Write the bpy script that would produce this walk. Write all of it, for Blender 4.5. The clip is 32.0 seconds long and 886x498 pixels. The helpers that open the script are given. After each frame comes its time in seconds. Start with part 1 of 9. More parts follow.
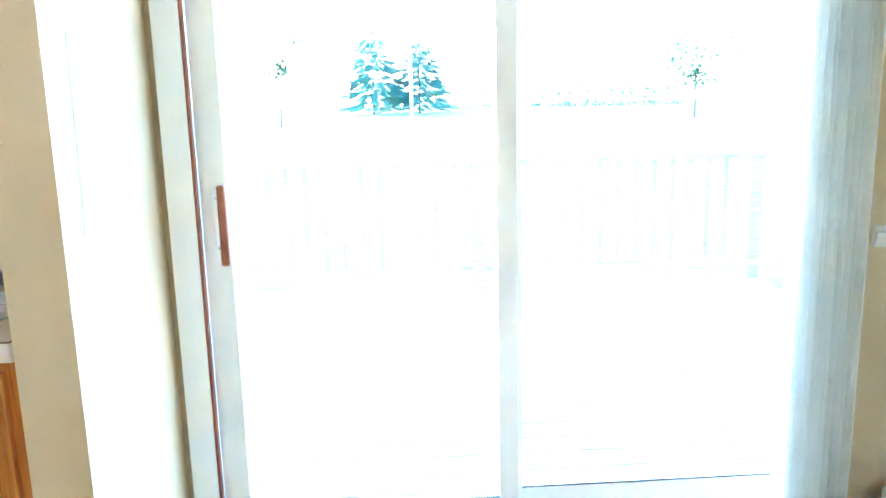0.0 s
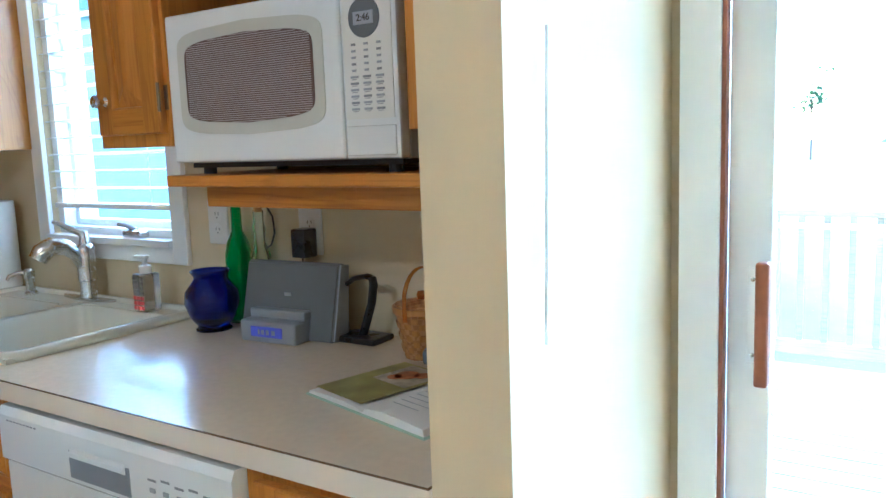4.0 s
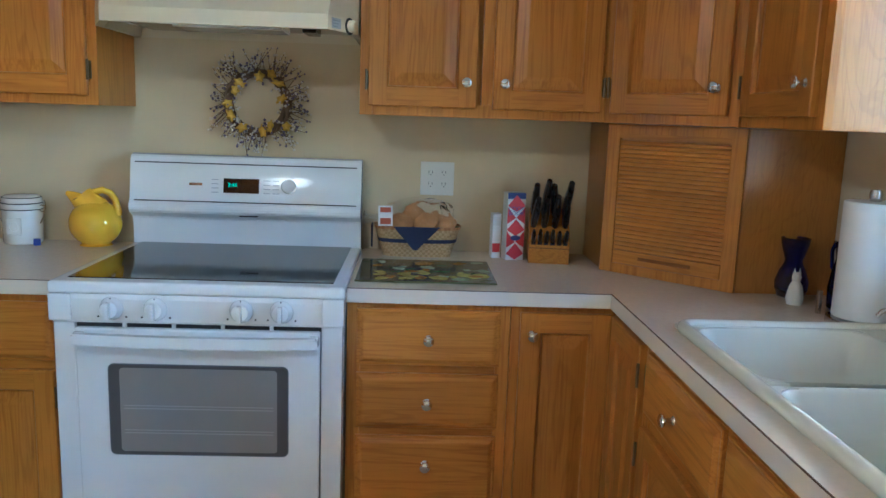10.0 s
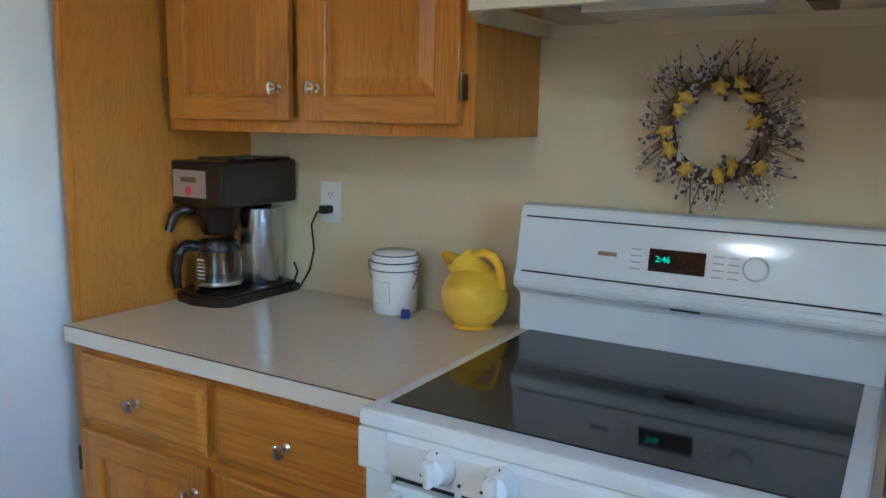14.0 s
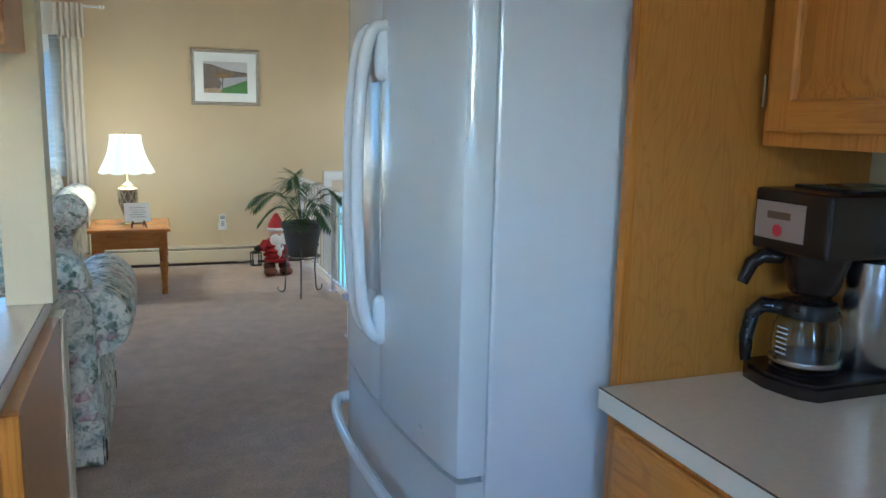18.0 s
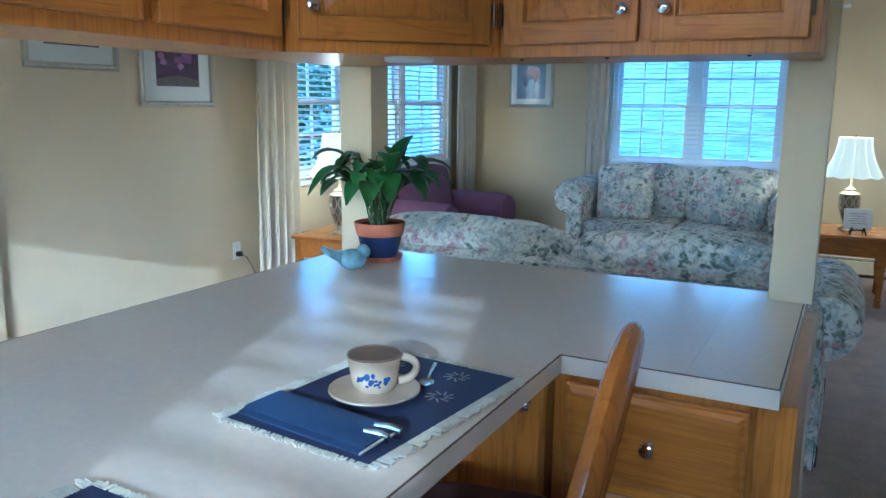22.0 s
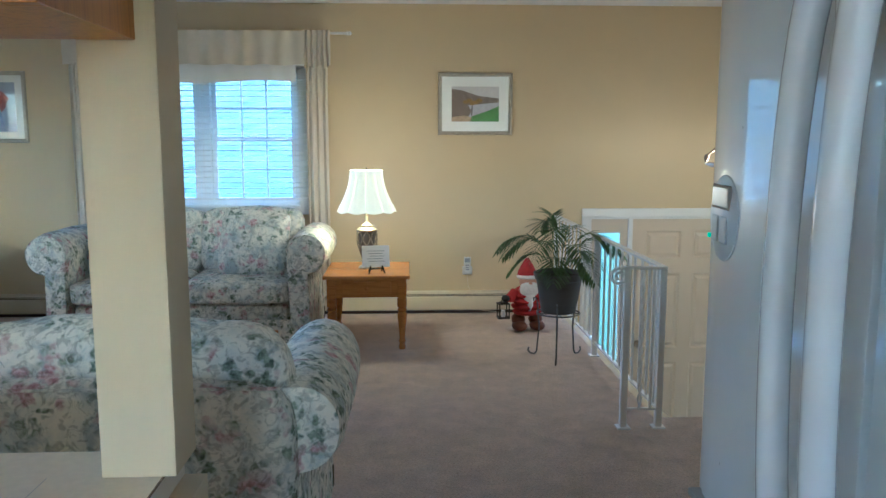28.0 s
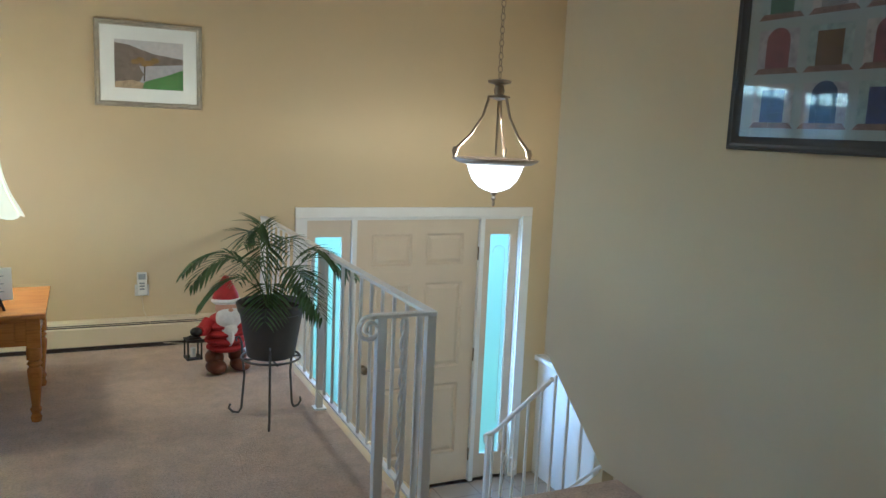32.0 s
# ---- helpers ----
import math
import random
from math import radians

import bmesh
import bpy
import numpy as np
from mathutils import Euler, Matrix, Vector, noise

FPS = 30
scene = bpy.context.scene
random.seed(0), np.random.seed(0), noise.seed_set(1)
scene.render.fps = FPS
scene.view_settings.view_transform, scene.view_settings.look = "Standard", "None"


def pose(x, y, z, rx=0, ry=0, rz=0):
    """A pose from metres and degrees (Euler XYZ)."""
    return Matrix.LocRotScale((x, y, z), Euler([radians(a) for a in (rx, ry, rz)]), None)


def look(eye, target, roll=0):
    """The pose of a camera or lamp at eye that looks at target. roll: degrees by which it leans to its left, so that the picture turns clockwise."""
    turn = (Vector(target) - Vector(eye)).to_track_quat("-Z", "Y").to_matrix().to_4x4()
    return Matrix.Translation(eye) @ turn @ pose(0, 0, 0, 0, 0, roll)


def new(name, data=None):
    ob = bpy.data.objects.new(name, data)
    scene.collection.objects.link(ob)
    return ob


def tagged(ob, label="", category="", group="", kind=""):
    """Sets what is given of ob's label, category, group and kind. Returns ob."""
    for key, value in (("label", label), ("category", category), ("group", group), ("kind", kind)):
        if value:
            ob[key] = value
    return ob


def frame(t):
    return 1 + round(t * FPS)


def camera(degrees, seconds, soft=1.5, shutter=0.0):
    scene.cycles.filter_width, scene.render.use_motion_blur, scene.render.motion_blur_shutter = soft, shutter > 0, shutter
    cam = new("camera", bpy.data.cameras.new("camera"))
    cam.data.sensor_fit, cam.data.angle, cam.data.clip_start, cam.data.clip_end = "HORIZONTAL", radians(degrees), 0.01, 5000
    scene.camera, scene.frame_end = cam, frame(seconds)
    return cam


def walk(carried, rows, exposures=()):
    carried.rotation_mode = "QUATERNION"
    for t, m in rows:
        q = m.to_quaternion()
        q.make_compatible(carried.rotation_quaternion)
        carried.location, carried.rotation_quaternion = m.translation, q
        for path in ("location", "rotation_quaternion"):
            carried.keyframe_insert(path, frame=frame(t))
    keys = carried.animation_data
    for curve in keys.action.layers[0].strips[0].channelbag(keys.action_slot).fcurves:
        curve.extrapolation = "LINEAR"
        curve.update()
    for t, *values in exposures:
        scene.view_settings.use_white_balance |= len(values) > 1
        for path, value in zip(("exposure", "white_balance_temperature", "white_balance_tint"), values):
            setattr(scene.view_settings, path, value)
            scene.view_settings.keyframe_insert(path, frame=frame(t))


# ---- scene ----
cam = camera(59.1, 32.0)
PATH = [
    (0, (3.710, -2.110, 1.357), (3.825, -0.152, 0.969), -1.37),
    (0.5, (3.717, -2.011, 1.361), (3.734, -0.052, 0.961), -1.39),
    (1, (3.715, -1.923, 1.362), (3.612, 0.036, 0.973), -1.44),
    (1.5, (3.660, -1.812, 1.376), (3.478, 0.142, 0.994), -0.98),
    (2, (3.598, -1.693, 1.374), (3.333, 0.257, 1.016), -0.81),
    (2.5, (3.563, -1.606, 1.364), (3.154, 0.324, 1.033), -1.75),
    (3, (3.562, -1.546, 1.366), (2.915, 0.321, 1.056), -1.79),
    (3.5, (3.545, -1.472, 1.352), (2.651, 0.294, 1.068), -2.11),
    (5.5, (3.375, -1.307, 1.384), (1.841, -0.061, 1.084), -0.51),
    (6, (3.331, -1.250, 1.388), (1.633, -0.237, 1.086), -0.11),
    (6.5, (3.305, -1.229, 1.386), (1.494, -0.437, 1.083), 0.65),
    (7, (3.271, -1.228, 1.383), (1.397, -0.599, 1.080), 1.38),
    (7.5, (3.205, -1.251, 1.377), (1.304, -0.705, 1.079), 1.87),
    (8, (3.159, -1.288, 1.391), (1.245, -0.796, 1.083), 1.73),
    (8.5, (3.053, -1.258, 1.376), (1.117, -0.868, 1.064), 1.64),
    (9, (2.949, -1.212, 1.386), (0.993, -0.961, 1.052), 1.63),
    (9.5, (2.832, -1.159, 1.375), (0.863, -1.042, 1.041), 1.81),
    (10, (2.711, -1.188, 1.381), (0.741, -1.109, 1.045), 1.97),
    (10.5, (2.556, -1.243, 1.380), (0.585, -1.178, 1.048), 2.28),
    (11, (2.424, -1.209, 1.388), (0.452, -1.265, 1.055), 1.79),
    (11.5, (2.281, -1.172, 1.397), (0.323, -1.400, 1.059), 1.49),
    (12, (2.160, -1.205, 1.400), (0.219, -1.553, 1.067), 2.01),
    (12.5, (2.067, -1.283, 1.399), (0.141, -1.716, 1.078), 2.82),
    (13, (1.973, -1.320, 1.415), (0.092, -1.915, 1.085), 2.30),
    (13.5, (1.846, -1.330, 1.414), (0.058, -2.162, 1.084), 1.25),
    (15.5, (1.506, -1.522, 1.414), (0.051, -2.856, 1.094), 0.85),
    (16, (1.454, -1.598, 1.411), (0.119, -3.056, 1.104), -0.05),
    (16.5, (1.391, -1.658, 1.389), (0.236, -3.263, 1.091), 0.32),
    (17, (1.381, -1.723, 1.388), (0.370, -3.421, 1.079), 1.00),
    (17.5, (1.411, -1.767, 1.416), (0.531, -3.531, 1.078), 1.17),
    (18, (1.426, -1.826, 1.420), (0.736, -3.673, 1.085), 1.28),
    (19, (1.448, -1.830, 1.431), (1.294, -3.797, 1.103), 1.04),
    (19.5, (1.457, -1.857, 1.430), (1.549, -3.827, 1.097), 1.16),
    (20, (1.489, -1.856, 1.429), (1.781, -3.805, 1.086), 0.93),
    (20.5, (1.519, -1.846, 1.434), (1.996, -3.756, 1.082), 0.94),
    (21, (1.550, -1.827, 1.434), (2.199, -3.684, 1.076), 0.61),
    (21.5, (1.585, -1.802, 1.433), (2.384, -3.600, 1.073), 0.57),
    (22, (1.622, -1.796, 1.428), (2.530, -3.541, 1.065), 0.64),
    (22.5, (1.646, -1.804, 1.423), (2.606, -3.521, 1.062), 0.79),
    (23, (1.641, -1.813, 1.423), (2.588, -3.538, 1.066), 1.23),
    (23.5, (1.601, -1.818, 1.426), (2.466, -3.588, 1.081), 1.56),
    (24, (1.561, -1.878, 1.426), (2.284, -3.714, 1.096), 1.45),
    (24.5, (1.564, -1.964, 1.429), (2.088, -3.868, 1.111), 1.31),
    (25, (1.568, -2.054, 1.425), (1.911, -4.002, 1.126), 0.86),
    (25.5, (1.508, -2.165, 1.417), (1.750, -4.132, 1.147), 0.33),
    (26, (1.438, -2.413, 1.393), (1.622, -4.388, 1.139), -0.62),
    (26.5, (1.407, -2.473, 1.414), (1.497, -4.457, 1.175), 0.45),
    (28.5, (1.329, -3.134, 1.403), (1.174, -5.109, 1.129), 0.04),
    (29, (1.369, -3.326, 1.372), (1.141, -5.297, 1.123), 0.63),
    (29.5, (1.342, -3.478, 1.382), (1.063, -5.444, 1.141), 0.49),
    (30, (1.313, -3.705, 1.360), (0.971, -5.662, 1.126), 1.14),
    (30.5, (1.283, -3.880, 1.372), (0.867, -5.820, 1.120), 1.36),
    (31, (1.268, -4.084, 1.376), (0.743, -5.994, 1.100), 1.37),
    (31.5, (1.242, -4.187, 1.384), (0.580, -6.051, 1.096), 1.87),
    (32, (1.145, -4.264, 1.425), (0.312, -6.056, 1.122), 2.55),
]
# exposure and white balance drift a little along the walk
EXPOSURE = [(0, 4.95, 4250, 4), (3.5, 4.68, 4200, 4), (6, 4.5, 4020, 4), (8, 4.36, 4030, 4), (10, 4.43, 4150, 4), (13, 4.3, 4350, 4), (16, 4.17, 4050, 4), (18, 3.92, 3980, 4), (20, 3.6, 3720, 4), (21.5, 3.42, 3650, 4), (24, 3.45, 3650, 4), (26, 3.58, 3800, 4), (28.5, 3.72, 4130, 4), (32, 3.72, 4230, 4)]
walk(cam, [(t, look(eye, target, roll)) for t, eye, target, roll in PATH], EXPOSURE)

# ---- daylight
SUN_WAY = Vector((0.351, -1.0, -0.288)).normalized()
world = bpy.data.worlds.new("world")
scene.world = world
world.use_nodes = True
wn = world.node_tree
sky = wn.nodes.new("ShaderNodeTexSky")
sky.sky_type = "NISHITA"
sky.sun_disc = False
sky.sun_elevation = math.asin(-SUN_WAY.z)
sky.sun_rotation = math.atan2(-SUN_WAY.x, -SUN_WAY.y)
wn.nodes["Background"].inputs["Strength"].default_value = 0.15
wn.links.new(sky.outputs[0], wn.nodes["Background"].inputs["Color"])
sun = new("sun", bpy.data.lights.new("sun", "SUN"))
sun.data.energy = 0.34
sun.data.angle = radians(0.5)
sun.data.color = (1.0, 0.86, 0.68)
sun.matrix_world = look((0, 0, 0), SUN_WAY)


SOUTH_FACE = -9.36


def portal(name, centre, way, wide, high):
    """Guides the sky's light through an opening."""
    lamp = new(name, bpy.data.lights.new(name, "AREA"))
    lamp.data.shape, lamp.data.size, lamp.data.size_y = "RECTANGLE", wide, high
    lamp.data.cycles.is_portal = True
    lamp.matrix_world = look(centre, Vector(centre) + Vector(way))
    return lamp


portal("portal_slider", (4.07, 0.155, 1.05), (0, -1, 0), 1.9, 2.04)
portal("portal_sink", (1.395, 0.155, 1.58), (0, -1, 0), 0.60, 0.96)
portal("portal_south", (2.96, SOUTH_FACE - 0.155, 1.44), (0, 1, 0), 1.52, 1.08)
portal("portal_east", (5.355, -7.47, 1.44), (-1, 0, 0), 2.5, 1.08)


def bulb(name, place, watts, size=0.04, color=(1.0, 0.72, 0.42)):
    lamp = new(name, bpy.data.lights.new(name, "POINT"))
    lamp.data.energy, lamp.data.shadow_soft_size, lamp.data.color = watts, size, color
    lamp.location = place
    return lamp


for side, x in (("west", -1.728), ("east", -0.362)):
    lamp = new("sky_sidelight_" + side, bpy.data.lights.new("sky_sidelight_" + side, "AREA"))
    lamp.data.shape, lamp.data.size, lamp.data.size_y = "RECTANGLE", 0.16, 1.5
    lamp.data.energy, lamp.data.color = 0.55, (0.72, 0.86, 1.0)
    lamp.matrix_world = look((x, SOUTH_FACE - 0.028, -0.15), (x, 0, -0.15))
bulb("bulb_south_lamp", (1.61, -8.48, 1.085), 1.25, 0.09)
bulb("bulb_east_lamp", (4.80, -6.32, 1.085), 0.9, 0.09)
bulb("bulb_pendant", (-0.88, -8.0, 1.235), 3.7, 0.10)
bulb("bulb_kitchen", (2.40, -2.0, 2.17), 1.38, 0.07, (1.0, 0.79, 0.54))

# ---- materials
def mat(name):
    m = bpy.data.materials.new(name)
    m.use_nodes = True
    return m, m.node_tree.nodes, m.node_tree.links, m.node_tree.nodes["Principled BSDF"]


def coords(n, l, scale=(1, 1, 1), kind="Object", turn=(0, 0, 0), shift=False):
    tc, mp = n.new("ShaderNodeTexCoord"), n.new("ShaderNodeMapping")
    mp.inputs["Scale"].default_value = scale
    mp.inputs["Rotation"].default_value = turn
    l.new(tc.outputs[kind], mp.inputs["Vector"])
    if shift:
        oi, mul = n.new("ShaderNodeObjectInfo"), n.new("ShaderNodeVectorMath")
        mul.operation = "SCALE"
        mul.inputs[0].default_value = (7.3, 5.1, 9.7)
        l.new(oi.outputs["Random"], mul.inputs["Scale"])
        l.new(mul.outputs[0], mp.inputs["Location"])
    return mp.outputs[0]


def noise_tex(n, l, vec, scale, detail=4, rough=0.55, distort=0.0):
    t = n.new("ShaderNodeTexNoise")
    t.inputs["Scale"].default_value, t.inputs["Detail"].default_value = scale, detail
    t.inputs["Roughness"].default_value, t.inputs["Distortion"].default_value = rough, distort
    l.new(vec, t.inputs["Vector"])
    return t.outputs["Fac"]


def ramp(n, l, fac, *stops):
    r = n.new("ShaderNodeValToRGB")
    els = r.color_ramp.elements
    while len(els) < len(stops):
        els.new(0.5)
    for e, (at, c) in zip(els, stops):
        e.position = at
        e.color = (*c, 1) if len(c) == 3 else c
    l.new(fac, r.inputs["Fac"])
    return r.outputs["Color"]


def mix(n, l, fac, a, b, kind="MIX"):
    x = n.new("ShaderNodeMix")
    x.data_type, x.blend_type = "RGBA", kind
    for value, slot in ((fac, x.inputs[0]), (a, x.inputs[6]), (b, x.inputs[7])):
        if isinstance(value, (int, float)):
            slot.default_value = value
        elif isinstance(value, tuple):
            slot.default_value = (*value, 1)
        else:
            l.new(value, slot)
    return x.outputs[2]


def bump(n, l, p, fac, strength=0.2, dist=0.002):
    b = n.new("ShaderNodeBump")
    b.inputs["Strength"].default_value, b.inputs["Distance"].default_value = strength, dist
    l.new(fac, b.inputs["Height"])
    l.new(b.outputs[0], p.inputs["Normal"])


def plain(name, color, rough=0.5, metal=0.0, vary=0.06, scale=6.0, bumps=0.0, bump_scale=150.0, coat=0.0, spec=0.5):
    m, n, l, p = mat(name)
    v = coords(n, l)
    lo = tuple(max(0.0, c * (1 - vary)) for c in color)
    hi = tuple(min(1.0, c * (1 + vary)) for c in color)
    l.new(ramp(n, l, noise_tex(n, l, v, scale), (0.3, lo), (0.7, hi)), p.inputs["Base Color"])
    rr = noise_tex(n, l, v, scale * 4)
    mr = n.new("ShaderNodeMapRange")
    mr.inputs["To Min"].default_value, mr.inputs["To Max"].default_value = max(0.02, rough - 0.06), min(1, rough + 0.06)
    l.new(rr, mr.inputs["Value"])
    l.new(mr.outputs[0], p.inputs["Roughness"])
    p.inputs["Metallic"].default_value = metal
    p.inputs["Coat Weight"].default_value = coat
    p.inputs["Specular IOR Level"].default_value = spec
    if bumps:
        bump(n, l, p, noise_tex(n, l, v, bump_scale, 3), bumps)
    return m


def oak(name, axis="z", base=(0.52, 0.216, 0.020), dark=(0.335, 0.116, 0.008), rough=0.34, flame=0.0):
    """Honey oak: long cathedral grain and fine pores along one axis."""
    m, n, l, p = mat(name)
    long = {"z": (1, 1, 0.09), "x": (0.09, 1, 1), "y": (1, 0.09, 1)}[axis]
    if flame:
        long = (1, 1, 0.22)
    v = coords(n, l, long, shift=True)
    big = noise_tex(n, l, v, 5.0 if flame else 9.0, 3, 0.5, 0.9 + flame)
    w = n.new("ShaderNodeMath")
    w.operation = "MULTIPLY"
    w.inputs[1].default_value = 90.0 if flame else 46.0
    l.new(big, w.inputs[0])
    s = n.new("ShaderNodeMath")
    s.operation = "SINE"
    l.new(w.outputs[0], s.inputs[0])
    fine = {"z": (1, 1, 0.03), "x": (0.03, 1, 1), "y": (1, 0.03, 1)}[axis]
    pores = noise_tex(n, l, coords(n, l, fine, shift=True), 190.0, 2, 0.6)
    mid = tuple((a + b) / 2 for a, b in zip(base, dark))
    c1 = ramp(n, l, s.outputs[0], (0.0, base), (0.50, base), (0.95, tuple(0.4 * a + 0.6 * b for a, b in zip(mid, dark))))
    c2 = ramp(n, l, pores, (0.34, tuple(0.4 * a + 0.6 * b for a, b in zip(mid, dark))), (0.48, base), (0.75, tuple(min(1, x * 1.1) for x in base)))
    c = mix(n, l, 0.5, c1, c2)
    oi = n.new("ShaderNodeObjectInfo")
    tone = ramp(n, l, oi.outputs["Random"], (0, (0.88, 0.86, 0.82)), (1, (1.06, 1.05, 1.03)))
    blotch = ramp(n, l, noise_tex(n, l, coords(n, l, (1, 1, 1), shift=True), 2.2, 3), (0.3, (0.90, 0.89, 0.86)), (0.7, (1.05, 1.05, 1.04)))
    c = mix(n, l, 1.0, c, tone, "MULTIPLY")
    l.new(mix(n, l, 1.0, c, blotch, "MULTIPLY"), p.inputs["Base Color"])
    p.inputs["Roughness"].default_value = rough
    p.inputs["Coat Weight"].default_value = 0.08
    p.inputs["Coat Roughness"].default_value = 0.28
    p.inputs["Specular IOR Level"].default_value = 0.35
    bump(n, l, p, pores, 0.10, 0.001)
    return m


OAK_V, OAK_H = oak("oak_vertical"), oak("oak_horizontal", "x")
OAK_DARK = oak("oak_shaded_groove", "x", (0.30, 0.115, 0.012), (0.2, 0.07, 0.006))
OAK_PANEL = oak("oak_veneer", "z", (0.48, 0.212, 0.027), (0.375, 0.152, 0.016), 0.32, 0.8)
PINE = oak("pine_table", "x", (0.38, 0.150, 0.018), (0.25, 0.088, 0.009), 0.2)
OAK_PANEL.node_tree.nodes["Principled BSDF"].inputs["Coat Weight"].default_value = 0.35
BENT = oak("bent_oak", "z", (0.42, 0.148, 0.015), (0.30, 0.092, 0.008), 0.13)
WALL = plain("wall_paint", (0.63, 0.525, 0.325), 0.75, vary=0.025, scale=1.6, bumps=0.10, bump_scale=380)
WALL_LIV = plain("wall_paint_living", (0.615, 0.498, 0.292), 0.7, vary=0.025, scale=1.4, bumps=0.10, bump_scale=380)
CEIL = plain("ceiling_paint", (0.80, 0.79, 0.76), 0.9, vary=0.02, bumps=0.15, bump_scale=220)
TRIM = plain("white_trim_paint", (0.80, 0.79, 0.75), 0.35, vary=0.02)
ENAMEL = plain("white_enamel", (0.80, 0.81, 0.80), 0.13, vary=0.015, coat=0.3)
FRIDGE_W = plain("white_steel_textured", (0.72, 0.73, 0.74), 0.2, vary=0.012, coat=0.35)
FRIDGE_D = plain("glossy_white_door", (0.66, 0.68, 0.69), 0.30, vary=0.012, coat=0.9)
FRIDGE_D.node_tree.nodes["Principled BSDF"].inputs["Coat Roughness"].default_value = 0.02
IVORY = plain("ivory_plastic", (0.66, 0.58, 0.40), 0.4, vary=0.02)
NICKEL = plain("brushed_nickel", (0.62, 0.60, 0.56), 0.26, 1.0, vary=0.05, scale=40)
SATIN = plain("satin_bronze", (0.32, 0.26, 0.19), 0.36, 0.75, vary=0.08, scale=40)
CHROME = plain("polished_chrome", (0.75, 0.74, 0.72), 0.1, 1.0, vary=0.02)
STEEL = plain("steel", (0.55, 0.55, 0.55), 0.22, 1.0, vary=0.05, scale=30)
BLACK = plain("black_plastic", (0.012, 0.011, 0.011), 0.28, vary=0.2)
BROWN_BLACK = plain("dark_brown_plastic", (0.018, 0.012, 0.010), 0.24, vary=0.2)
IRON = plain("dark_wrought_iron", (0.03, 0.028, 0.028), 0.5, 0.4, vary=0.2)
STANDIRON = plain("grey_wrought_iron", (0.12, 0.115, 0.11), 0.45, 0.4, vary=0.2)
RAILW = plain("white_painted_iron", (0.80, 0.79, 0.76), 0.4, vary=0.03)
GREY = plain("grey_plastic", (0.12, 0.13, 0.145), 0.45, vary=0.06)
SILVER = plain("silver_plastic", (0.36, 0.38, 0.41), 0.35, 0.3, vary=0.05)
BRASS = plain("antique_brass_hinge", (0.18, 0.13, 0.07), 0.4, 0.9, vary=0.1)
DARKWOOD = plain("red_wood_handle", (0.26, 0.085, 0.035), 0.4, vary=0.15, scale=30)
PAPER = plain("white_paper", (0.82, 0.81, 0.78), 0.8, vary=0.03, bumps=0.1, bump_scale=120)
TERRA = plain("terracotta", (0.44, 0.15, 0.065), 0.75, vary=0.12, scale=14)
NAVY = plain("navy_glaze", (0.012, 0.025, 0.10), 0.45, vary=0.15)
YELLOW = plain("yellow_glaze", (0.84, 0.50, 0.012), 0.07, vary=0.03, coat=0.6)
CERAMIC = plain("white_ceramic", (0.78, 0.76, 0.70), 0.15, vary=0.02, coat=0.4)
STONEWARE = plain("cream_stoneware", (0.48, 0.385, 0.25), 0.25, vary=0.07, scale=18)
BLUE_GLAZE = plain("blue_flower_glaze", (0.03, 0.06, 0.17), 0.25, vary=0.2)
RIM = plain("brown_rim_glaze", (0.15, 0.10, 0.065), 0.25, vary=0.1)
SOIL = plain("potting_soil", (0.03, 0.02, 0.014), 0.95, vary=0.4, scale=60, bumps=0.6)
POTBLK = plain("dark_grey_pot", (0.060, 0.056, 0.052), 0.5, vary=0.12)
RED = plain("red_cloth", (0.36, 0.012, 0.012), 0.7, vary=0.15, scale=25, bumps=0.3)
WHITE_FUR = plain("white_beard", (0.75, 0.73, 0.70), 0.9, vary=0.08, scale=60, bumps=0.6, bump_scale=200)
BOOT = plain("brown_boot", (0.13, 0.04, 0.016), 0.5, vary=0.15)
# near-black brown of the toe kicks; also paints the shade inside heater slots
TOEKICK_SLOT_SHADE = plain("dark_toekick", (0.03, 0.02, 0.015), 0.6, vary=0.2)
GILT = plain("pewter_gilt_frame", (0.46, 0.42, 0.33), 0.38, 0.5, vary=0.12, scale=30)
GREYFRAME = plain("dark_grey_frame", (0.05, 0.048, 0.05), 0.4, vary=0.15)
MATBOARD = plain("ivory_mat_board", (0.74, 0.73, 0.68), 0.8, vary=0.02)
PURPLE = plain("purple_upholstery", (0.115, 0.045, 0.080), 0.85, vary=0.12, scale=9, bumps=0.3, bump_scale=400)
CURTAIN = plain("cream_curtain", (0.62, 0.56, 0.44), 0.85, vary=0.05, bumps=0.2, bump_scale=500)
CASTLAMP = plain("antique_silver_lamp", (0.32, 0.27, 0.19), 0.35, 0.7, vary=0.3, scale=40)
INK = plain("dark_ink", (0.03, 0.03, 0.035), 0.7, vary=0.1)
PRINT = plain("grey_print", (0.25, 0.26, 0.28), 0.6, vary=0.1)
BREAD = plain("bread_crust", (0.53, 0.27, 0.09), 0.8, vary=0.2, scale=25, bumps=0.3)
DOORP = plain("tan_painted_door", (0.66, 0.56, 0.41), 0.45, vary=0.02)
VANE = plain("white_vane_vinyl", (0.88, 0.88, 0.86), 0.4, vary=0.015)
ALUM = plain("white_vinyl", (0.86, 0.87, 0.86), 0.35, vary=0.02)
# black of gaskets and thin lines; also paints the shade in gaps
RUBBER_GAP_SHADE = plain("dark_gasket", (0.02, 0.02, 0.022), 0.6, vary=0.1)


COUNTER = plain("beige_laminate", (0.74, 0.635, 0.47), 0.19, vary=0.035, scale=60, bumps=0.02, bump_scale=500)
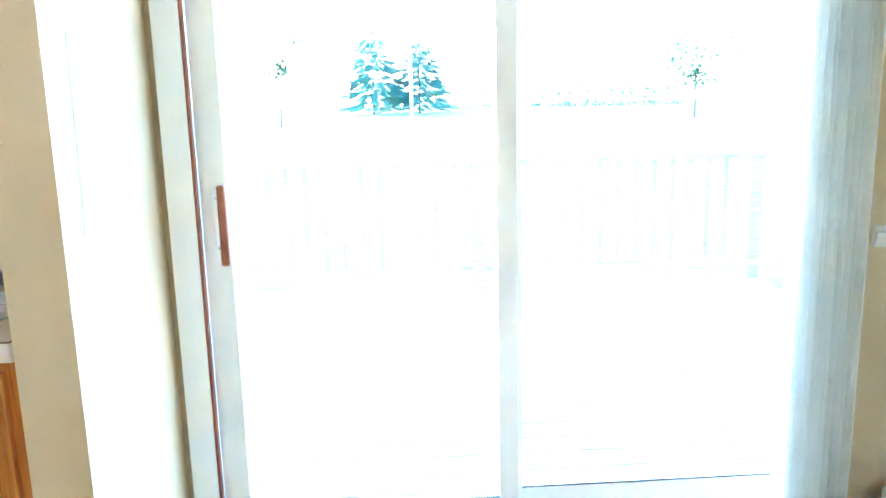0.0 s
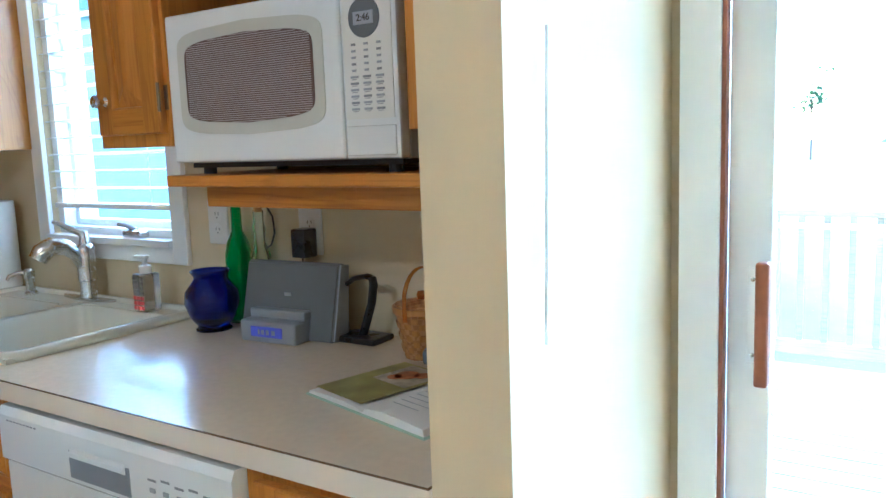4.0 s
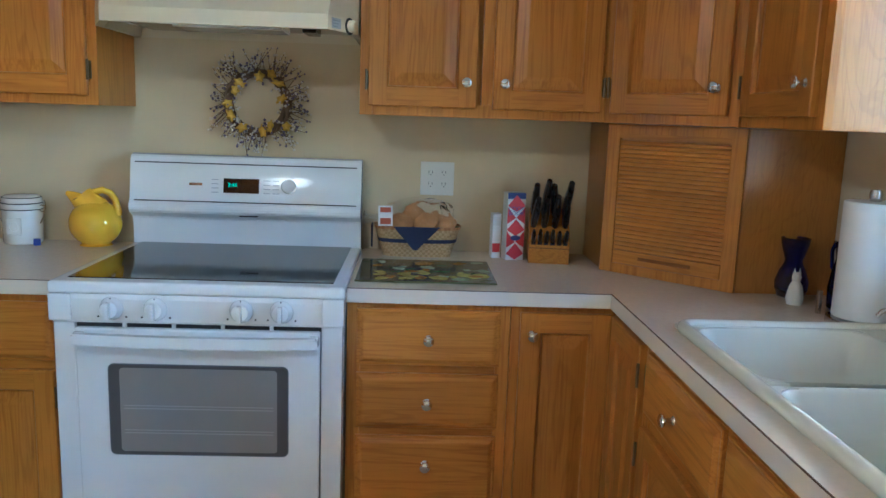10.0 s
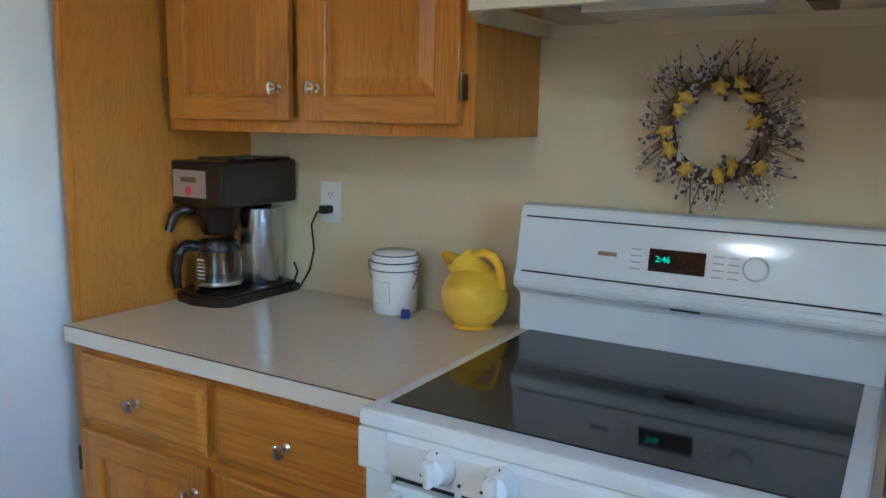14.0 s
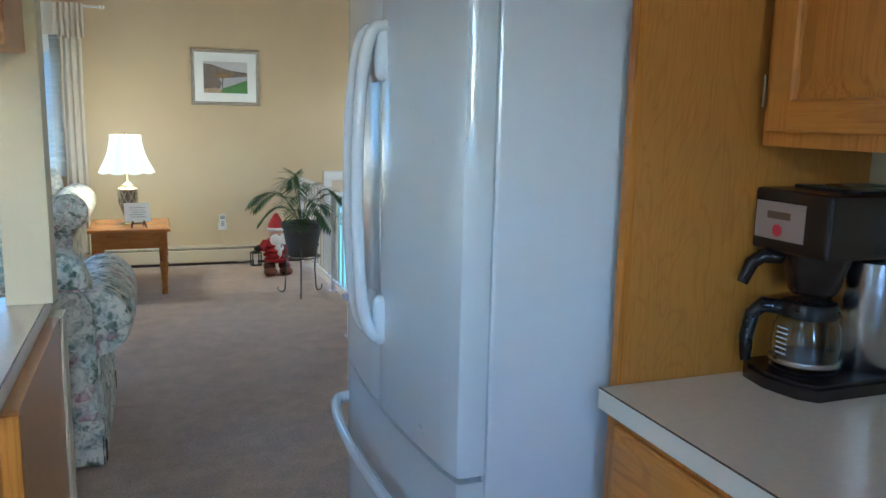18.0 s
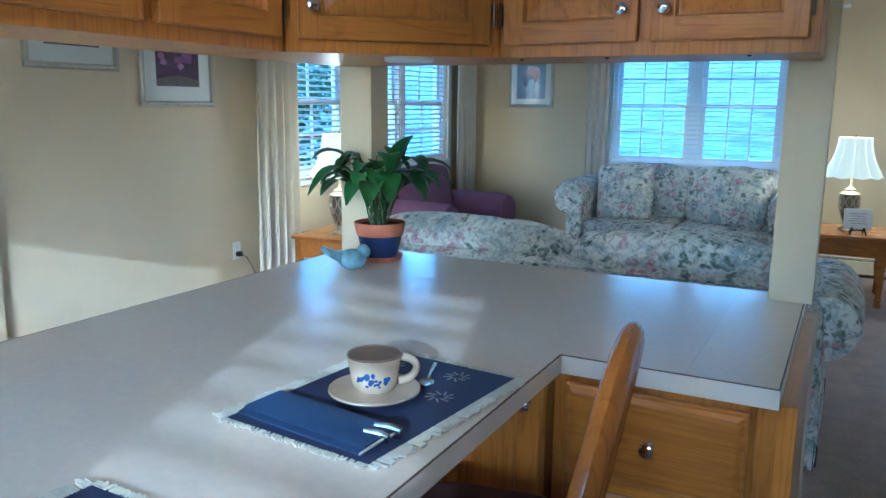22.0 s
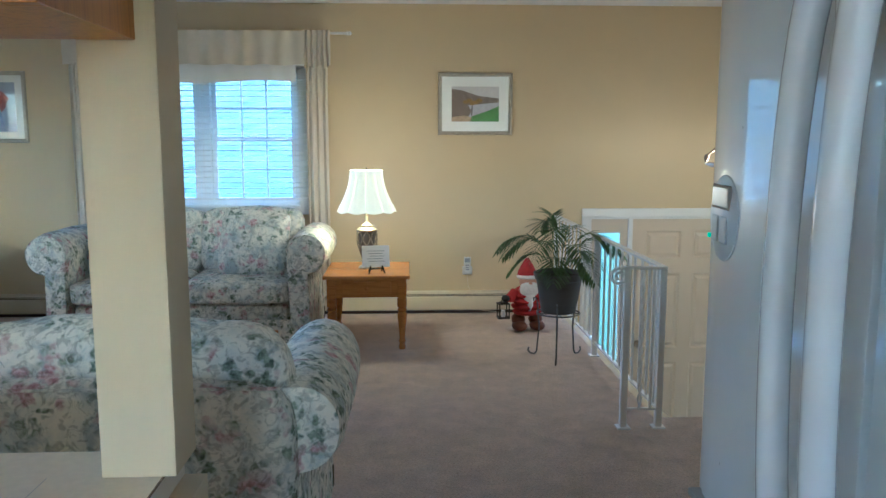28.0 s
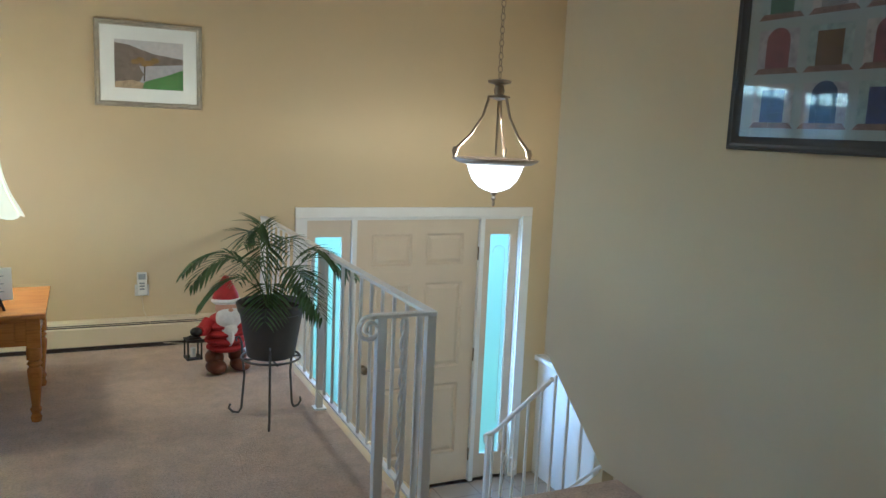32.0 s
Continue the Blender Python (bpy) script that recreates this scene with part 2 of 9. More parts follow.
EDGE = plain("pale_edge_laminate", (0.72, 0.645, 0.52), 0.35, vary=0.02)


def carpet(name):
    m, n, l, p = mat(name)
    v = coords(n, l)
    a = ramp(n, l, noise_tex(n, l, v, 95, 5, 0.75), (0.28, (0.37, 0.265, 0.185)), (0.5, (0.66, 0.51, 0.385)), (0.78, (0.80, 0.66, 0.53)))
    b = ramp(n, l, noise_tex(n, l, v, 7.5, 6, 0.7, 0.3), (0.32, (0.80, 0.79, 0.78)), (0.66, (1.10, 1.09, 1.07)))
    l.new(mix(n, l, 1.0, a, b, "MULTIPLY"), p.inputs["Base Color"])
    p.inputs["Roughness"].default_value = 0.95
    p.inputs["Sheen Weight"].default_value = 0.3
    p.inputs["Specular IOR Level"].default_value = 0.1
    bump(n, l, p, noise_tex(n, l, v, 110, 5, 0.75), 1.0, 0.014)
    return m


CARPET = carpet("beige_carpet")


def vinyl(name):
    m, n, l, p = mat(name)
    v = coords(n, l)
    b = n.new("ShaderNodeTexBrick")
    b.offset = 0.0
    b.inputs["Scale"].default_value = 1.0
    b.inputs["Brick Width"].default_value = b.inputs["Row Height"].default_value = 0.305
    b.inputs["Mortar Size"].default_value = 0.004
    b.inputs["Color1"].default_value = (0.30, 0.24, 0.17, 1)
    b.inputs["Color2"].default_value = (0.34, 0.27, 0.19, 1)
    b.inputs["Mortar"].default_value = (0.16, 0.12, 0.09, 1)
    l.new(v, b.inputs["Vector"])
    l.new(b.outputs["Color"], p.inputs["Base Color"])
    p.inputs["Roughness"].default_value = 0.4
    return m


VINYL = vinyl("vinyl_floor")


def floral(name):
    """Blue-grey and cream upholstery with clusters of green leaves and rose blooms."""
    m, n, l, p = mat(name)
    v = coords(n, l)
    warp = n.new("ShaderNodeVectorMath")
    warp.operation = "ADD"
    nz = n.new("ShaderNodeTexNoise")
    nz.inputs["Scale"].default_value = 22.0
    l.new(v, nz.inputs["Vector"])
    sc = n.new("ShaderNodeVectorMath")
    sc.operation = "SCALE"
    sc.inputs["Scale"].default_value = 0.11
    l.new(nz.outputs["Color"], sc.inputs[0])
    l.new(v, warp.inputs[0])
    l.new(sc.outputs[0], warp.inputs[1])

    def cells(scale, kind="Distance"):
        t = n.new("ShaderNodeTexVoronoi")
        t.inputs["Scale"].default_value = scale
        l.new(warp.outputs[0], t.inputs["Vector"])
        return t.outputs[kind]

    ground = ramp(n, l, noise_tex(n, l, v, 10, 5, 0.65, 0.6), (0.36, (0.42, 0.46, 0.44)), (0.48, (0.68, 0.67, 0.58)), (0.60, (0.79, 0.75, 0.63)))
    leaf_mask = ramp(n, l, cells(19), (0.28, (1, 1, 1)), (0.50, (0, 0, 0)))
    leaf_zone = ramp(n, l, noise_tex(n, l, v, 7, 3, 0.6, 0.5), (0.45, (0, 0, 0)), (0.55, (1, 1, 1)))
    leaf = mix(n, l, 1.0, leaf_mask, leaf_zone, "MULTIPLY")
    green = ramp(n, l, noise_tex(n, l, v, 55, 4), (0.35, (0.09, 0.125, 0.10)), (0.65, (0.33, 0.38, 0.28)))
    c = mix(n, l, leaf, ground, green)
    bloom_mask = ramp(n, l, cells(11), (0.26, (1, 1, 1)), (0.42, (0, 0, 0)))
    bloom_zone = ramp(n, l, noise_tex(n, l, v, 5.5, 2), (0.42, (1, 1, 1)), (0.52, (0, 0, 0)))
    bloom = mix(n, l, 1.0, bloom_mask, bloom_zone, "MULTIPLY")
    rose = ramp(n, l, noise_tex(n, l, v, 60, 4), (0.35, (0.36, 0.19, 0.20)), (0.65, (0.66, 0.50, 0.47)))
    c = mix(n, l, bloom, c, rose)
    lines = ramp(n, l, noise_tex(n, l, v, 26, 3, 0.6, 1.5), (0.40, (0.55, 0.56, 0.54)), (0.50, (1, 1, 1)))
    c = mix(n, l, 0.75, c, lines, "MULTIPLY")
    l.new(c, p.inputs["Base Color"])
    p.inputs["Roughness"].default_value = 0.8
    p.inputs["Specular IOR Level"].default_value = 0.25
    bump(n, l, p, noise_tex(n, l, v, 420, 2), 0.25)
    return m


FLORAL = floral("floral_upholstery")


def glass(name, color=(1, 1, 1), rough=0.0, ior=1.45):
    m, n, l, p = mat(name)
    p.inputs["Base Color"].default_value = (*color, 1)
    p.inputs["Roughness"].default_value = rough
    p.inputs["IOR"].default_value = ior
    p.inputs["Transmission Weight"].default_value = 1.0
    return m


GLASS = glass("window_glass", (0.97, 1, 1), 0.0, 1.05)
COBALT_L = glass("violet_blue_glass", (0.10, 0.09, 0.80), 0.02)
COBALT = glass("cobalt_glass", (0.02, 0.05, 0.62), 0.02)
GREENGL = glass("green_glass", (0.12, 0.62, 0.22), 0.02)
CLEAR = glass("clear_glass", (0.93, 0.97, 0.95), 0.01)
FROST = glass("frosted_glass", (0.92, 0.99, 1.0), 0.35, 1.2)
SOAPY = glass("soap_bottle", (0.58, 0.53, 0.52), 0.12)


def glossy_black(name, color=(0.008, 0.008, 0.009)):
    m, n, l, p = mat(name)
    v = coords(n, l)
    l.new(ramp(n, l, noise_tex(n, l, v, 500, 2), (0.4, color), (0.7, tuple(c * 2.2 for c in color))), p.inputs["Base Color"])
    p.inputs["Roughness"].default_value = 0.06
    return m


CERAN = glossy_black("black_ceramic_glass")
OVENBD = plain("oven_glass_border", (0.10, 0.095, 0.092), 0.10, vary=0.05)
OVENRK = plain("oven_rack_seen_through", (0.33, 0.315, 0.285), 0.3)
# grey base colour carries the reflection on the oven glass
OVENGL = plain("oven_window_glass", (0.27, 0.255, 0.235), 0.08, vary=0.06, scale=3)


def glow(name, color, strength):
    m, n, l, p = mat(name)
    p.inputs["Base Color"].default_value = (*[min(0.8, c) for c in color], 1)
    p.inputs["Emission Color"].default_value = (*color, 1)
    p.inputs["Emission Strength"].default_value = strength
    return m


SHADE = glow("lit_lamp_shade", (1.0, 0.79, 0.46), 0.062)
BOWL = glow("lit_glass_bowl", (1.0, 0.88, 0.66), 0.25)
LED_G = glow("green_digits", (0.1, 0.9, 0.45), 0.028)
LCD = glow("blue_lcd", (0.10, 0.11, 0.50), 0.0065)


def weave(name, a, b, su=60.0):
    m, n, l, p = mat(name)
    v = coords(n, l)
    c = n.new("ShaderNodeTexChecker")
    c.inputs["Scale"].default_value = su
    c.inputs["Color1"].default_value, c.inputs["Color2"].default_value = (*a, 1), (*b, 1)
    l.new(v, c.inputs["Vector"])
    l.new(mix(n, l, 0.25, c.outputs["Color"], ramp(n, l, noise_tex(n, l, v, 30), (0.3, b), (0.7, a))), p.inputs["Base Color"])
    p.inputs["Roughness"].default_value = 0.7
    bump(n, l, p, c.outputs["Fac"], 0.5, 0.003)
    return m


SPLINT = oak("tan_splint", "z", (0.50, 0.24, 0.055), (0.34, 0.14, 0.025), 0.35)
WICKER = weave("woven_wicker", (0.52, 0.27, 0.09), (0.34, 0.15, 0.04), 90)
WICKER_L = weave("pale_wicker", (0.56, 0.39, 0.17), (0.38, 0.24, 0.09), 110)
NAVYCLOTH = weave("navy_cloth", (0.016, 0.022, 0.062), (0.026, 0.034, 0.090), 420)
FRINGE = plain("cream_fringe", (0.52, 0.49, 0.36), 0.9, vary=0.1, scale=50)
LEAF = plain("dark_glossy_leaf", (0.042, 0.120, 0.022), 0.38, vary=0.35, scale=14)
PALM = plain("palm_leaf", (0.075, 0.125, 0.03), 0.5, vary=0.4, scale=18)
STEM = plain("green_stem", (0.09, 0.14, 0.04), 0.6, vary=0.2)


def thin(m, color, share):
    """Lets a share of the light through a thin leaf or plastic strip."""
    n, l = m.node_tree.nodes, m.node_tree.links
    t, x = n.new("ShaderNodeBsdfTranslucent"), n.new("ShaderNodeMixShader")
    t.inputs["Color"].default_value = (*color, 1)
    x.inputs[0].default_value = share
    l.new(n["Principled BSDF"].outputs[0], x.inputs[1])
    l.new(t.outputs[0], x.inputs[2])
    l.new(x.outputs[0], n["Material Output"].inputs["Surface"])
    return m


# pale translucent needle colour stands in for bright haze over the far trees
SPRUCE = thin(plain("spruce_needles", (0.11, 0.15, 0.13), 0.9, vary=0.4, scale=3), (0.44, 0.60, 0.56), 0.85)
FOLIAGE = thin(plain("garden_foliage", (0.08, 0.13, 0.07), 0.85, vary=0.4, scale=3), (0.11, 0.17, 0.08), 0.5)
GRILLE = thin(plain("white_grille_strip", (0.84, 0.84, 0.82), 0.4, vary=0.015), (0.85, 0.85, 0.82), 0.6)
thin(VANE, (0.92, 0.93, 0.91), 0.72)
SLAT = thin(plain("white_blind_slat", (0.82, 0.82, 0.80), 0.35, vary=0.015), (0.82, 0.83, 0.82), 0.4)
BARK = plain("bark", (0.10, 0.07, 0.05), 0.95, vary=0.3, scale=20, bumps=0.6, bump_scale=40)
GRASS = plain("lawn", (0.11, 0.15, 0.05), 0.95, vary=0.25, scale=0.6)
DECK = oak("weathered_deck", "x", (0.36, 0.31, 0.25), (0.22, 0.18, 0.14), 0.8)
STITCH = plain("faded_stitching", (0.30, 0.30, 0.30), 0.9, vary=0.2, scale=60)
ROOFING = plain("grey_shingles", (0.10, 0.10, 0.11), 0.9, vary=0.25, scale=10)
SWITCHP = plain("white_wall_plate", (0.74, 0.73, 0.68), 0.35, vary=0.01)
WREATH_T = plain("wreath_twig", (0.17, 0.11, 0.065), 0.85, vary=0.3, scale=40)
BERRY_W = plain("white_berry", (0.62, 0.56, 0.47), 0.5, vary=0.15)
BERRY_P = plain("plum_berry", (0.15, 0.12, 0.19), 0.5, vary=0.3)
BLOOM_Y = plain("yellow_bloom", (0.58, 0.37, 0.03), 0.7, vary=0.2, scale=50)
BIRD = plain("blue_glazed_bird", (0.22, 0.33, 0.38), 0.12, vary=0.45, scale=22, coat=0.5)
LABEL_RED = plain("red_label", (0.50, 0.03, 0.04), 0.5, vary=0.05)
LABEL_BLUE = plain("blue_label", (0.03, 0.05, 0.22), 0.5, vary=0.05)
BOOKCOV = plain("olive_book_page", (0.33, 0.30, 0.10), 0.5, vary=0.3, scale=18)

# ---- mesh helpers
def thing(name, m, label, category, group=""):
    ob = new(name)
    ob.matrix_world = m
    ob.empty_display_size = 0.1
    return tagged(ob, label, category, group)


def finish(name, bm, material, smooth=False):
    me = bpy.data.meshes.new(name)
    bmesh.ops.recalc_face_normals(bm, faces=bm.faces)
    bm.to_mesh(me)
    bm.free()
    for one in material if isinstance(material, (list, tuple)) else (material,):
        me.materials.append(one)
    if smooth:
        for f in me.polygons:
            f.use_smooth = True
        me.set_sharp_from_angle(angle=radians(38))
    return me


def part(name, bm, material, parent=None, label="", smooth=False):
    ob = new(name, finish(name, bm, material, smooth))
    ob.parent = parent
    return tagged(ob, label)


def structure(name, bm, material, label="", smooth=False):
    return tagged(new(name, finish(name, bm, material, smooth)), label, kind="structure")


def again(ob, parent, m=None):
    """A second piece on the same mesh."""
    two = new(ob.name.split(".")[0], ob.data)
    two.parent = parent
    two.matrix_local = m if m is not None else Matrix()
    return two


def box(bm, x0, x1, y0, y1, z0, z1, bevel=0.0, seg=2, slot=0):
    vs = bmesh.ops.create_cube(bm, size=1.0)["verts"]
    m = Matrix.Translation(((x0 + x1) / 2, (y0 + y1) / 2, (z0 + z1) / 2)) @ Matrix.Diagonal((abs(x1 - x0), abs(y1 - y0), abs(z1 - z0), 1))
    bmesh.ops.transform(bm, matrix=m, verts=vs)
    faces = list({f for v in vs for f in v.link_faces})
    for f in faces:
        f.material_index = slot
    if bevel > 0:
        edges = list({e for v in vs for e in v.link_edges})
        out = bmesh.ops.bevel(bm, geom=edges, offset=bevel, segments=seg, affect="EDGES", profile=0.6)
        for f in out["faces"]:
            f.material_index = slot
    return bm


def B(*args, **kw):
    return box(bmesh.new(), *args, **kw)


def lathe(bm, profile, seg=24, at=(0, 0, 0), axis="z", slot=0):
    """Turns (radius, height) pairs round an axis."""
    rings = []
    for r, h in profile:
        ring = []
        for i in range(seg):
            a = 2 * math.pi * i / seg
            c = (r * math.cos(a), r * math.sin(a), h)
            c = {"z": c, "x": (c[2], c[0], c[1]), "y": (c[0], c[2], c[1])}[axis]
            ring.append(bm.verts.new(Vector(c) + Vector(at)))
        rings.append(ring)
    for a, b in zip(rings, rings[1:]):
        for i in range(seg):
            f = bm.faces.new((a[i], a[(i + 1) % seg], b[(i + 1) % seg], b[i]))
            f.material_index = slot
    for ring, r in ((rings[0], profile[0][0]), (rings[-1], profile[-1][0])):
        if r > 1e-5:
            f = bm.faces.new(ring)
            f.material_index = slot
    bmesh.ops.remove_doubles(bm, verts=[v for r in rings for v in r], dist=1e-6)
    return bm


def L(profile, seg=24, at=(0, 0, 0), axis="z"):
    return lathe(bmesh.new(), profile, seg, at, axis)


def tube(bm, pts, radius, seg=8, slot=0, flat=1.0, cap=True):
    """A rod along points; radius one number or one for each point."""
    pts = [Vector(q) for q in pts]
    rad = radius if isinstance(radius, (list, tuple)) else [radius] * len(pts)
    rings, up = [], None
    for i, q in enumerate(pts):
        way = (pts[min(i + 1, len(pts) - 1)] - pts[max(i - 1, 0)]).normalized()
        if up is None:
            up = Vector((0, 0, 1)) if abs(way.z) < 0.9 else Vector((1, 0, 0))
        side = way.cross(up).normalized()
        up = side.cross(way).normalized()
        rings.append([bm.verts.new(q + rad[i] * (math.cos(2 * math.pi * k / seg) * side * flat + math.sin(2 * math.pi * k / seg) * up)) for k in range(seg)])
    for a, b in zip(rings, rings[1:]):
        for k in range(seg):
            bm.faces.new((a[k], a[(k + 1) % seg], b[(k + 1) % seg], b[k])).material_index = slot
    if cap:
        for r in (rings[0], rings[-1]):
            bm.faces.new(r).material_index = slot
    return bm


def T(pts, radius, seg=8, flat=1.0):
    return tube(bmesh.new(), pts, radius, seg, 0, flat)


def arc(c, r, a0, a1, n=12, plane="xz"):
    out = []
    for i in range(n + 1):
        a = radians(a0 + (a1 - a0) * i / n)
        u, v = r * math.cos(a), r * math.sin(a)
        d = {"xz": (u, 0, v), "yz": (0, u, v), "xy": (u, v, 0)}[plane]
        out.append(Vector(c) + Vector(d))
    return out


def moved(bm, m):
    bmesh.ops.transform(bm, matrix=m, verts=bm.verts)
    return bm


def prism(bm, pts, axis, a, b, slot=0):
    """Extrudes a polygon (u, v) along an axis from a to b."""
    def put(u, v, w):
        return {"x": (w, u, v), "y": (u, w, v), "z": (u, v, w)}[axis]
    lo = [bm.verts.new(put(u, v, a)) for u, v in pts]
    hi = [bm.verts.new(put(u, v, b)) for u, v in pts]
    bm.faces.new(lo).material_index = slot
    bm.faces.new(hi).material_index = slot
    for i in range(len(pts)):
        j = (i + 1) % len(pts)
        bm.faces.new((lo[i], lo[j], hi[j], hi[i])).material_index = slot
    return bm


def cushion(bm, x0, x1, y0, y1, z0, z1, puff=0.25, n=10, lumps=0.012, seed=0.0, square=3.2):
    """A stuffed block with soft rounded sides and slight lumps."""
    vs = bmesh.ops.create_cube(bm, size=2.0)["verts"]
    es = list({e for v in vs for e in v.link_edges})
    bmesh.ops.subdivide_edges(bm, edges=es, cuts=n, use_grid_fill=True)
    new_vs = [v for v in bm.verts if max(abs(v.co.x), abs(v.co.y), abs(v.co.z)) > 0.999 and not v.tag]
    c = Vector(((x0 + x1) / 2, (y0 + y1) / 2, (z0 + z1) / 2))
    h = Vector(((x1 - x0) / 2, (y1 - y0) / 2, (z1 - z0) / 2))
    for v in new_vs:
        q = v.co.copy()
        s = (abs(q.x) ** square + abs(q.y) ** square + abs(q.z) ** square) ** (1 / square)
        r = q.lerp(q / s, 0.85)
        p = Vector((r.x * h.x, r.y * h.y, r.z * h.z))
        p += Vector((0, 0, puff * h.z * r.z * (1 - r.x * r.x) * (1 - r.y * r.y)))
        k = noise.noise_vector((p + c) * 7 + Vector((seed, seed * 1.7, 0)))
        v.co = c + p + k * lumps
        v.tag = True
    return bm


def carve(ob, cutter):
    """Cuts the cutter's solid out of a part and keeps the result as its mesh."""
    tool = part("tool", cutter, ob.data.materials[0])
    md = ob.modifiers.new("cut", "BOOLEAN")
    md.object, md.operation, md.solver = tool, "DIFFERENCE", "EXACT"
    dg = bpy.context.evaluated_depsgraph_get()
    ob.data = bpy.data.meshes.new_from_object(ob.evaluated_get(dg))
    ob.modifiers.clear()
    bpy.data.objects.remove(tool)
    return ob


def text(body, size, m, material, parent=None, name="lettering", depth=0.0006, align="CENTER"):
    cu = bpy.data.curves.new(name, "FONT")
    cu.body, cu.size, cu.extrude, cu.align_x, cu.align_y = body, size, depth, align, "CENTER"
    tmp = bpy.data.objects.new(name, cu)
    scene.collection.objects.link(tmp)
    me = bpy.data.meshes.new_from_object(tmp)
    bpy.data.objects.remove(tmp)
    bpy.data.curves.remove(cu)
    me.materials.clear()
    me.materials.append(material)
    ob = new(name, me)
    ob.parent = parent
    ob.matrix_local = m
    return ob


# turns: a unit is built facing south (front at y = 0, body towards +y, x to the right)
FACE = {"S": 0, "E": 90, "N": 180, "W": -90, "SE": 45, "NW": -135}


def at(x, y, z, face="S"):
    return pose(x, y, z, 0, 0, FACE[face] if isinstance(face, str) else face)


# ---- cabinet pieces
KNOB = finish("knob", L([(0.0, -0.032), (0.009, -0.0315), (0.0145, -0.029), (0.0155, -0.026), (0.013, -0.022), (0.006, -0.018), (0.0055, -0.006), (0.011, -0.001), (0.011, 0.0)], 16, axis="y"), CHROME, True)
HINGE = finish("hinge", box(tube(bmesh.new(), [(0, -0.022, -0.03), (0, -0.022, 0.03)], 0.004, 6), -0.004, 0.010, -0.003, 0.0, -0.026, 0.026), BRASS)


def raised_panel(w, h, t=0.019, rail=0.055, drawer=False):
    """A door or drawer front in one mesh; local x 0..w, z 0..h, front at y = -t; slot 1: grain along x."""
    bm = bmesh.new()

    def ring(d, y):
        return [bm.verts.new(q) for q in ((d, y, d), (w - d, y, d), (w - d, y, h - d), (d, y, h - d))]

    def skirt(loops):
        for a, b in zip(loops, loops[1:]):
            for i in range(4):
                bm.faces.new((a[i], a[(i + 1) % 4], b[(i + 1) % 4], b[i]))

    if drawer:
        loops = [ring(0, 0), ring(0, -t * 0.42), ring(0.003, -t * 0.55), ring(0.007, -t * 0.55), ring(0.017, -t * 0.95), ring(0.021, -t)]
        skirt(loops)
        bm.faces.new(loops[0])
        bm.faces.new(loops[-1])
        return bm
    r, e = rail, 0.003
    back, edge = ring(0, 0), ring(0, -t + e)
    skirt([back, edge])
    bm.faces.new(back)
    xs, zs = (e, r, w - r, w - e), (e, r, h - r, h - e)
    grid = [[bm.verts.new((x, -t, z)) for z in zs] for x in xs]
    for i in range(3):
        for j in range(3):
            if (i, j) != (1, 1):
                f = bm.faces.new((grid[i][j], grid[i + 1][j], grid[i + 1][j + 1], grid[i][j + 1]))
                f.material_index = 1 if i == 1 else 0
    bm.faces.new((edge[0], edge[1], *[grid[i][0] for i in (3, 2, 1, 0)]))
    bm.faces.new((edge[1], edge[2], *[grid[3][j] for j in (3, 2, 1, 0)]))
    bm.faces.new((edge[2], edge[3], *[grid[i][3] for i in (0, 1, 2, 3)]))
    bm.faces.new((edge[3], edge[0], *[grid[0][j] for j in (0, 1, 2, 3)]))
    first = [grid[1][1], grid[2][1], grid[2][2], grid[1][2]]
    loops = [first, ring(r + 0.004, -t * 0.75), ring(r + 0.006, -t * 0.40), ring(r + 0.011, -t * 0.40), ring(r + (0.043 if w > 0.2 else 0.024), -t * 0.90), ring(r + (0.047 if w > 0.2 else 0.027), -t * 0.92)]
    skirt(loops)
    bm.faces.new(loops[-1])
    return bm


def front(parent, kind, x0, x1, z0, z1, knob=None, hinge=None, y=0.0):
    w, h = x1 - x0, z1 - z0
    name = "drawer_front" if kind == "drawer" else "door"
    flat = kind in ("drawer", "slab")
    ob = part(name, raised_panel(w, h, drawer=flat), (OAK_H if flat and w > h else OAK_V, OAK_H), parent)
    ob.matrix_local = pose(x0, y, z0)
    if knob:
        k = new("knob", KNOB)
        k.parent = ob
        kx = {"l": 0.032, "r": w - 0.032, "c": w / 2}[knob[0]]
        kz = {"t": h - 0.06, "b": 0.075, "c": h / 2, "u": h - 0.080}[knob[1]]
        k.matrix_local = pose(kx, -0.018, kz)
        tagged(k, "round polished nickel knob")
    if hinge:
        for z in (0.075, h - 0.075):
            g = new("hinge", HINGE)
            g.parent = ob
            g.matrix_local = pose(-0.006, 0, z) if hinge == "l" else pose(w + 0.006, 0, z, 0, 0, 0) @ Matrix.Diagonal((-1, 1, 1, 1))
    return ob


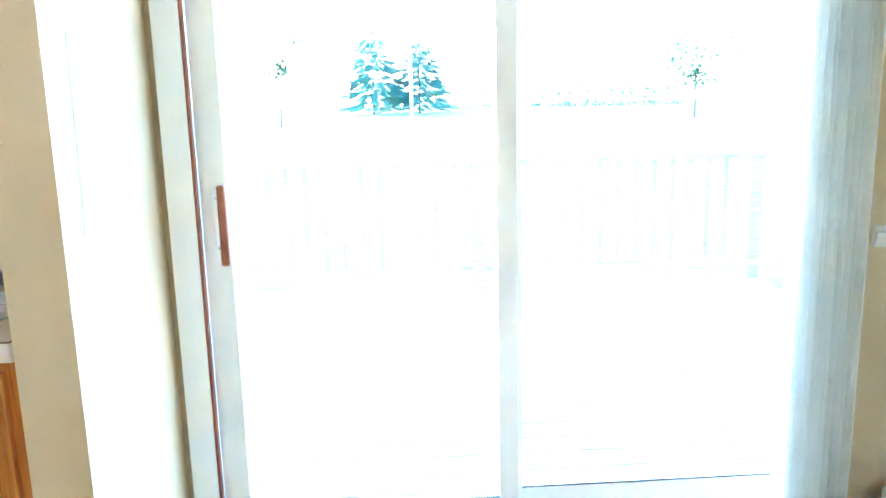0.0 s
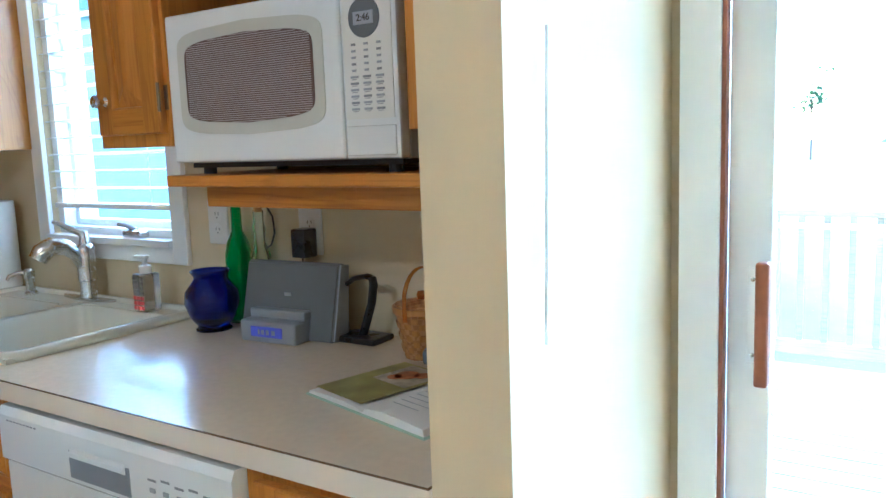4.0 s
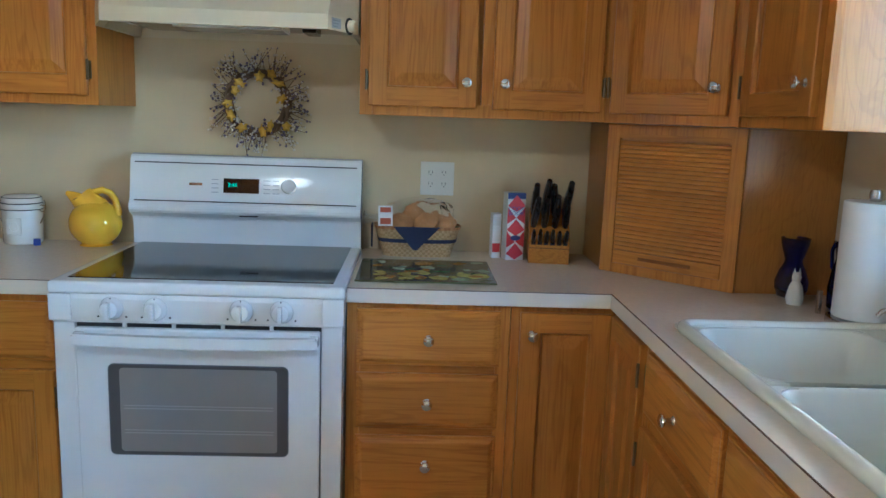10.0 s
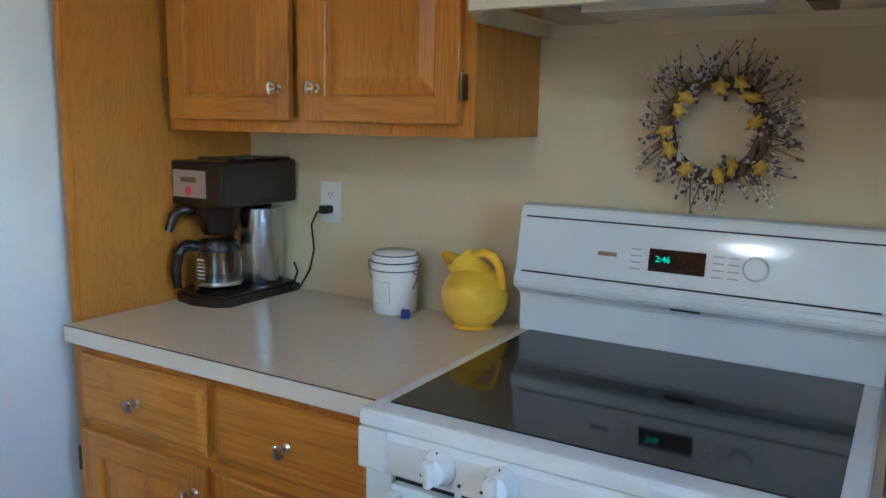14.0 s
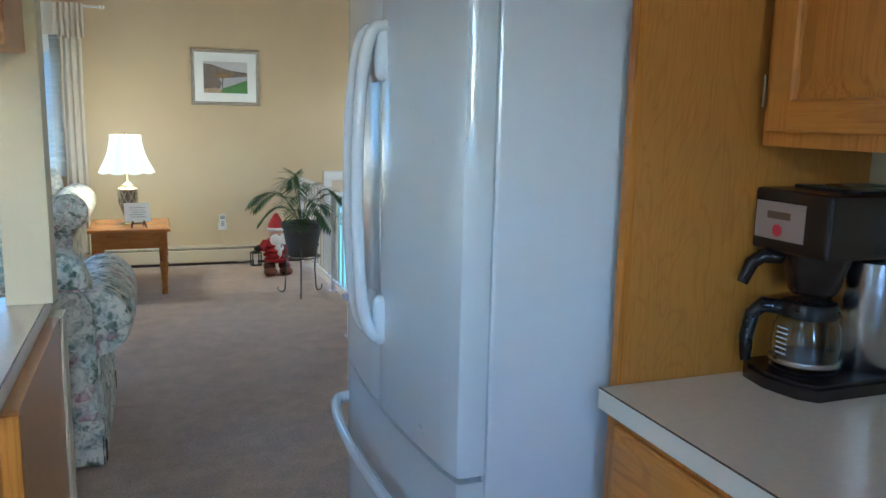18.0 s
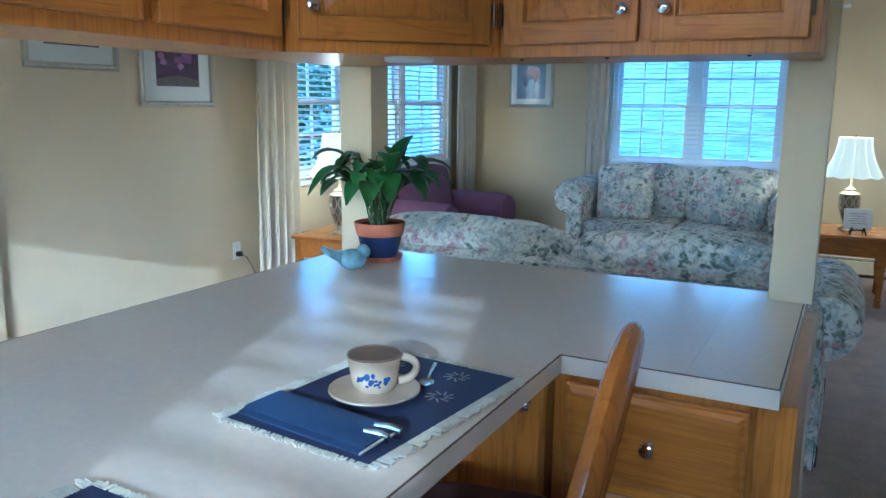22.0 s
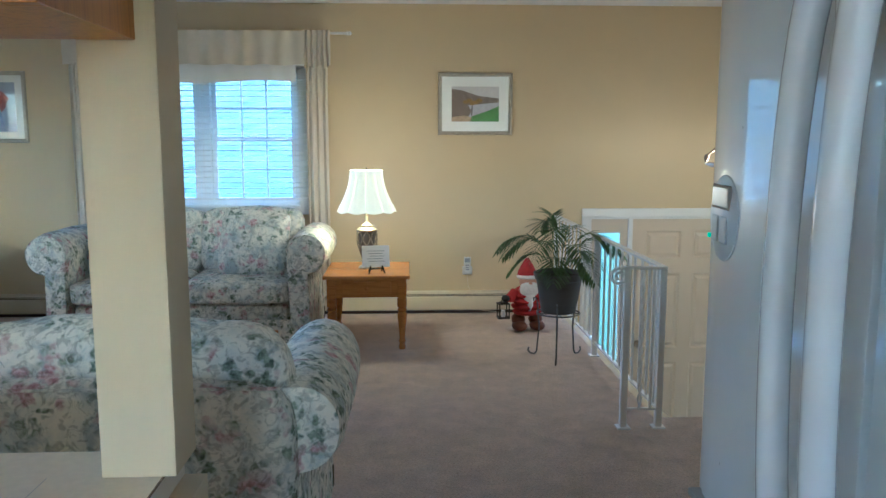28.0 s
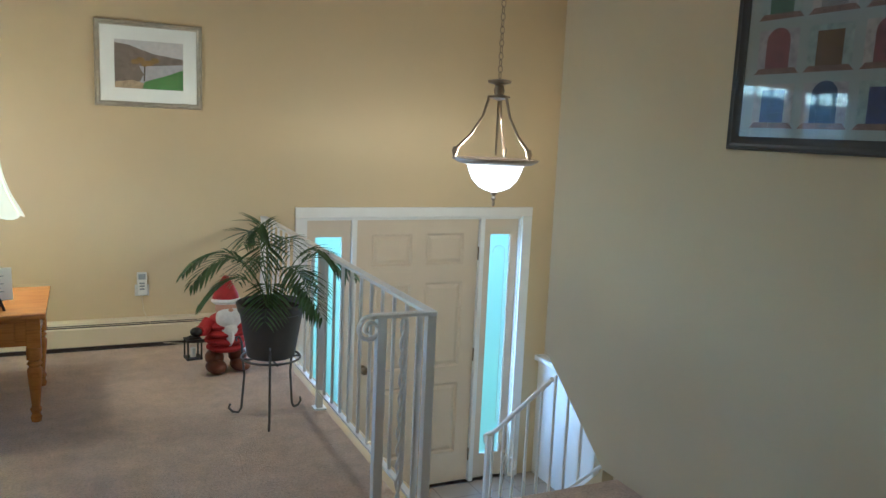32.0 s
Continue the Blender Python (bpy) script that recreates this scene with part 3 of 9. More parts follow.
def cabinet(name, m, w, d, h, fronts, label, toe=0.0, group="", skin=None, body_top=None):
    """A box with a face frame; fronts: (kind, x0, x1, z0, z1, knob, hinge)."""
    c = thing(name, m, label, "cabinet", group)
    bm = bmesh.new()
    box(bm, 0, w, 0.02, d, toe, body_top or h, 0.001)
    part("body", bm, skin or OAK_V, c)
    ff = bmesh.new()
    s = 0.038
    box(ff, 0, s, 0, 0.0205, toe, h, 0.0015)
    box(ff, w - s, w, 0, 0.0205, toe, h, 0.0015)
    box(ff, s, w - s, 0.0006, 0.0205, toe, toe + 0.04, 0.001)
    box(ff, s, w - s, 0.0006, 0.0205, h - 0.04, h, 0.001)
    part("face_frame", ff, OAK_V, c)
    for z in sorted({f[3] for f in fronts if f[3] > toe + 0.08}):
        part("rail", B(s, w - s, 0.0009, 0.0205, z - 0.036, z + 0.012, 0.001), OAK_H, c)
    for x in sorted({f[1] for f in fronts if f[1] > 0.1}):
        part("stile", B(x - 0.034, x + 0.012, 0.0013, 0.0205, toe + 0.04, h - 0.04, 0.001), OAK_V, c)
    if toe:
        part("toe_kick", B(0.0, w, 0.075, d, 0.0, toe - 0.001), TOEKICK_SLOT_SHADE, c)
    for f in fronts:
        front(c, *f)
    return c

# ---- the building
CH = 2.51          # ceiling height
CT = 0.914         # counter height
SY = -9.36         # south wall
EX = 5.20          # east wall
LZ = -1.28         # entry landing


def wall_x(name, x0, x1, ya, yb, holes, material, z0=0.0, z1=CH, label=""):
    """A wall between x0 and x1 that runs along y; holes (y0, y1, z0, z1)."""
    bm = bmesh.new()
    cuts = sorted({ya, yb, *[q for h in holes for q in h[:2]]})
    for a, b in zip(cuts, cuts[1:]):
        hs = sorted([h for h in holes if h[0] <= a + 1e-6 and h[1] >= b - 1e-6], key=lambda h: h[2])
        z = z0
        for h in hs:
            if h[2] > z:
                box(bm, x0, x1, a, b, z, h[2])
            z = h[3]
        if z < z1:
            box(bm, x0, x1, a, b, z, z1)
    bmesh.ops.remove_doubles(bm, verts=bm.verts, dist=1e-5)
    return structure(name, bm, material, label)


def wall_y(name, y0, y1, xa, xb, holes, material, z0=0.0, z1=CH, label=""):
    bm = bmesh.new()
    cuts = sorted({xa, xb, *[q for h in holes for q in h[:2]]})
    for a, b in zip(cuts, cuts[1:]):
        hs = sorted([h for h in holes if h[0] <= a + 1e-6 and h[1] >= b - 1e-6], key=lambda h: h[2])
        z = z0
        for h in hs:
            if h[2] > z:
                box(bm, a, b, y0, y1, z, h[2])
            z = h[3]
        if z < z1:
            box(bm, a, b, y0, y1, z, z1)
    bmesh.ops.remove_doubles(bm, verts=bm.verts, dist=1e-5)
    return structure(name, bm, material, label)


SINK_WIN = (1.095, 1.695, 1.10, 2.06)
SLIDER = (3.12, 5.02, 0.02, 2.06)
EAST_WIN = (-8.72, -6.22, 0.90, 1.98)
SOUTH_WIN = (2.20, 3.72, 0.90, 1.98)
ENTRY = (-1.93, -0.15, LZ, 0.80)

wall_x("wall_west", -0.14, 0.0, -4.07, 0.16, [], WALL, label="beige painted kitchen wall behind the stove")
wall_y("wall_north", 0.0, 0.16, 0.0, EX + 0.16, [SINK_WIN, SLIDER], WALL, label="beige painted wall with sink window and sliding door")
wall_x("wall_stub", 2.968, 3.086, -0.631, -0.0, [], WALL, label="short beige wall at the end of the counter")
wall_x("wall_east_dining", EX - 0.02, EX + 0.16, -4.06, 0.0, [], WALL, label="beige dining room wall lit by sun")
wall_x("wall_east", EX, EX + 0.16, SY, -4.06, [EAST_WIN], WALL, label="beige living room wall with a wide window")
wall_y("wall_south", SY - 0.16, SY, -2.30, EX + 0.16, [SOUTH_WIN, ENTRY], WALL_LIV, z0=LZ - 0.2, label="beige living room wall above the entry")
wall_y("wall_kitchen_return", -4.26, -4.07, -0.99, 0.80, [], WALL, label="beige partition beside the refrigerator")
# wall beside the stairs, its foot follows the flight
bm = prism(bmesh.new(), [(-4.26, 0.0), (-6.86, 0.0), (-7.38, 0.40), (-7.38, CH), (-4.26, CH)], "x", -0.99, -0.87)
structure("wall_stairs", bm, WALL, "grey-beige wall beside the stairs")
wall_x("wall_entry_west", -2.30, -2.15, SY, -6.0, [], WALL_LIV, z0=LZ - 1.3, label="beige wall of the entry")
wall_y("wall_stairs_north", -6.20, -6.05, -2.15, -0.99, [], WALL, z0=LZ - 1.3, label="beige wall over the lower stairs")
wall_x("wall_under_rail", -0.02, 0.06, -9.36, -6.76, [], WALL_LIV, z0=LZ - 0.1, z1=-0.002, label="beige wall under the railing")

structure("floor_kitchen", B(-0.14, 5.36, -4.15, 0.16, -0.15, -0.004), VINYL, "kitchen floor")
structure("floor_living", box(box(bmesh.new(), 0.06, 5.36, SY, -4.15, -0.15, 0.0), -0.99, 0.06, -6.76, -4.15, -0.15, 0.0), CARPET, "beige plush carpet with footprints")
structure("ceiling", B(-2.3, 5.36, SY - 0.16, 0.16, CH, CH + 0.15), CEIL, "white ceiling")

# half wall and posts of the peninsula
bm = bmesh.new()
box(bm, 1.665, 3.20, -4.155, -4.062, 0.0, CT - 0.042)
structure("wall_half", bm, WALL, "low wall behind the peninsula")
for name, x0, x1 in (("post_west", 1.682, 1.792), ("post_corner", 3.072, 3.198)):
    structure(name, B(x0, x1, -4.158, -4.048, CT, CH, 0.002), WALL, "beige painted post on the counter")

# carpet roll over the top step, upper flight, landing, lower flight
n = 7
rise, run = -LZ / n, 0.20
flight = tagged(new("stairs"), "carpeted flight down to the entry", kind="structure")
for i in range(1, n):
    part("step", B(-0.85, -0.02, -6.76 - run * (i + 0.3), -6.76 - run * (i - 1), LZ - 0.1, -rise * i, 0.012), CARPET, flight)
structure("floor_entry", B(-2.3, 0.06, SY - 0.16, -6.76 - run * (n - 1), LZ - 0.15, LZ), VINYL, "entry landing floor")
flight = tagged(new("stairs_lower"), "carpeted flight down to the lower level", kind="structure")
for i in range(6):
    part("step", B(-2.15, -0.93, -8.05 + run * i, -8.05 + run * (i + 1.3), LZ - 1.35, LZ - rise * (i + 1), 0.012), CARPET, flight)
bm = prism(bmesh.new(), [(-6.86, -0.002), (-6.86, LZ - 1.3), (-7.95, LZ - 1.3), (-7.95, LZ), (-7.38, -0.52)], "x", -0.93, -0.87)
structure("wall_between_stairs", bm, WALL, "beige wall between the two flights")
structure("trim_ledge", box(box(bmesh.new(), -2.15, -2.06, SY + 0.0, -8.55, -0.34, -0.30, 0.006), -2.15, -2.10, SY, -8.55, LZ, -0.34), TRIM, "white ledge cap in the entry")

# casing round the sink window
def casing(x0, x1, z0, z1, y, w=0.06):
    bm = bmesh.new()
    box(bm, x0 - w, x0, y - 0.018, y, z0 - w, z1 + w, 0.004)
    box(bm, x1, x1 + w, y - 0.018, y, z0 - w, z1 + w, 0.004)
    box(bm, x0, x1, y - 0.0175, y, z1, z1 + w, 0.004)
    box(bm, x0, x1, y - 0.0175, y, z0 - w, z0, 0.004)
    box(bm, x0, x1, y - 0.03, y + 0.10, z0 - 0.012, z0 + 0.008, 0.003)
    return bm


structure("trim_sink_window", casing(*SINK_WIN, 0.0), TRIM, "white painted casing of the sink window")
bm = bmesh.new()
e0, e1, ez0, ez1 = EAST_WIN
w = 0.07
for a, b, c, d in ((e0 - w, e0, ez0 - w, ez1 + w), (e1, e1 + w, ez0 - w, ez1 + w), (e0, e1, ez1, ez1 + w), (e0, e1, ez0 - w, ez0)):
    box(bm, EX - 0.018, EX, a, b, c, d, 0.004)
box(bm, EX - 0.05, EX + 0.1, e0, e1, ez0 - 0.014, ez0 + 0.006, 0.004)
structure("trim_east_window", bm, TRIM, "white painted casing of the east window")
bm = bmesh.new()
s0, s1, sz0, sz1 = SOUTH_WIN
for a, b, c, d in ((s0 - w, s0, sz0 - w, sz1 + w), (s1, s1 + w, sz0 - w, sz1 + w), (s0, s1, sz1, sz1 + w), (s0, s1, sz0 - w, sz0)):
    box(bm, a, b, SY, SY + 0.018, c, d, 0.004)
box(bm, s0, s1, SY - 0.1, SY + 0.05, sz0 - 0.014, sz0 + 0.006, 0.004)
structure("trim_south_window", bm, TRIM, "white painted casing of the south window")
# door casing in the entry
bm = bmesh.new()
d0, d1, _, dz = ENTRY
box(bm, d0 - 0.02, d0 + 0.06, SY, SY + 0.022, LZ, dz, 0.005)
box(bm, d1 - 0.06, d1 + 0.02, SY, SY + 0.022, LZ, dz, 0.005)
box(bm, d0 - 0.02, d1 + 0.02, SY, SY + 0.024, dz, dz + 0.07, 0.005)
structure("trim_entry", bm, TRIM, "white painted casing round the front door")

# baseboard heaters
def heater(name, m, length, label):
    c = thing(name, m, label, "heater")
    part("back_panel", B(0, length, 0.0, 0.012, 0.0, 0.185, 0.002), IVORY, c)
    bm = prism(bmesh.new(), [(-0.055, 0.028), (-0.062, 0.034), (-0.062, 0.138), (-0.050, 0.146), (-0.050, 0.138), (-0.056, 0.132), (-0.056, 0.036), (-0.050, 0.030)], "x", 0.004, length - 0.004)
    part("front_cover", bm, IVORY, c)
    bm = prism(bmesh.new(), [(0.0, 0.185), (-0.045, 0.178), (-0.052, 0.163), (-0.047, 0.163), (-0.042, 0.173), (0.0, 0.180)], "x", 0.0, length)
    part("top_hood", bm, IVORY, c)
    part("fin_pipe", B(0.01, length - 0.01, -0.045, -0.004, 0.05, 0.115), TOEKICK_SLOT_SHADE, c, "dark finned pipe")
    # solid dark boxes paint the shade of the open slots
    damper = part("damper", B(0.03, length - 0.03, -0.050, -0.004, 0.145, 0.166), TOEKICK_SLOT_SHADE, c, "open damper slot, its shade put in as a dark box")
    part("damper_edge", B(0.03, length - 0.03, -0.0545, -0.0505, 0.1535, 0.1575), IVORY, damper)
    part("lower_slot", B(0.03, length - 0.03, -0.052, -0.004, 0.003, 0.029), TOEKICK_SLOT_SHADE, c, "slot above the carpet, its shade put in as a dark box")
    for x in (0, length - 0.03):
        part("end_cap", B(x, x + 0.03, -0.064, 0.0, 0.012, 0.188, 0.004), IVORY, c)
    return c


heater("baseboard_heater", at(0.06, SY + 0.0, 0.0, "N") @ pose(-5.10, -0.001, 0), 5.10, "long ivory metal baseboard heater on the south wall")
heater("baseboard_heater", at(EX, -4.20, 0, "W") @ pose(0.0, 0.0, 0), 5.0, "long ivory metal baseboard heater under the east window")
heater("baseboard_heater", at(EX - 0.02, -0.06, 0, "W"), 4.02, "ivory metal baseboard heater along the dining wall")
# chair rail in the dining room
structure("trim_chair_rail_east", prism(bmesh.new(), [(EX - 0.02 + q, z) for q, z in [(0, 0.900), (-0.012, 0.902), (-0.016, 0.915), (-0.024, 0.925), (-0.026, 0.945), (-0.016, 0.953), (-0.012, 0.962), (0, 0.964)]], "y", -4.06, -0.03), TRIM, "white moulded chair rail")
structure("trim_chair_rail_north", prism(bmesh.new(), [(q, z) for q, z in [(0, 0.900), (-0.012, 0.902), (-0.016, 0.915), (-0.024, 0.925), (-0.026, 0.945), (-0.016, 0.953), (-0.012, 0.962), (0, 0.964)]], "x", 5.06, EX - 0.02), TRIM, "white moulded chair rail")

# ---- kitchen cabinets on the west wall
UB, UH = 1.377, 0.92
cabinet("wall_cabinet", at(0.315, -3.045, UB, "E"), 0.915, 0.313, UH, [
    ("door", 0.025, 0.430, 0.028, UH - 0.02, "rb", "l"), ("door", 0.482, 0.888, 0.028, UH - 0.02, "lb", "r")],
    "honey oak wall cabinet with two raised-panel doors above the coffee maker", group="kitchen wall cabinets")
cabinet("wall_cabinet", at(0.315, -1.358, UB, "E"), 0.748, 0.313, UH, [
    ("door", 0.026, 0.350, 0.028, UH - 0.02, "rb", "l"), ("door", 0.400, 0.728, 0.028, UH - 0.02, "lb", "r")],
    "honey oak wall cabinet with two raised-panel doors beside the hood", group="kitchen wall cabinets")
cabinet("wall_cabinet", at(0.315, -2.120, 1.80, "E"), 0.760, 0.313, UB + UH - 1.80, [
    ("door", 0.022, 0.370, 0.02, 0.47, "rb", "l"), ("door", 0.390, 0.738, 0.02, 0.47, "lb", "r")],
    "short honey oak cabinet over the range hood", group="kitchen wall cabinets")


def corner_cabinet(name, m, a, d, h, fronts, label, group="", stile=0.03, skin=None):
    """A five-sided corner box; a: its length on each wall, d: its depth at the ends. Local origin at the room corner, walls along -x and +y... front faces local -y."""
    c = thing(name, m, label, "cabinet", group)
    s = math.sqrt(0.5)
    bm = bmesh.new()
    # outline in a frame turned so that the front is parallel to x
    pts = [(0, 0), (a, 0), (a, -d), (d, -a), (0, -a)]
    r = [((x + y) * s, (y - x) * s) for x, y in pts]
    prism(bm, r, "z", 0, h)
    part("body", bm, skin or OAK_V, c)
    y = r[2][1]
    x0, x1 = r[3][0], r[2][0]
    ff = bmesh.new()
    box(ff, x0, x0 + stile, y - 0.012, y + 0.001, 0, h)
    box(ff, x1 - stile, x1, y - 0.012, y + 0.001, 0, h)
    box(ff, x0 + stile, x1 - stile, y - 0.0115, y + 0.001, 0, 0.03)
    box(ff, x0 + stile, x1 - stile, y - 0.0115, y + 0.001, h - 0.03, h)
    part("face_frame", ff, OAK_V, c)
    for kind, u0, u1, z0, z1, knob, hinge in fronts:
        front(c, kind, x0 + u0, x1 - u1, z0, z1, knob, hinge, y - 0.0125)
    return c, x0, x1, y


corner_cabinet("corner_wall_cabinet", pose(0.002, -0.002, UB, 0, 0, 45), 0.607, 0.313, UH, [
    ("door", 0.028, 0.028, 0.028, UH - 0.02, "rb", "l")], "honey oak diagonal corner wall cabinet", group="kitchen wall cabinets")
cabinet("wall_cabinet", at(0.611, -0.315, UB, "S"), 0.432, 0.313, UH, [
    ("door", 0.03, 0.402, 0.028, UH - 0.02, "rb", "l")], "narrow honey oak wall cabinet with grained side by the window", group="kitchen wall cabinets", skin=OAK_PANEL)
cabinet("wall_cabinet", at(1.865, -0.317, 1.366, "S"), 0.247, 0.313, UH, [
    ("door", 0.020, 0.236, 0.028, UH - 0.02, "lb", "r")], "narrow honey oak wall cabinet between window and microwave", group="kitchen wall cabinets")
cabinet("wall_cabinet", at(2.144, -0.315, 1.70, "S"), 0.62, 0.313, UB + UH - 1.70, [
    ("door", 0.02, 0.30, 0.02, 0.57, "rb", "l"), ("door", 0.32, 0.60, 0.02, 0.57, "lb", "r")],
    "short honey oak cabinet over the microwave", group="kitchen wall cabinets")
c = thing("microwave_shelf", at(2.105, -0.335, 1.268), "oak shelf on a rail under the microwave", "shelf")
part("board", B(0.0, 0.86, 0.0, 0.333, 0.012, 0.036, 0.004), OAK_H, c)
part("rail", B(0.06, 0.86, 0.055, 0.078, -0.034, 0.0115, 0.003), OAK_H, c)
part("side_panel", B(0.640, 0.664, 0.0, 0.333, 0.110, 0.431, 0.002), OAK_V, c)

# appliance garage on the counter under the corner cabinet
gh = UB - CT - 0.003
c, x0, x1, y = corner_cabinet("appliance_garage", pose(0.002, -0.002, CT + 0.001, 0, 0, 45), 0.580, 0.272, gh, [], "oak appliance garage with a slatted roll-up door on the counter", "", 0.042, OAK_PANEL)
part("top_rail", B(x0 + 0.042, x1 - 0.042, y - 0.0120, y - 0.001, gh - 0.042, gh - 0.0285), OAK_H, c)
bar = part("lift_bar", B(x0 + 0.044, x1 - 0.044, y - 0.011, y - 0.001, 0.0305, 0.072, 0.002), OAK_H, c)
mid = (x0 + x1) / 2
# raised strip of darkened oak paints the shade in the finger groove
part("finger_groove", B(mid - 0.085, mid + 0.085, y - 0.0125, y - 0.0105, 0.048, 0.058, 0.0008), OAK_DARK, bar, "routed finger groove, its shade put into dark oak")
slat = prism(bmesh.new(), [(0, -0.0002), (-0.0046, 0.0006), (-0.0060, 0.0034), (-0.0063, 0.0064), (-0.0060, 0.0094), (-0.0046, 0.0122), (0, 0.0130)], "x", x0 + 0.044, x1 - 0.044)
first = None
for i in range(26):
    if first is None:
        first = part("slat", slat, OAK_H, c, "", True)
        first.matrix_local = pose(0, y - 0.002, 0.0735)
    else:
        again(first, c, pose(0, y - 0.002, 0.0735 + 0.0130 * i))

# ---- base cabinets
def base(m, w, d, fronts, label, body_top=None):
    return cabinet("base_cabinet", m, w, d, CT - 0.042, fronts, label, 0.10, "kitchen base cabinets", None, body_top)


base(at(0.615, -3.055, 0, "E"), 0.93, 0.612, [
    ("drawer", 0.03, 0.455, 0.685, 0.850, "cc"), ("drawer", 0.485, 0.90, 0.685, 0.850, "cc"),
    ("door", 0.03, 0.455, 0.135, 0.660, "rt", "l"), ("door", 0.485, 0.90, 0.135, 0.660, "lt", "r")],
    "honey oak base cabinet with two drawers over two doors")
base(at(0.615, -1.362, 0, "E"), 0.452, 0.612, [
    ("drawer", 0.028, 0.424, 0.694, 0.854, "cc"), ("drawer", 0.028, 0.424, 0.511, 0.671, "cc"), ("drawer", 0.028, 0.424, 0.145, 0.488, "cu")],
    "honey oak base cabinet with three drawers beside the stove")
base(at(0.615, -0.909, 0, "E"), 0.294, 0.60, [("door", 0.026, 0.278, 0.16, 0.854, "lt", "r")], "narrow honey oak corner cabinet door")
base(at(0.616, -0.615, 0, "S"), 0.315, 0.60, [("door", 0.022, 0.300, 0.16, 0.854, None, "r")], "honey oak corner cabinet door beside the sink")
base(at(0.932, -0.615, 0, "S"), 0.985, 0.60, [
    ("drawer", 0.022, 0.478, 0.694, 0.846, "cc"), ("drawer", 0.502, 0.965, 0.694, 0.846, "cc"),
    ("door", 0.022, 0.478, 0.135, 0.665, "rt", "l"), ("door", 0.502, 0.965, 0.135, 0.665, "lt", "r")],
    "honey oak sink base cabinet with two false drawers over two doors", 0.69)
base(at(2.605, -0.615, 0, "S"), 0.36, 0.60, [
    ("door", 0.03, 0.335, 0.135, 0.850, "rt", "l")],
    "honey oak base cabinet with one tall door beside the dishwasher")

# worktops: laminate slabs with a light square edge
def edge_band(parent, a, b):
    """A light strip and the dark joint line above it along one open edge."""
    (xa, ya), (xb, yb) = a, b
    x0, x1, y0, y1 = min(xa, xb), max(xa, xb), min(ya, yb), max(ya, yb)
    e = 0.0012
    part("edge_strip", B(x0 - e, x1 + e, y0 - e, y1 + e, CT - 0.0405, CT - 0.0018), EDGE, parent, "pale laminate edge strip")
    part("joint_line", B(x0 - e - 0.0002, x1 + e + 0.0002, y0 - e - 0.0002, y1 + e + 0.0002, CT - 0.0018, CT + 0.0003), RIM, parent, "thin brown joint line")


def worktop(name, pts, label, cut=None, bands=()):
    bm = prism(bmesh.new(), pts, "z", CT - 0.040, CT)
    ob = part(name, bm, COUNTER, None)
    tagged(ob, label, "countertop")
    if cut:
        carve(ob, box(bmesh.new(), *cut, CT - 0.1, CT + 0.1))
    for i in bands:
        edge_band(ob, pts[i], pts[(i + 1) % len(pts)])
    return ob


worktop("countertop", [(0.002, -0.002), (2.966, -0.002), (2.966, -0.637), (0.637, -0.637), (0.637, -1.362), (0.002, -1.362)], "beige laminate L-shaped countertop", (0.985, 1.815, -0.552, -0.075), (1, 2, 3))
worktop("countertop", [(0.002, -2.128), (0.637, -2.128), (0.637, -3.062), (0.002, -3.062)], "beige laminate countertop beside the stove", None, (1,))
worktop("bar_counter", [(1.702, -4.152), (3.212, -4.152), (3.212, -1.98), (2.128, -1.98), (2.128, -3.311), (1.702, -3.311)], "large beige laminate peninsula top with a seam", None, (1, 2, 3, 4, 5))
part("seam", B(1.8732, 1.8748, -4.05, -3.312, CT, CT + 0.0005), plain("seam_filler", (0.42, 0.37, 0.30), 0.5), bpy.data.objects["bar_counter"])
c = thing("fridge_panel", pose(0, 0, 0), "tall oak veneer panel beside the refrigerator", "panel")
part("veneer_sheet", B(0.003, 0.5815, -3.085, -3.066, 0.0, CH - 0.002), OAK_PANEL, c)
part("edge_stile", B(0.582, 0.600, -3.087, -3.064, 0.0, CH - 0.002, 0.002), OAK_V, c)

# peninsula base cabinets
base(at(2.150, -3.345, 0, "N"), 0.448, 0.70, [
    ("drawer", 0.028, 0.397, 0.640, 0.846, "cc"), ("drawer", 0.028, 0.397, 0.43, 0.615, "cc"), ("drawer", 0.028, 0.397, 0.15, 0.405, "cc")],
    "honey oak drawer cabinet at the end of the peninsula")
base(at(2.60, -2.0, 0, "W"), 1.32, 0.58, [
    ("door", 0.03, 0.42, 0.135, 0.846, "rt", "l"), ("door", 0.46, 0.86, 0.135, 0.846, "rt", "l"), ("door", 0.90, 1.29, 0.135, 0.846, "rt", "l")],
    "honey oak cabinet under the breakfast bar")
base(at(2.60, -3.345, 0, "N"), 0.432, 0.70, [("door", 0.02, 0.15, 0.135, 0.846, "rt", None), ("door", 0.17, 0.425, 0.135, 0.846, "rt", None)], "honey oak corner cabinet under the peninsula")
c = thing("oak_end_board", pose(0, 0, 0), "oak veneer end panel of the peninsula", "panel")
part("veneer_sheet", B(1.672, 1.701, -4.061, -3.362, 0.0, CT - 0.041, 0.001), OAK_PANEL, c)
part("corner_stile", B(1.668, 1.702, -3.3615, -3.338, 0.0, CT - 0.041, 0.002), OAK_V, c)

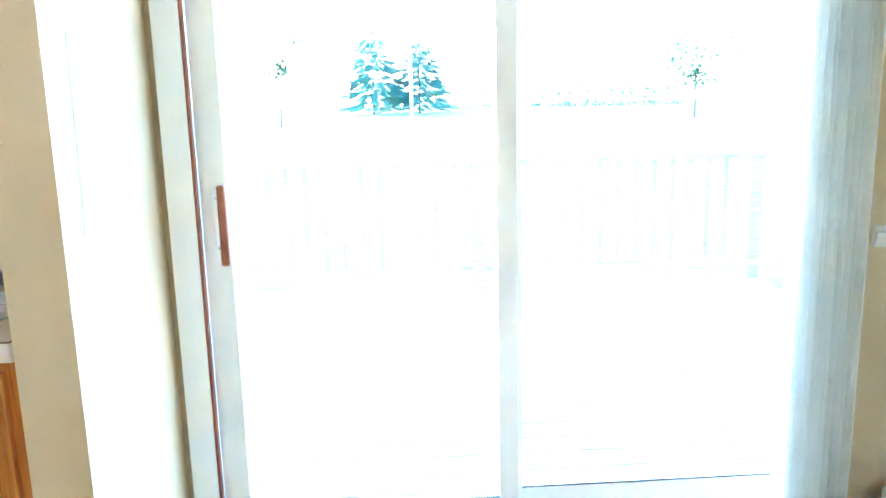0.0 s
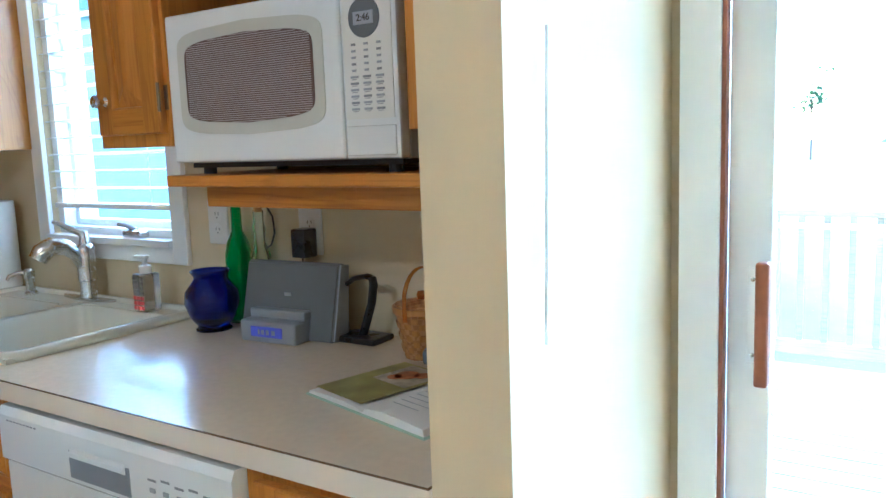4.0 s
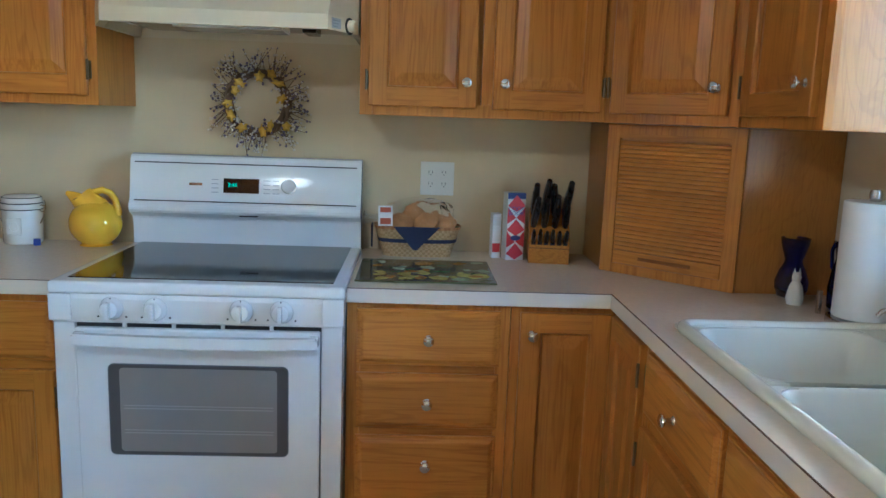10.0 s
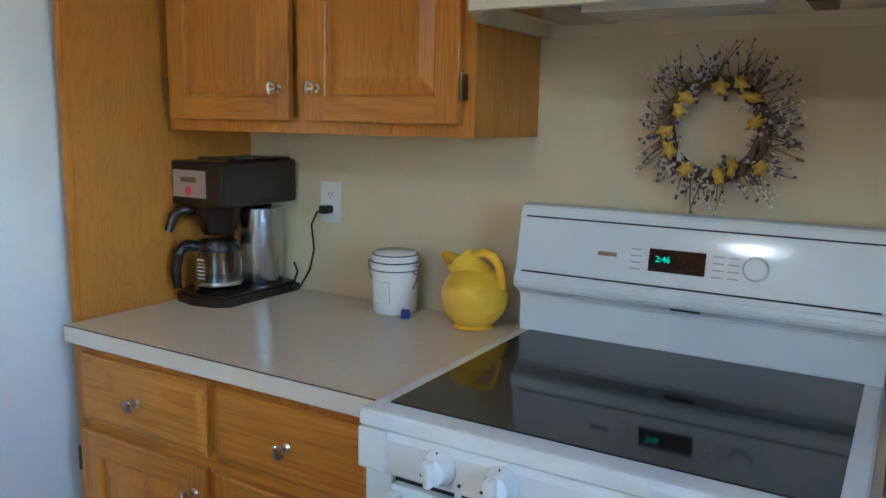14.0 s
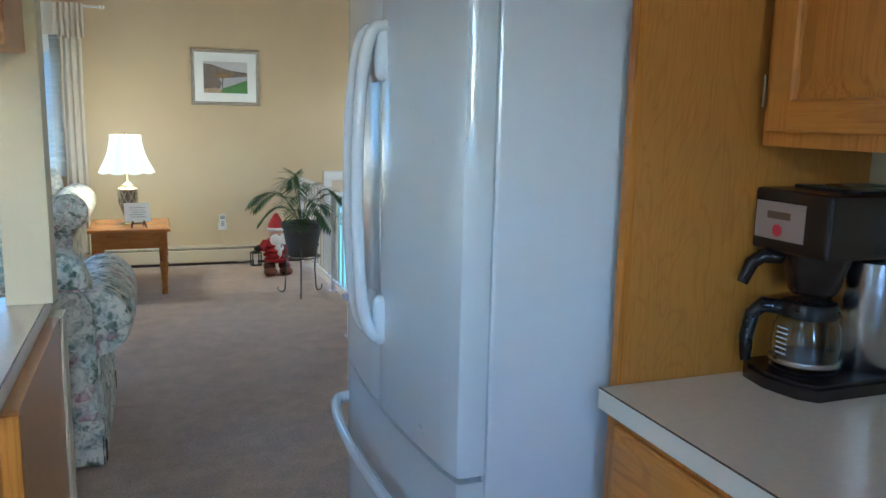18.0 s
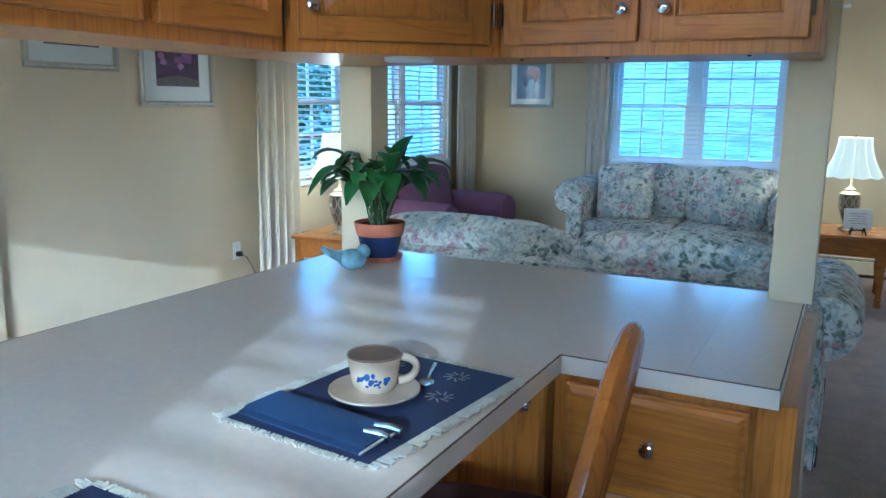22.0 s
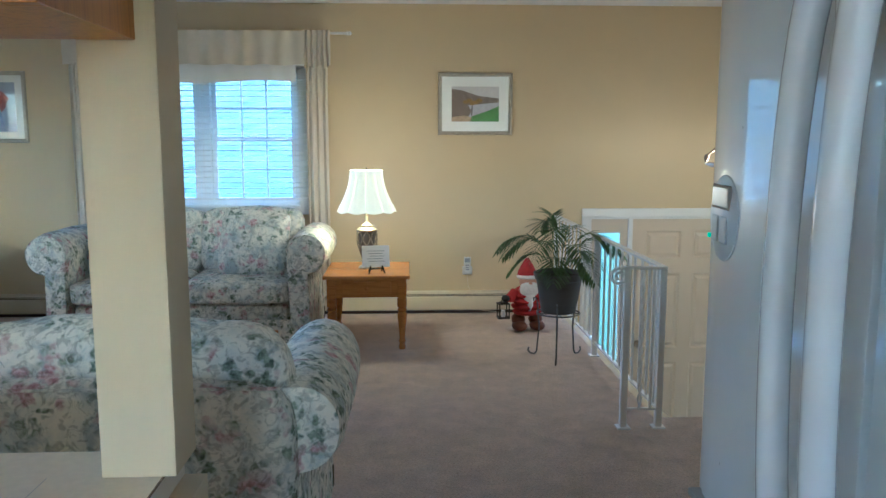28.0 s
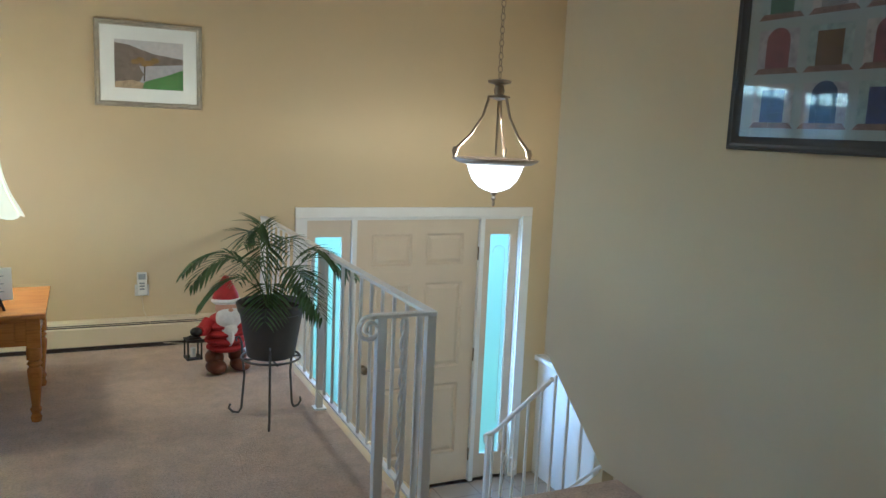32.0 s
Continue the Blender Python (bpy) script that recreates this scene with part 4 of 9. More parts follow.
# hanging cabinets above the peninsula
HB, HH = 1.551, 0.722
cabinet("hanging_cabinet", at(2.485, -3.755, HB, "N"), 0.775, 0.292, HH, [
    ("door", 0.022, 0.372, 0.032, HH - 0.02, "rb", "l"), ("door", 0.406, 0.752, 0.032, HH - 0.02, "lb", "r")],
    "honey oak cabinet hanging over the peninsula, seen from below", group="hanging cabinets")
corner_cabinet("corner_hanging_cabinet", pose(3.17, -4.046, HB, 0, 0, -135), 0.685, 0.292, HH, [
    ("door", 0.03, 0.03, 0.032, HH - 0.02, "lb", "r")], "honey oak diagonal hanging corner cabinet", group="hanging cabinets")
cabinet("hanging_cabinet", at(2.878, -2.10, HB, "W"), 1.255, 0.292, HH, [
    ("door", 0.022, 0.40, 0.032, HH - 0.02, "rb", "l"), ("door", 0.436, 0.815, 0.032, HH - 0.02, "rb", "l"), ("door", 0.852, 1.232, 0.032, HH - 0.02, "lb", "r")],
    "long honey oak cabinet hanging over the breakfast bar", group="hanging cabinets")
tagged(part("soffit", box(box(bmesh.new(), 1.70, 3.18, -4.046, -3.75, HB + HH, CH), 2.87, 3.18, -3.75, -2.0, HB + HH, CH), WALL), "painted soffit above the hanging cabinets", kind="structure")

# under the corner of the hanging cabinets
c = thing("puck_light", pose(2.70, -3.66, HB), "round white puck light under the hanging cabinet, off", "light fixture")
part("housing", L([(0.0, -0.012), (0.060, -0.012), (0.066, -0.008), (0.068, 0.0)], 28), TRIM, c, "", True)
for x, y in ((1.86, -3.80), (2.20, -3.80), (2.44, -3.82)):
    c = thing("screw", pose(x, y, HB), "small dark screw under the hanging cabinet", "screw")
    part("head", L([(0.0, -0.004), (0.005, -0.003), (0.006, 0.0)], 10), IRON, c)

# ---- stove
def build_stove():
    c = thing("electric_range", at(0.690, -2.118, 0, "E"), "white freestanding electric range with black glass cooktop", "stove")
    w = 0.752
    part("body", B(0.0, w, 0.03, 0.67, 0.03, 0.90, 0.003), ENAMEL, c)
    bm = bmesh.new()
    box(bm, -0.006, w + 0.006, -0.028, 0.602, 0.898, 0.930, 0.012, 3)
    part("cooktop_frame", bm, ENAMEL, c)
    part("cooktop_glass", B(0.028, w - 0.028, 0.022, 0.592, 0.929, 0.9325, 0.001), CERAN, c, "black ceramic glass cooktop")
    # control panel with four knobs
    bm = prism(bmesh.new(), [(-0.016, 0.820), (-0.020, 0.826), (-0.024, 0.885), (-0.020, 0.897), (0.06, 0.897), (0.06, 0.820)], "x", 0.002, w - 0.002)
    panel = part("control_panel", bm, ENAMEL, c)
    for x in (-0.004, w - 0.053):
        part("end_cap", B(x, x + 0.057, -0.029, 0.03, 0.826, 0.8975, 0.004), ENAMEL, panel)
    for x in (0.157, 0.269, 0.490, 0.594):
        bm = L([(0.030, -0.024), (0.031, -0.027), (0.029, -0.033), (0.024, -0.038), (0.022, -0.050), (0.018, -0.052), (0.0, -0.0525)], 20, (x, 0.002, 0.861), "y")
        box(bm, x - 0.006, x + 0.006, -0.066, -0.040, 0.840, 0.882, 0.003)
        k = part("knob", bm, ENAMEL, c, "white control knob", True)
        part("skirt_mark", B(x - 0.0012, x + 0.0012, -0.0340, -0.0310, 0.886, 0.890), INK, k)
        for u in (-0.036, 0.036):
            part("dial_mark", B(x + u - 0.002, x + u + 0.002, -0.0240, -0.0205, 0.836, 0.840), INK, panel)
    # side strips, vent slots between panel and door
    for x in (0.0005, w - 0.0555):
        part("side_strip", B(x, x + 0.055, -0.012, 0.031, 0.045, 0.8255, 0.004), ENAMEL, c)
    # dark box paints the shade inside the vent recess
    part("vent_recess", B(0.058, w - 0.058, -0.004, 0.031, 0.800, 0.826), RUBBER_GAP_SHADE, c, "vent recess, its shade put in as a dark box")
    for i in range(5):
        x = 0.060 + i * 0.1275
        part("vent_rib", B(x, x + 0.118 if i < 4 else w - 0.060, -0.010, 0.0, 0.8195, 0.8258, 0.001), ENAMEL, c)
        if i:
            part("vent_rib", B(x - 0.010, x, -0.010, 0.0, 0.802, 0.8193, 0.001), ENAMEL, c)
    # oven door
    door = part("oven_door", B(0.058, w - 0.058, -0.022, 0.031, 0.246, 0.806, 0.006, 3), ENAMEL, c)

    def rounded(x0, x1, z0, z1, r):
        return [(cx + r * math.cos(radians(t)), cz + r * math.sin(radians(t))) for cx, cz, t0 in ((x1 - r, z1 - r, 0), (x0 + r, z1 - r, 90), (x0 + r, z0 + r, 180), (x1 - r, z0 + r, 270)) for t in range(t0, t0 + 91, 15)]

    part("window_trim", prism(bmesh.new(), rounded(0.140, 0.612, 0.458, 0.712, 0.016), "y", -0.0232, -0.0215), GREY, door, "grey window trim")
    pane = part("oven_window", prism(bmesh.new(), rounded(0.143, 0.609, 0.461, 0.709, 0.014), "y", -0.0240, -0.0230), OVENBD, door, "dark tinted oven window")
    part("clear_pane", prism(bmesh.new(), rounded(0.170, 0.582, 0.469, 0.701, 0.010), "y", -0.0246, -0.0238), OVENGL, pane, "opaque pane with a grey reflection put into its colour")
    for z in (0.520, 0.528, 0.588, 0.596):
        part("rack_line", B(0.180, 0.572, -0.0249, -0.0244, z, z + 0.0022), OVENRK, pane)
    sweep = [(0.060 + (w - 0.120) * i / 16, 0.016 * math.sin(math.pi * i / 16)) for i in range(17)]
    h = prism(bmesh.new(), [(x, -0.060 - k) for x, k in sweep] + [(x, -0.040 - k) for x, k in reversed(sweep)], "z", 0.771, 0.799)
    bmesh.ops.bevel(h, geom=[e for e in h.edges if abs((e.verts[0].co - e.verts[1].co).z) < 0.001], offset=0.006, segments=2, affect="EDGES")
    for x in (0.060, w - 0.084):
        box(h, x, x + 0.024, -0.042, -0.021, 0.772, 0.798, 0.003)
    part("handle", h, ENAMEL, door, "slightly bowed white oven handle", True)
    part("storage_drawer", B(0.058, w - 0.058, -0.020, 0.031, 0.045, 0.236, 0.006), ENAMEL, c)
    # backguard
    bm = prism(bmesh.new(), [(0.604, 0.926), (0.604, 1.000), (0.600, 1.016), (0.584, 1.028), (0.566, 1.036), (0.560, 1.048), (0.564, 1.064), (0.572, 1.070), (0.595, 1.205), (0.603, 1.221), (0.630, 1.227), (0.668, 1.218), (0.668, 0.926)], "x", -0.003, w + 0.003)
    bmesh.ops.bevel(bm, geom=[e for e in bm.edges if abs((e.verts[0].co - e.verts[1].co).x) > 0.5], offset=0.0035, segments=2, affect="EDGES")
    guard = part("backguard", bm, ENAMEL, c, "white backguard with oven controls", True)
    tilt = pose(0, 0.5725, 1.070, -9.7)
    for z in (0.003, 0.129):
        s = part("black_line", B(0.012, w - 0.012, -0.0022, 0.0, z, z + 0.0035), RUBBER_GAP_SHADE, guard)
        s.matrix_local = tilt
    d = part("display", B(0.302, 0.419, -0.003, 0.0, 0.036, 0.084, 0.001), CERAN, guard, "black display with green digits")
    d.matrix_local = tilt
    text("2:46", 0.018, tilt @ pose(0.332, -0.0034, 0.062, 90), LED_G, guard, "digits")
    k = part("oven_knob", L([(0.024, 0.0), (0.024, -0.012), (0.021, -0.018), (0.0, -0.019)], 20, (0.517, 0, 0.062), "y"), ENAMEL, guard, "", True)
    k.matrix_local = tilt
    b = part("badge", B(0.190, 0.232, -0.0015, 0, 0.058, 0.067, 0.0005), STEEL, guard)
    b.matrix_local = tilt
    for i in range(4):
        for x in (0.275, 0.445, 0.475):
            q = part("print_bar", B(x - 0.012, x + 0.010, -0.0012, 0, 0.036 + i * 0.014, 0.0385 + i * 0.014), SILVER, guard)
            q.matrix_local = tilt
    part("vent", B(0.355, 0.415, 0.574, 0.590, 1.0275, 1.0310), RUBBER_GAP_SHADE, guard)
    return c


build_stove()


def build_hood():
    c = thing("range_hood", at(0.0, -2.126, 1.605, "E"), "ivory range hood with angled front corners", "range hood")
    # local: x along the wall, y into the wall, so the room is at -y
    plan_lo = [(0.0, 0.0), (0.762, 0.0), (0.762, -0.33), (0.690, -0.485), (0.072, -0.485), (0.0, -0.33)]
    plan_hi = [(0.0, 0.0), (0.762, 0.0), (0.762, -0.30), (0.700, -0.40), (0.062, -0.40), (0.0, -0.30)]
    bm = bmesh.new()
    rings = []
    for pts, z in ((plan_lo, 0.0), (plan_lo, 0.040), (plan_hi, 0.146)):
        rings.append([bm.verts.new((x, y, z)) for x, y in pts])
    inner = [bm.verts.new((0.381 + (x - 0.381) * 0.95, -0.02 + (y + 0.02) * 0.95, 0.0)) for x, y in plan_lo]
    deep = [bm.verts.new((0.381 + (x - 0.381) * 0.94, -0.02 + (y + 0.02) * 0.94, 0.030)) for x, y in plan_lo]
    for a, b in zip([inner, rings[0], rings[1]], [rings[0], rings[1], rings[2]]):
        for i in range(6):
            bm.faces.new((a[i], a[(i + 1) % 6], b[(i + 1) % 6], b[i]))
    for i in range(6):
        bm.faces.new((inner[i], deep[i], deep[(i + 1) % 6], inner[(i + 1) % 6]))
    bm.faces.new(deep)
    bm.faces.new(rings[2])
    part("canopy", bm, IVORY, c)
    part("light_lens", B(0.22, 0.54, -0.33, -0.18, 0.006, 0.0295, 0.004), CERAMIC, c, "white plastic light lens")
    part("filter", B(0.08, 0.20, -0.40, -0.06, 0.018, 0.0295), STEEL, c)
    part("fan_clip", B(0.60, 0.64, -0.34, -0.22, 0.002, 0.0295, 0.003), BROWN_BLACK, c)
    # no duct: a dark box paints the shade between hood and cabinet
    part("duct_box", B(0.04, 0.722, -0.28, -0.004, 0.146, 0.194), RUBBER_GAP_SHADE, c, "dark box for the shade in the gap above the canopy")
    dial = part("dial", L([(0.024, 0.001), (0.024, -0.001), (0.0, -0.0015)], 24, axis="y"), RUBBER_GAP_SHADE, c, "dark dial ring")
    dial.matrix_local = pose(0.741, -0.378, 0.020, 0, 0, 65)
    part("knob", L([(0.017, -0.001), (0.017, -0.013), (0.013, -0.02), (0.0, -0.021)], 18, axis="y"), IVORY, dial, "", True)
    b = part("label_plate", B(-0.028, 0.020, -0.001, 0, -0.014, 0.014), SILVER, c)
    b.matrix_local = pose(0.711, -0.442, 0.020, 0, 0, 65)
    for i in range(3):
        part("print_bar", B(-0.022, 0.012 - 0.006 * i, -0.0016, -0.001, 0.006 - 0.008 * i, 0.0085 - 0.008 * i), PRINT, b)
    return c


build_hood()


def bowed(w0, w1, y_edge, y_mid, full, depth):
    """Outline of a door whose front is part of a bow over the full width."""
    pts = []
    for i in range(13):
        x = w0 + (w1 - w0) * i / 12
        s = 1 - (2 * x / full - 1) ** 2
        pts.append((x, y_edge + (y_mid - y_edge) * s))
    r = 0.012
    return [(w0, depth), (w0, pts[0][1] + r)] + [(w0 + r * 0.4, pts[0][1] + r * 0.3)] + pts[1:-1] + [(w1 - r * 0.4, pts[-1][1] + r * 0.3), (w1, pts[-1][1] + r), (w1, depth)]


DISPGREY = plain("pale_grey_plastic", (0.50, 0.53, 0.56), 0.3, vary=0.03)


def build_fridge():
    w, h = 0.885, 1.76
    c = thing("refrigerator", at(0.940, -3.997, 0, "E"), "white french-door refrigerator with bowed doors and ice dispenser", "refrigerator")
    part("body", B(0.002, w - 0.002, 0.094, 0.86, 0.02, h - 0.01, 0.006), FRIDGE_W, c, "white textured steel body")
    part("door_gasket", B(0.006, w - 0.006, 0.085, 0.0945, 0.05, h - 0.02), DISPGREY, c, "grey door gasket")
    half = w / 2
    left = part("fridge_door", prism(bmesh.new(), bowed(0.0, half - 0.002, 0.030, 0.0, w, 0.0875), "z", 0.742, h), FRIDGE_D, c, "", True)
    right = part("fridge_door", prism(bmesh.new(), bowed(half + 0.002, w, 0.030, 0.0, w, 0.0875), "z", 0.742, h), FRIDGE_D, c, "", True)
    low = part("freezer_drawer", prism(bmesh.new(), bowed(0.0, w, 0.030, 0.0, w, 0.0875), "z", 0.06, 0.730), FRIDGE_D, c, "", True)
    for s, door in ((-1, left), (1, right)):
        pts, rr = [], []
        for i in range(21):
            a = math.pi * i / 20
            k = math.sin(a)
            pts.append((half + s * (0.036 + 0.004 * k), 0.004 - 0.066 * k ** 0.55, 1.262 - 0.348 * math.cos(a)))
            rr.append(0.0165 - 0.003 * k)
        part("handle", T(pts, rr, 12, 1.25), FRIDGE_W, door, "white bow-shaped door handle", True)
        for z in (0.952, 1.552):
            f = cushion(bmesh.new(), half + s * 0.036 - 0.020, half + s * 0.036 + 0.020, -0.024, 0.012, z - 0.060, z + 0.060, 0.0, 6, 0.0, 0, 2.6)
            part("handle_foot", f, FRIDGE_W, door, "", True)
    pts = []
    for i in range(21):
        a = math.pi * i / 20
        pts.append((half - 0.40 * math.cos(a), 0.030 - 0.074 * math.sin(a) ** 0.45, 0.612 - 0.014 * math.sin(a)))
    part("handle", T(pts, 0.018, 10, 0.8), FRIDGE_W, low, "white bowed drawer handle", True)
    # dispenser in the left door: a niche below a round control panel
    carve(left, prism(bmesh.new(), [(0.012, 0.900), (0.178, 0.900), (0.178, 1.195), (0.150, 1.212), (0.095, 1.222), (0.040, 1.222), (0.012, 1.215)], "y", -0.05, 0.062))
    disp = part("dispenser_panel", L([(0.0, -0.006), (0.040, -0.005), (0.056, -0.001), (0.060, 0.008)], 36, axis="y"), DISPGREY, left, "pale grey round dispenser panel", True)
    disp.matrix_local = pose(0.080, 0.0195, 1.312, 0, 0, -6) @ Matrix.Diagonal((1.06, 1, 1.0, 1))
    part("dispenser_screen", B(-0.034, 0.036, -0.0075, -0.002, 0.012, 0.044, 0.004), OVENGL, disp, "dark dispenser screen")
    for x in (-0.030, 0.004):
        part("button", B(x, x + 0.026, -0.0075, -0.003, -0.032, 0.004, 0.003), SILVER, disp)
    part("indicator", B(-0.046, -0.040, -0.0072, -0.002, -0.030, -0.024), LED_G, disp, "small green light")
    part("water_paddle", prism(bmesh.new(), [(0.052, 1.16), (0.046, 1.16), (0.030, 1.06), (0.036, 1.055)], "x", 0.070, 0.115), DISPGREY, left, "pale dispenser paddle")
    part("drip_tray", B(0.014, 0.176, 0.012, 0.060, 0.9005, 0.912, 0.003), SILVER, left)
    part("toe_grille", B(0.02, w - 0.02, 0.05, 0.09, 0.0, 0.055), GREY, c)
    return c


build_fridge()


def build_dishwasher():
    c = thing("dishwasher", at(1.923, -0.612, 0), "white built-in dishwasher under the counter", "dishwasher")
    w = 0.678
    part("door", B(0.0, w, -0.024, 0.05, 0.115, 0.745, 0.004), ENAMEL, c)
    bm = prism(bmesh.new(), [(-0.026, 0.748), (-0.032, 0.754), (-0.032, 0.846), (-0.024, 0.862), (0.05, 0.862), (0.05, 0.748)], "x", 0.0, w)
    p = part("control_panel", bm, ENAMEL, c)
    # flat grey patch paints the shade of the pull recess
    part("handle_recess", B(0.24, 0.42, -0.0335, -0.03, 0.762, 0.815, 0.001), PRINT, p, "pull recess, its shade put in as a grey patch")
    part("handle_lip", prism(bmesh.new(), [(-0.032, 0.80), (-0.040, 0.806), (-0.040, 0.815), (-0.032, 0.820)], "x", 0.25, 0.41), ENAMEL, p)
    for i in range(9):
        part("print_bar", B(0.03 + i * 0.012, 0.038 + i * 0.012, -0.0328, -0.03, 0.835, 0.838), PRINT, p)
    for i in range(5):
        part("print_bar", B(0.47 + i * 0.035, 0.492 + i * 0.035, -0.0328, -0.03, 0.805 + 0.004 * (i % 2), 0.809 + 0.004 * (i % 2)), PRINT, p)
        part("button", B(0.474 + i * 0.035, 0.488 + i * 0.035, -0.034, -0.03, 0.785, 0.793, 0.001), SILVER, p)
    part("toe_panel", B(0.0, w, 0.05, 0.08, 0.0, 0.11), TOEKICK_SLOT_SHADE, c)


build_dishwasher()


def build_microwave():
    c = thing("microwave", at(2.113, -0.303, 1.322), "white countertop microwave with grey mesh window on the shelf", "microwave")
    w, h, d = 0.600, 0.312, 0.298
    part("casing", B(0.004, w, 0.018, d, 0.006, h, 0.004), SILVER, c, "grey painted metal casing")
    # dark plate paints the shadow under the microwave
    part("base_shadow_plate", B(0.02, w - 0.02, 0.02, d - 0.01, -0.004, 0.0062), RUBBER_GAP_SHADE, c)
    door = part("door", B(0.0, 0.474, -0.012, 0.018, 0.008, h, 0.008, 3), ENAMEL, c)
    # bowed bezel round the window
    def bow(grow, n=56):
        pts = []
        for i in range(n):
            t = 2 * math.pi * i / n
            u, v = (math.copysign(abs(q) ** 0.20, q) for q in (math.cos(t), math.sin(t)))
            pts.append((0.236 + (0.176 + grow) * u, 0.171 + v * (0.073 + grow + 0.014 * (1 - u * u))))
        return pts

    part("window_bezel", prism(bmesh.new(), bow(0.023), "y", -0.0145, -0.0115), plain("grey_white_bezel", (0.56, 0.56, 0.50), 0.35, vary=0.02), door, "grey-white window bezel")
    win = part("window", prism(bmesh.new(), bow(0.0), "y", -0.0160, -0.0140), plain("brown_mesh_glass", (0.135, 0.100, 0.100), 0.2), door, "dark red-grey mesh window")
    line_m = plain("pale_mesh_line", (0.40, 0.345, 0.33), 0.4)
    for i in range(42):
        z = 0.0870 + i * 0.0041
        over = max(0.0, abs(z - 0.171) - 0.071) / 0.014
        half = 0.170 * math.sqrt(max(0.0, 1 - over))
        if half > 0.02:
            part("mesh_line", B(0.236 - half, 0.236 + half, -0.0165, -0.0158, z - 0.0008, z + 0.0008), line_m, win)
    p = part("control_panel", B(0.477, w, -0.012, 0.018, 0.008, h, 0.006, 2), ENAMEL, c)
    part("keypad", B(0.484, w - 0.010, -0.0135, -0.011, 0.078, h - 0.012), SWITCHP, p)
    part("clock_bezel", L([(0.0, -0.0145), (0.034, -0.0145), (0.036, -0.012)], 24, (0.532, 0, 0.252), "y"), GREY, p, "dark oval clock window")
    part("clock_screen", B(0.510, 0.554, -0.0160, -0.0145, 0.240, 0.262), SILVER, p)
    text("2:46", 0.017, pose(0.532, -0.0162, 0.251, 90), INK, p, "digits")
    for r in range(11):
        for q in range(3):
            x, z = 0.506 + q * 0.028, 0.208 - r * 0.0112
            half = 0.0045 if r < 5 else 0.0085
            part("key", B(x - half, x + half, -0.0146, -0.0134, z - 0.0026, z + 0.0014), SILVER if (r + q) % 3 else PRINT, p)
            if r >= 5:
                part("key_print", B(x - half * 0.7, x + half * 0.6, -0.0145, -0.0134, z - 0.0052, z - 0.0040), PRINT, p)
    part("open_button", B(0.482, w - 0.008, -0.0150, -0.0115, 0.014, 0.066, 0.003), ENAMEL, p, "white door push button")
    for x in (0.05, w - 0.05):
        for y in (0.04, d - 0.04):
            part("foot", L([(0.014, -0.018), (0.014, 0.0)], 12, (x, y, 0.0)), RUBBER_GAP_SHADE, c)
    return c


build_microwave()


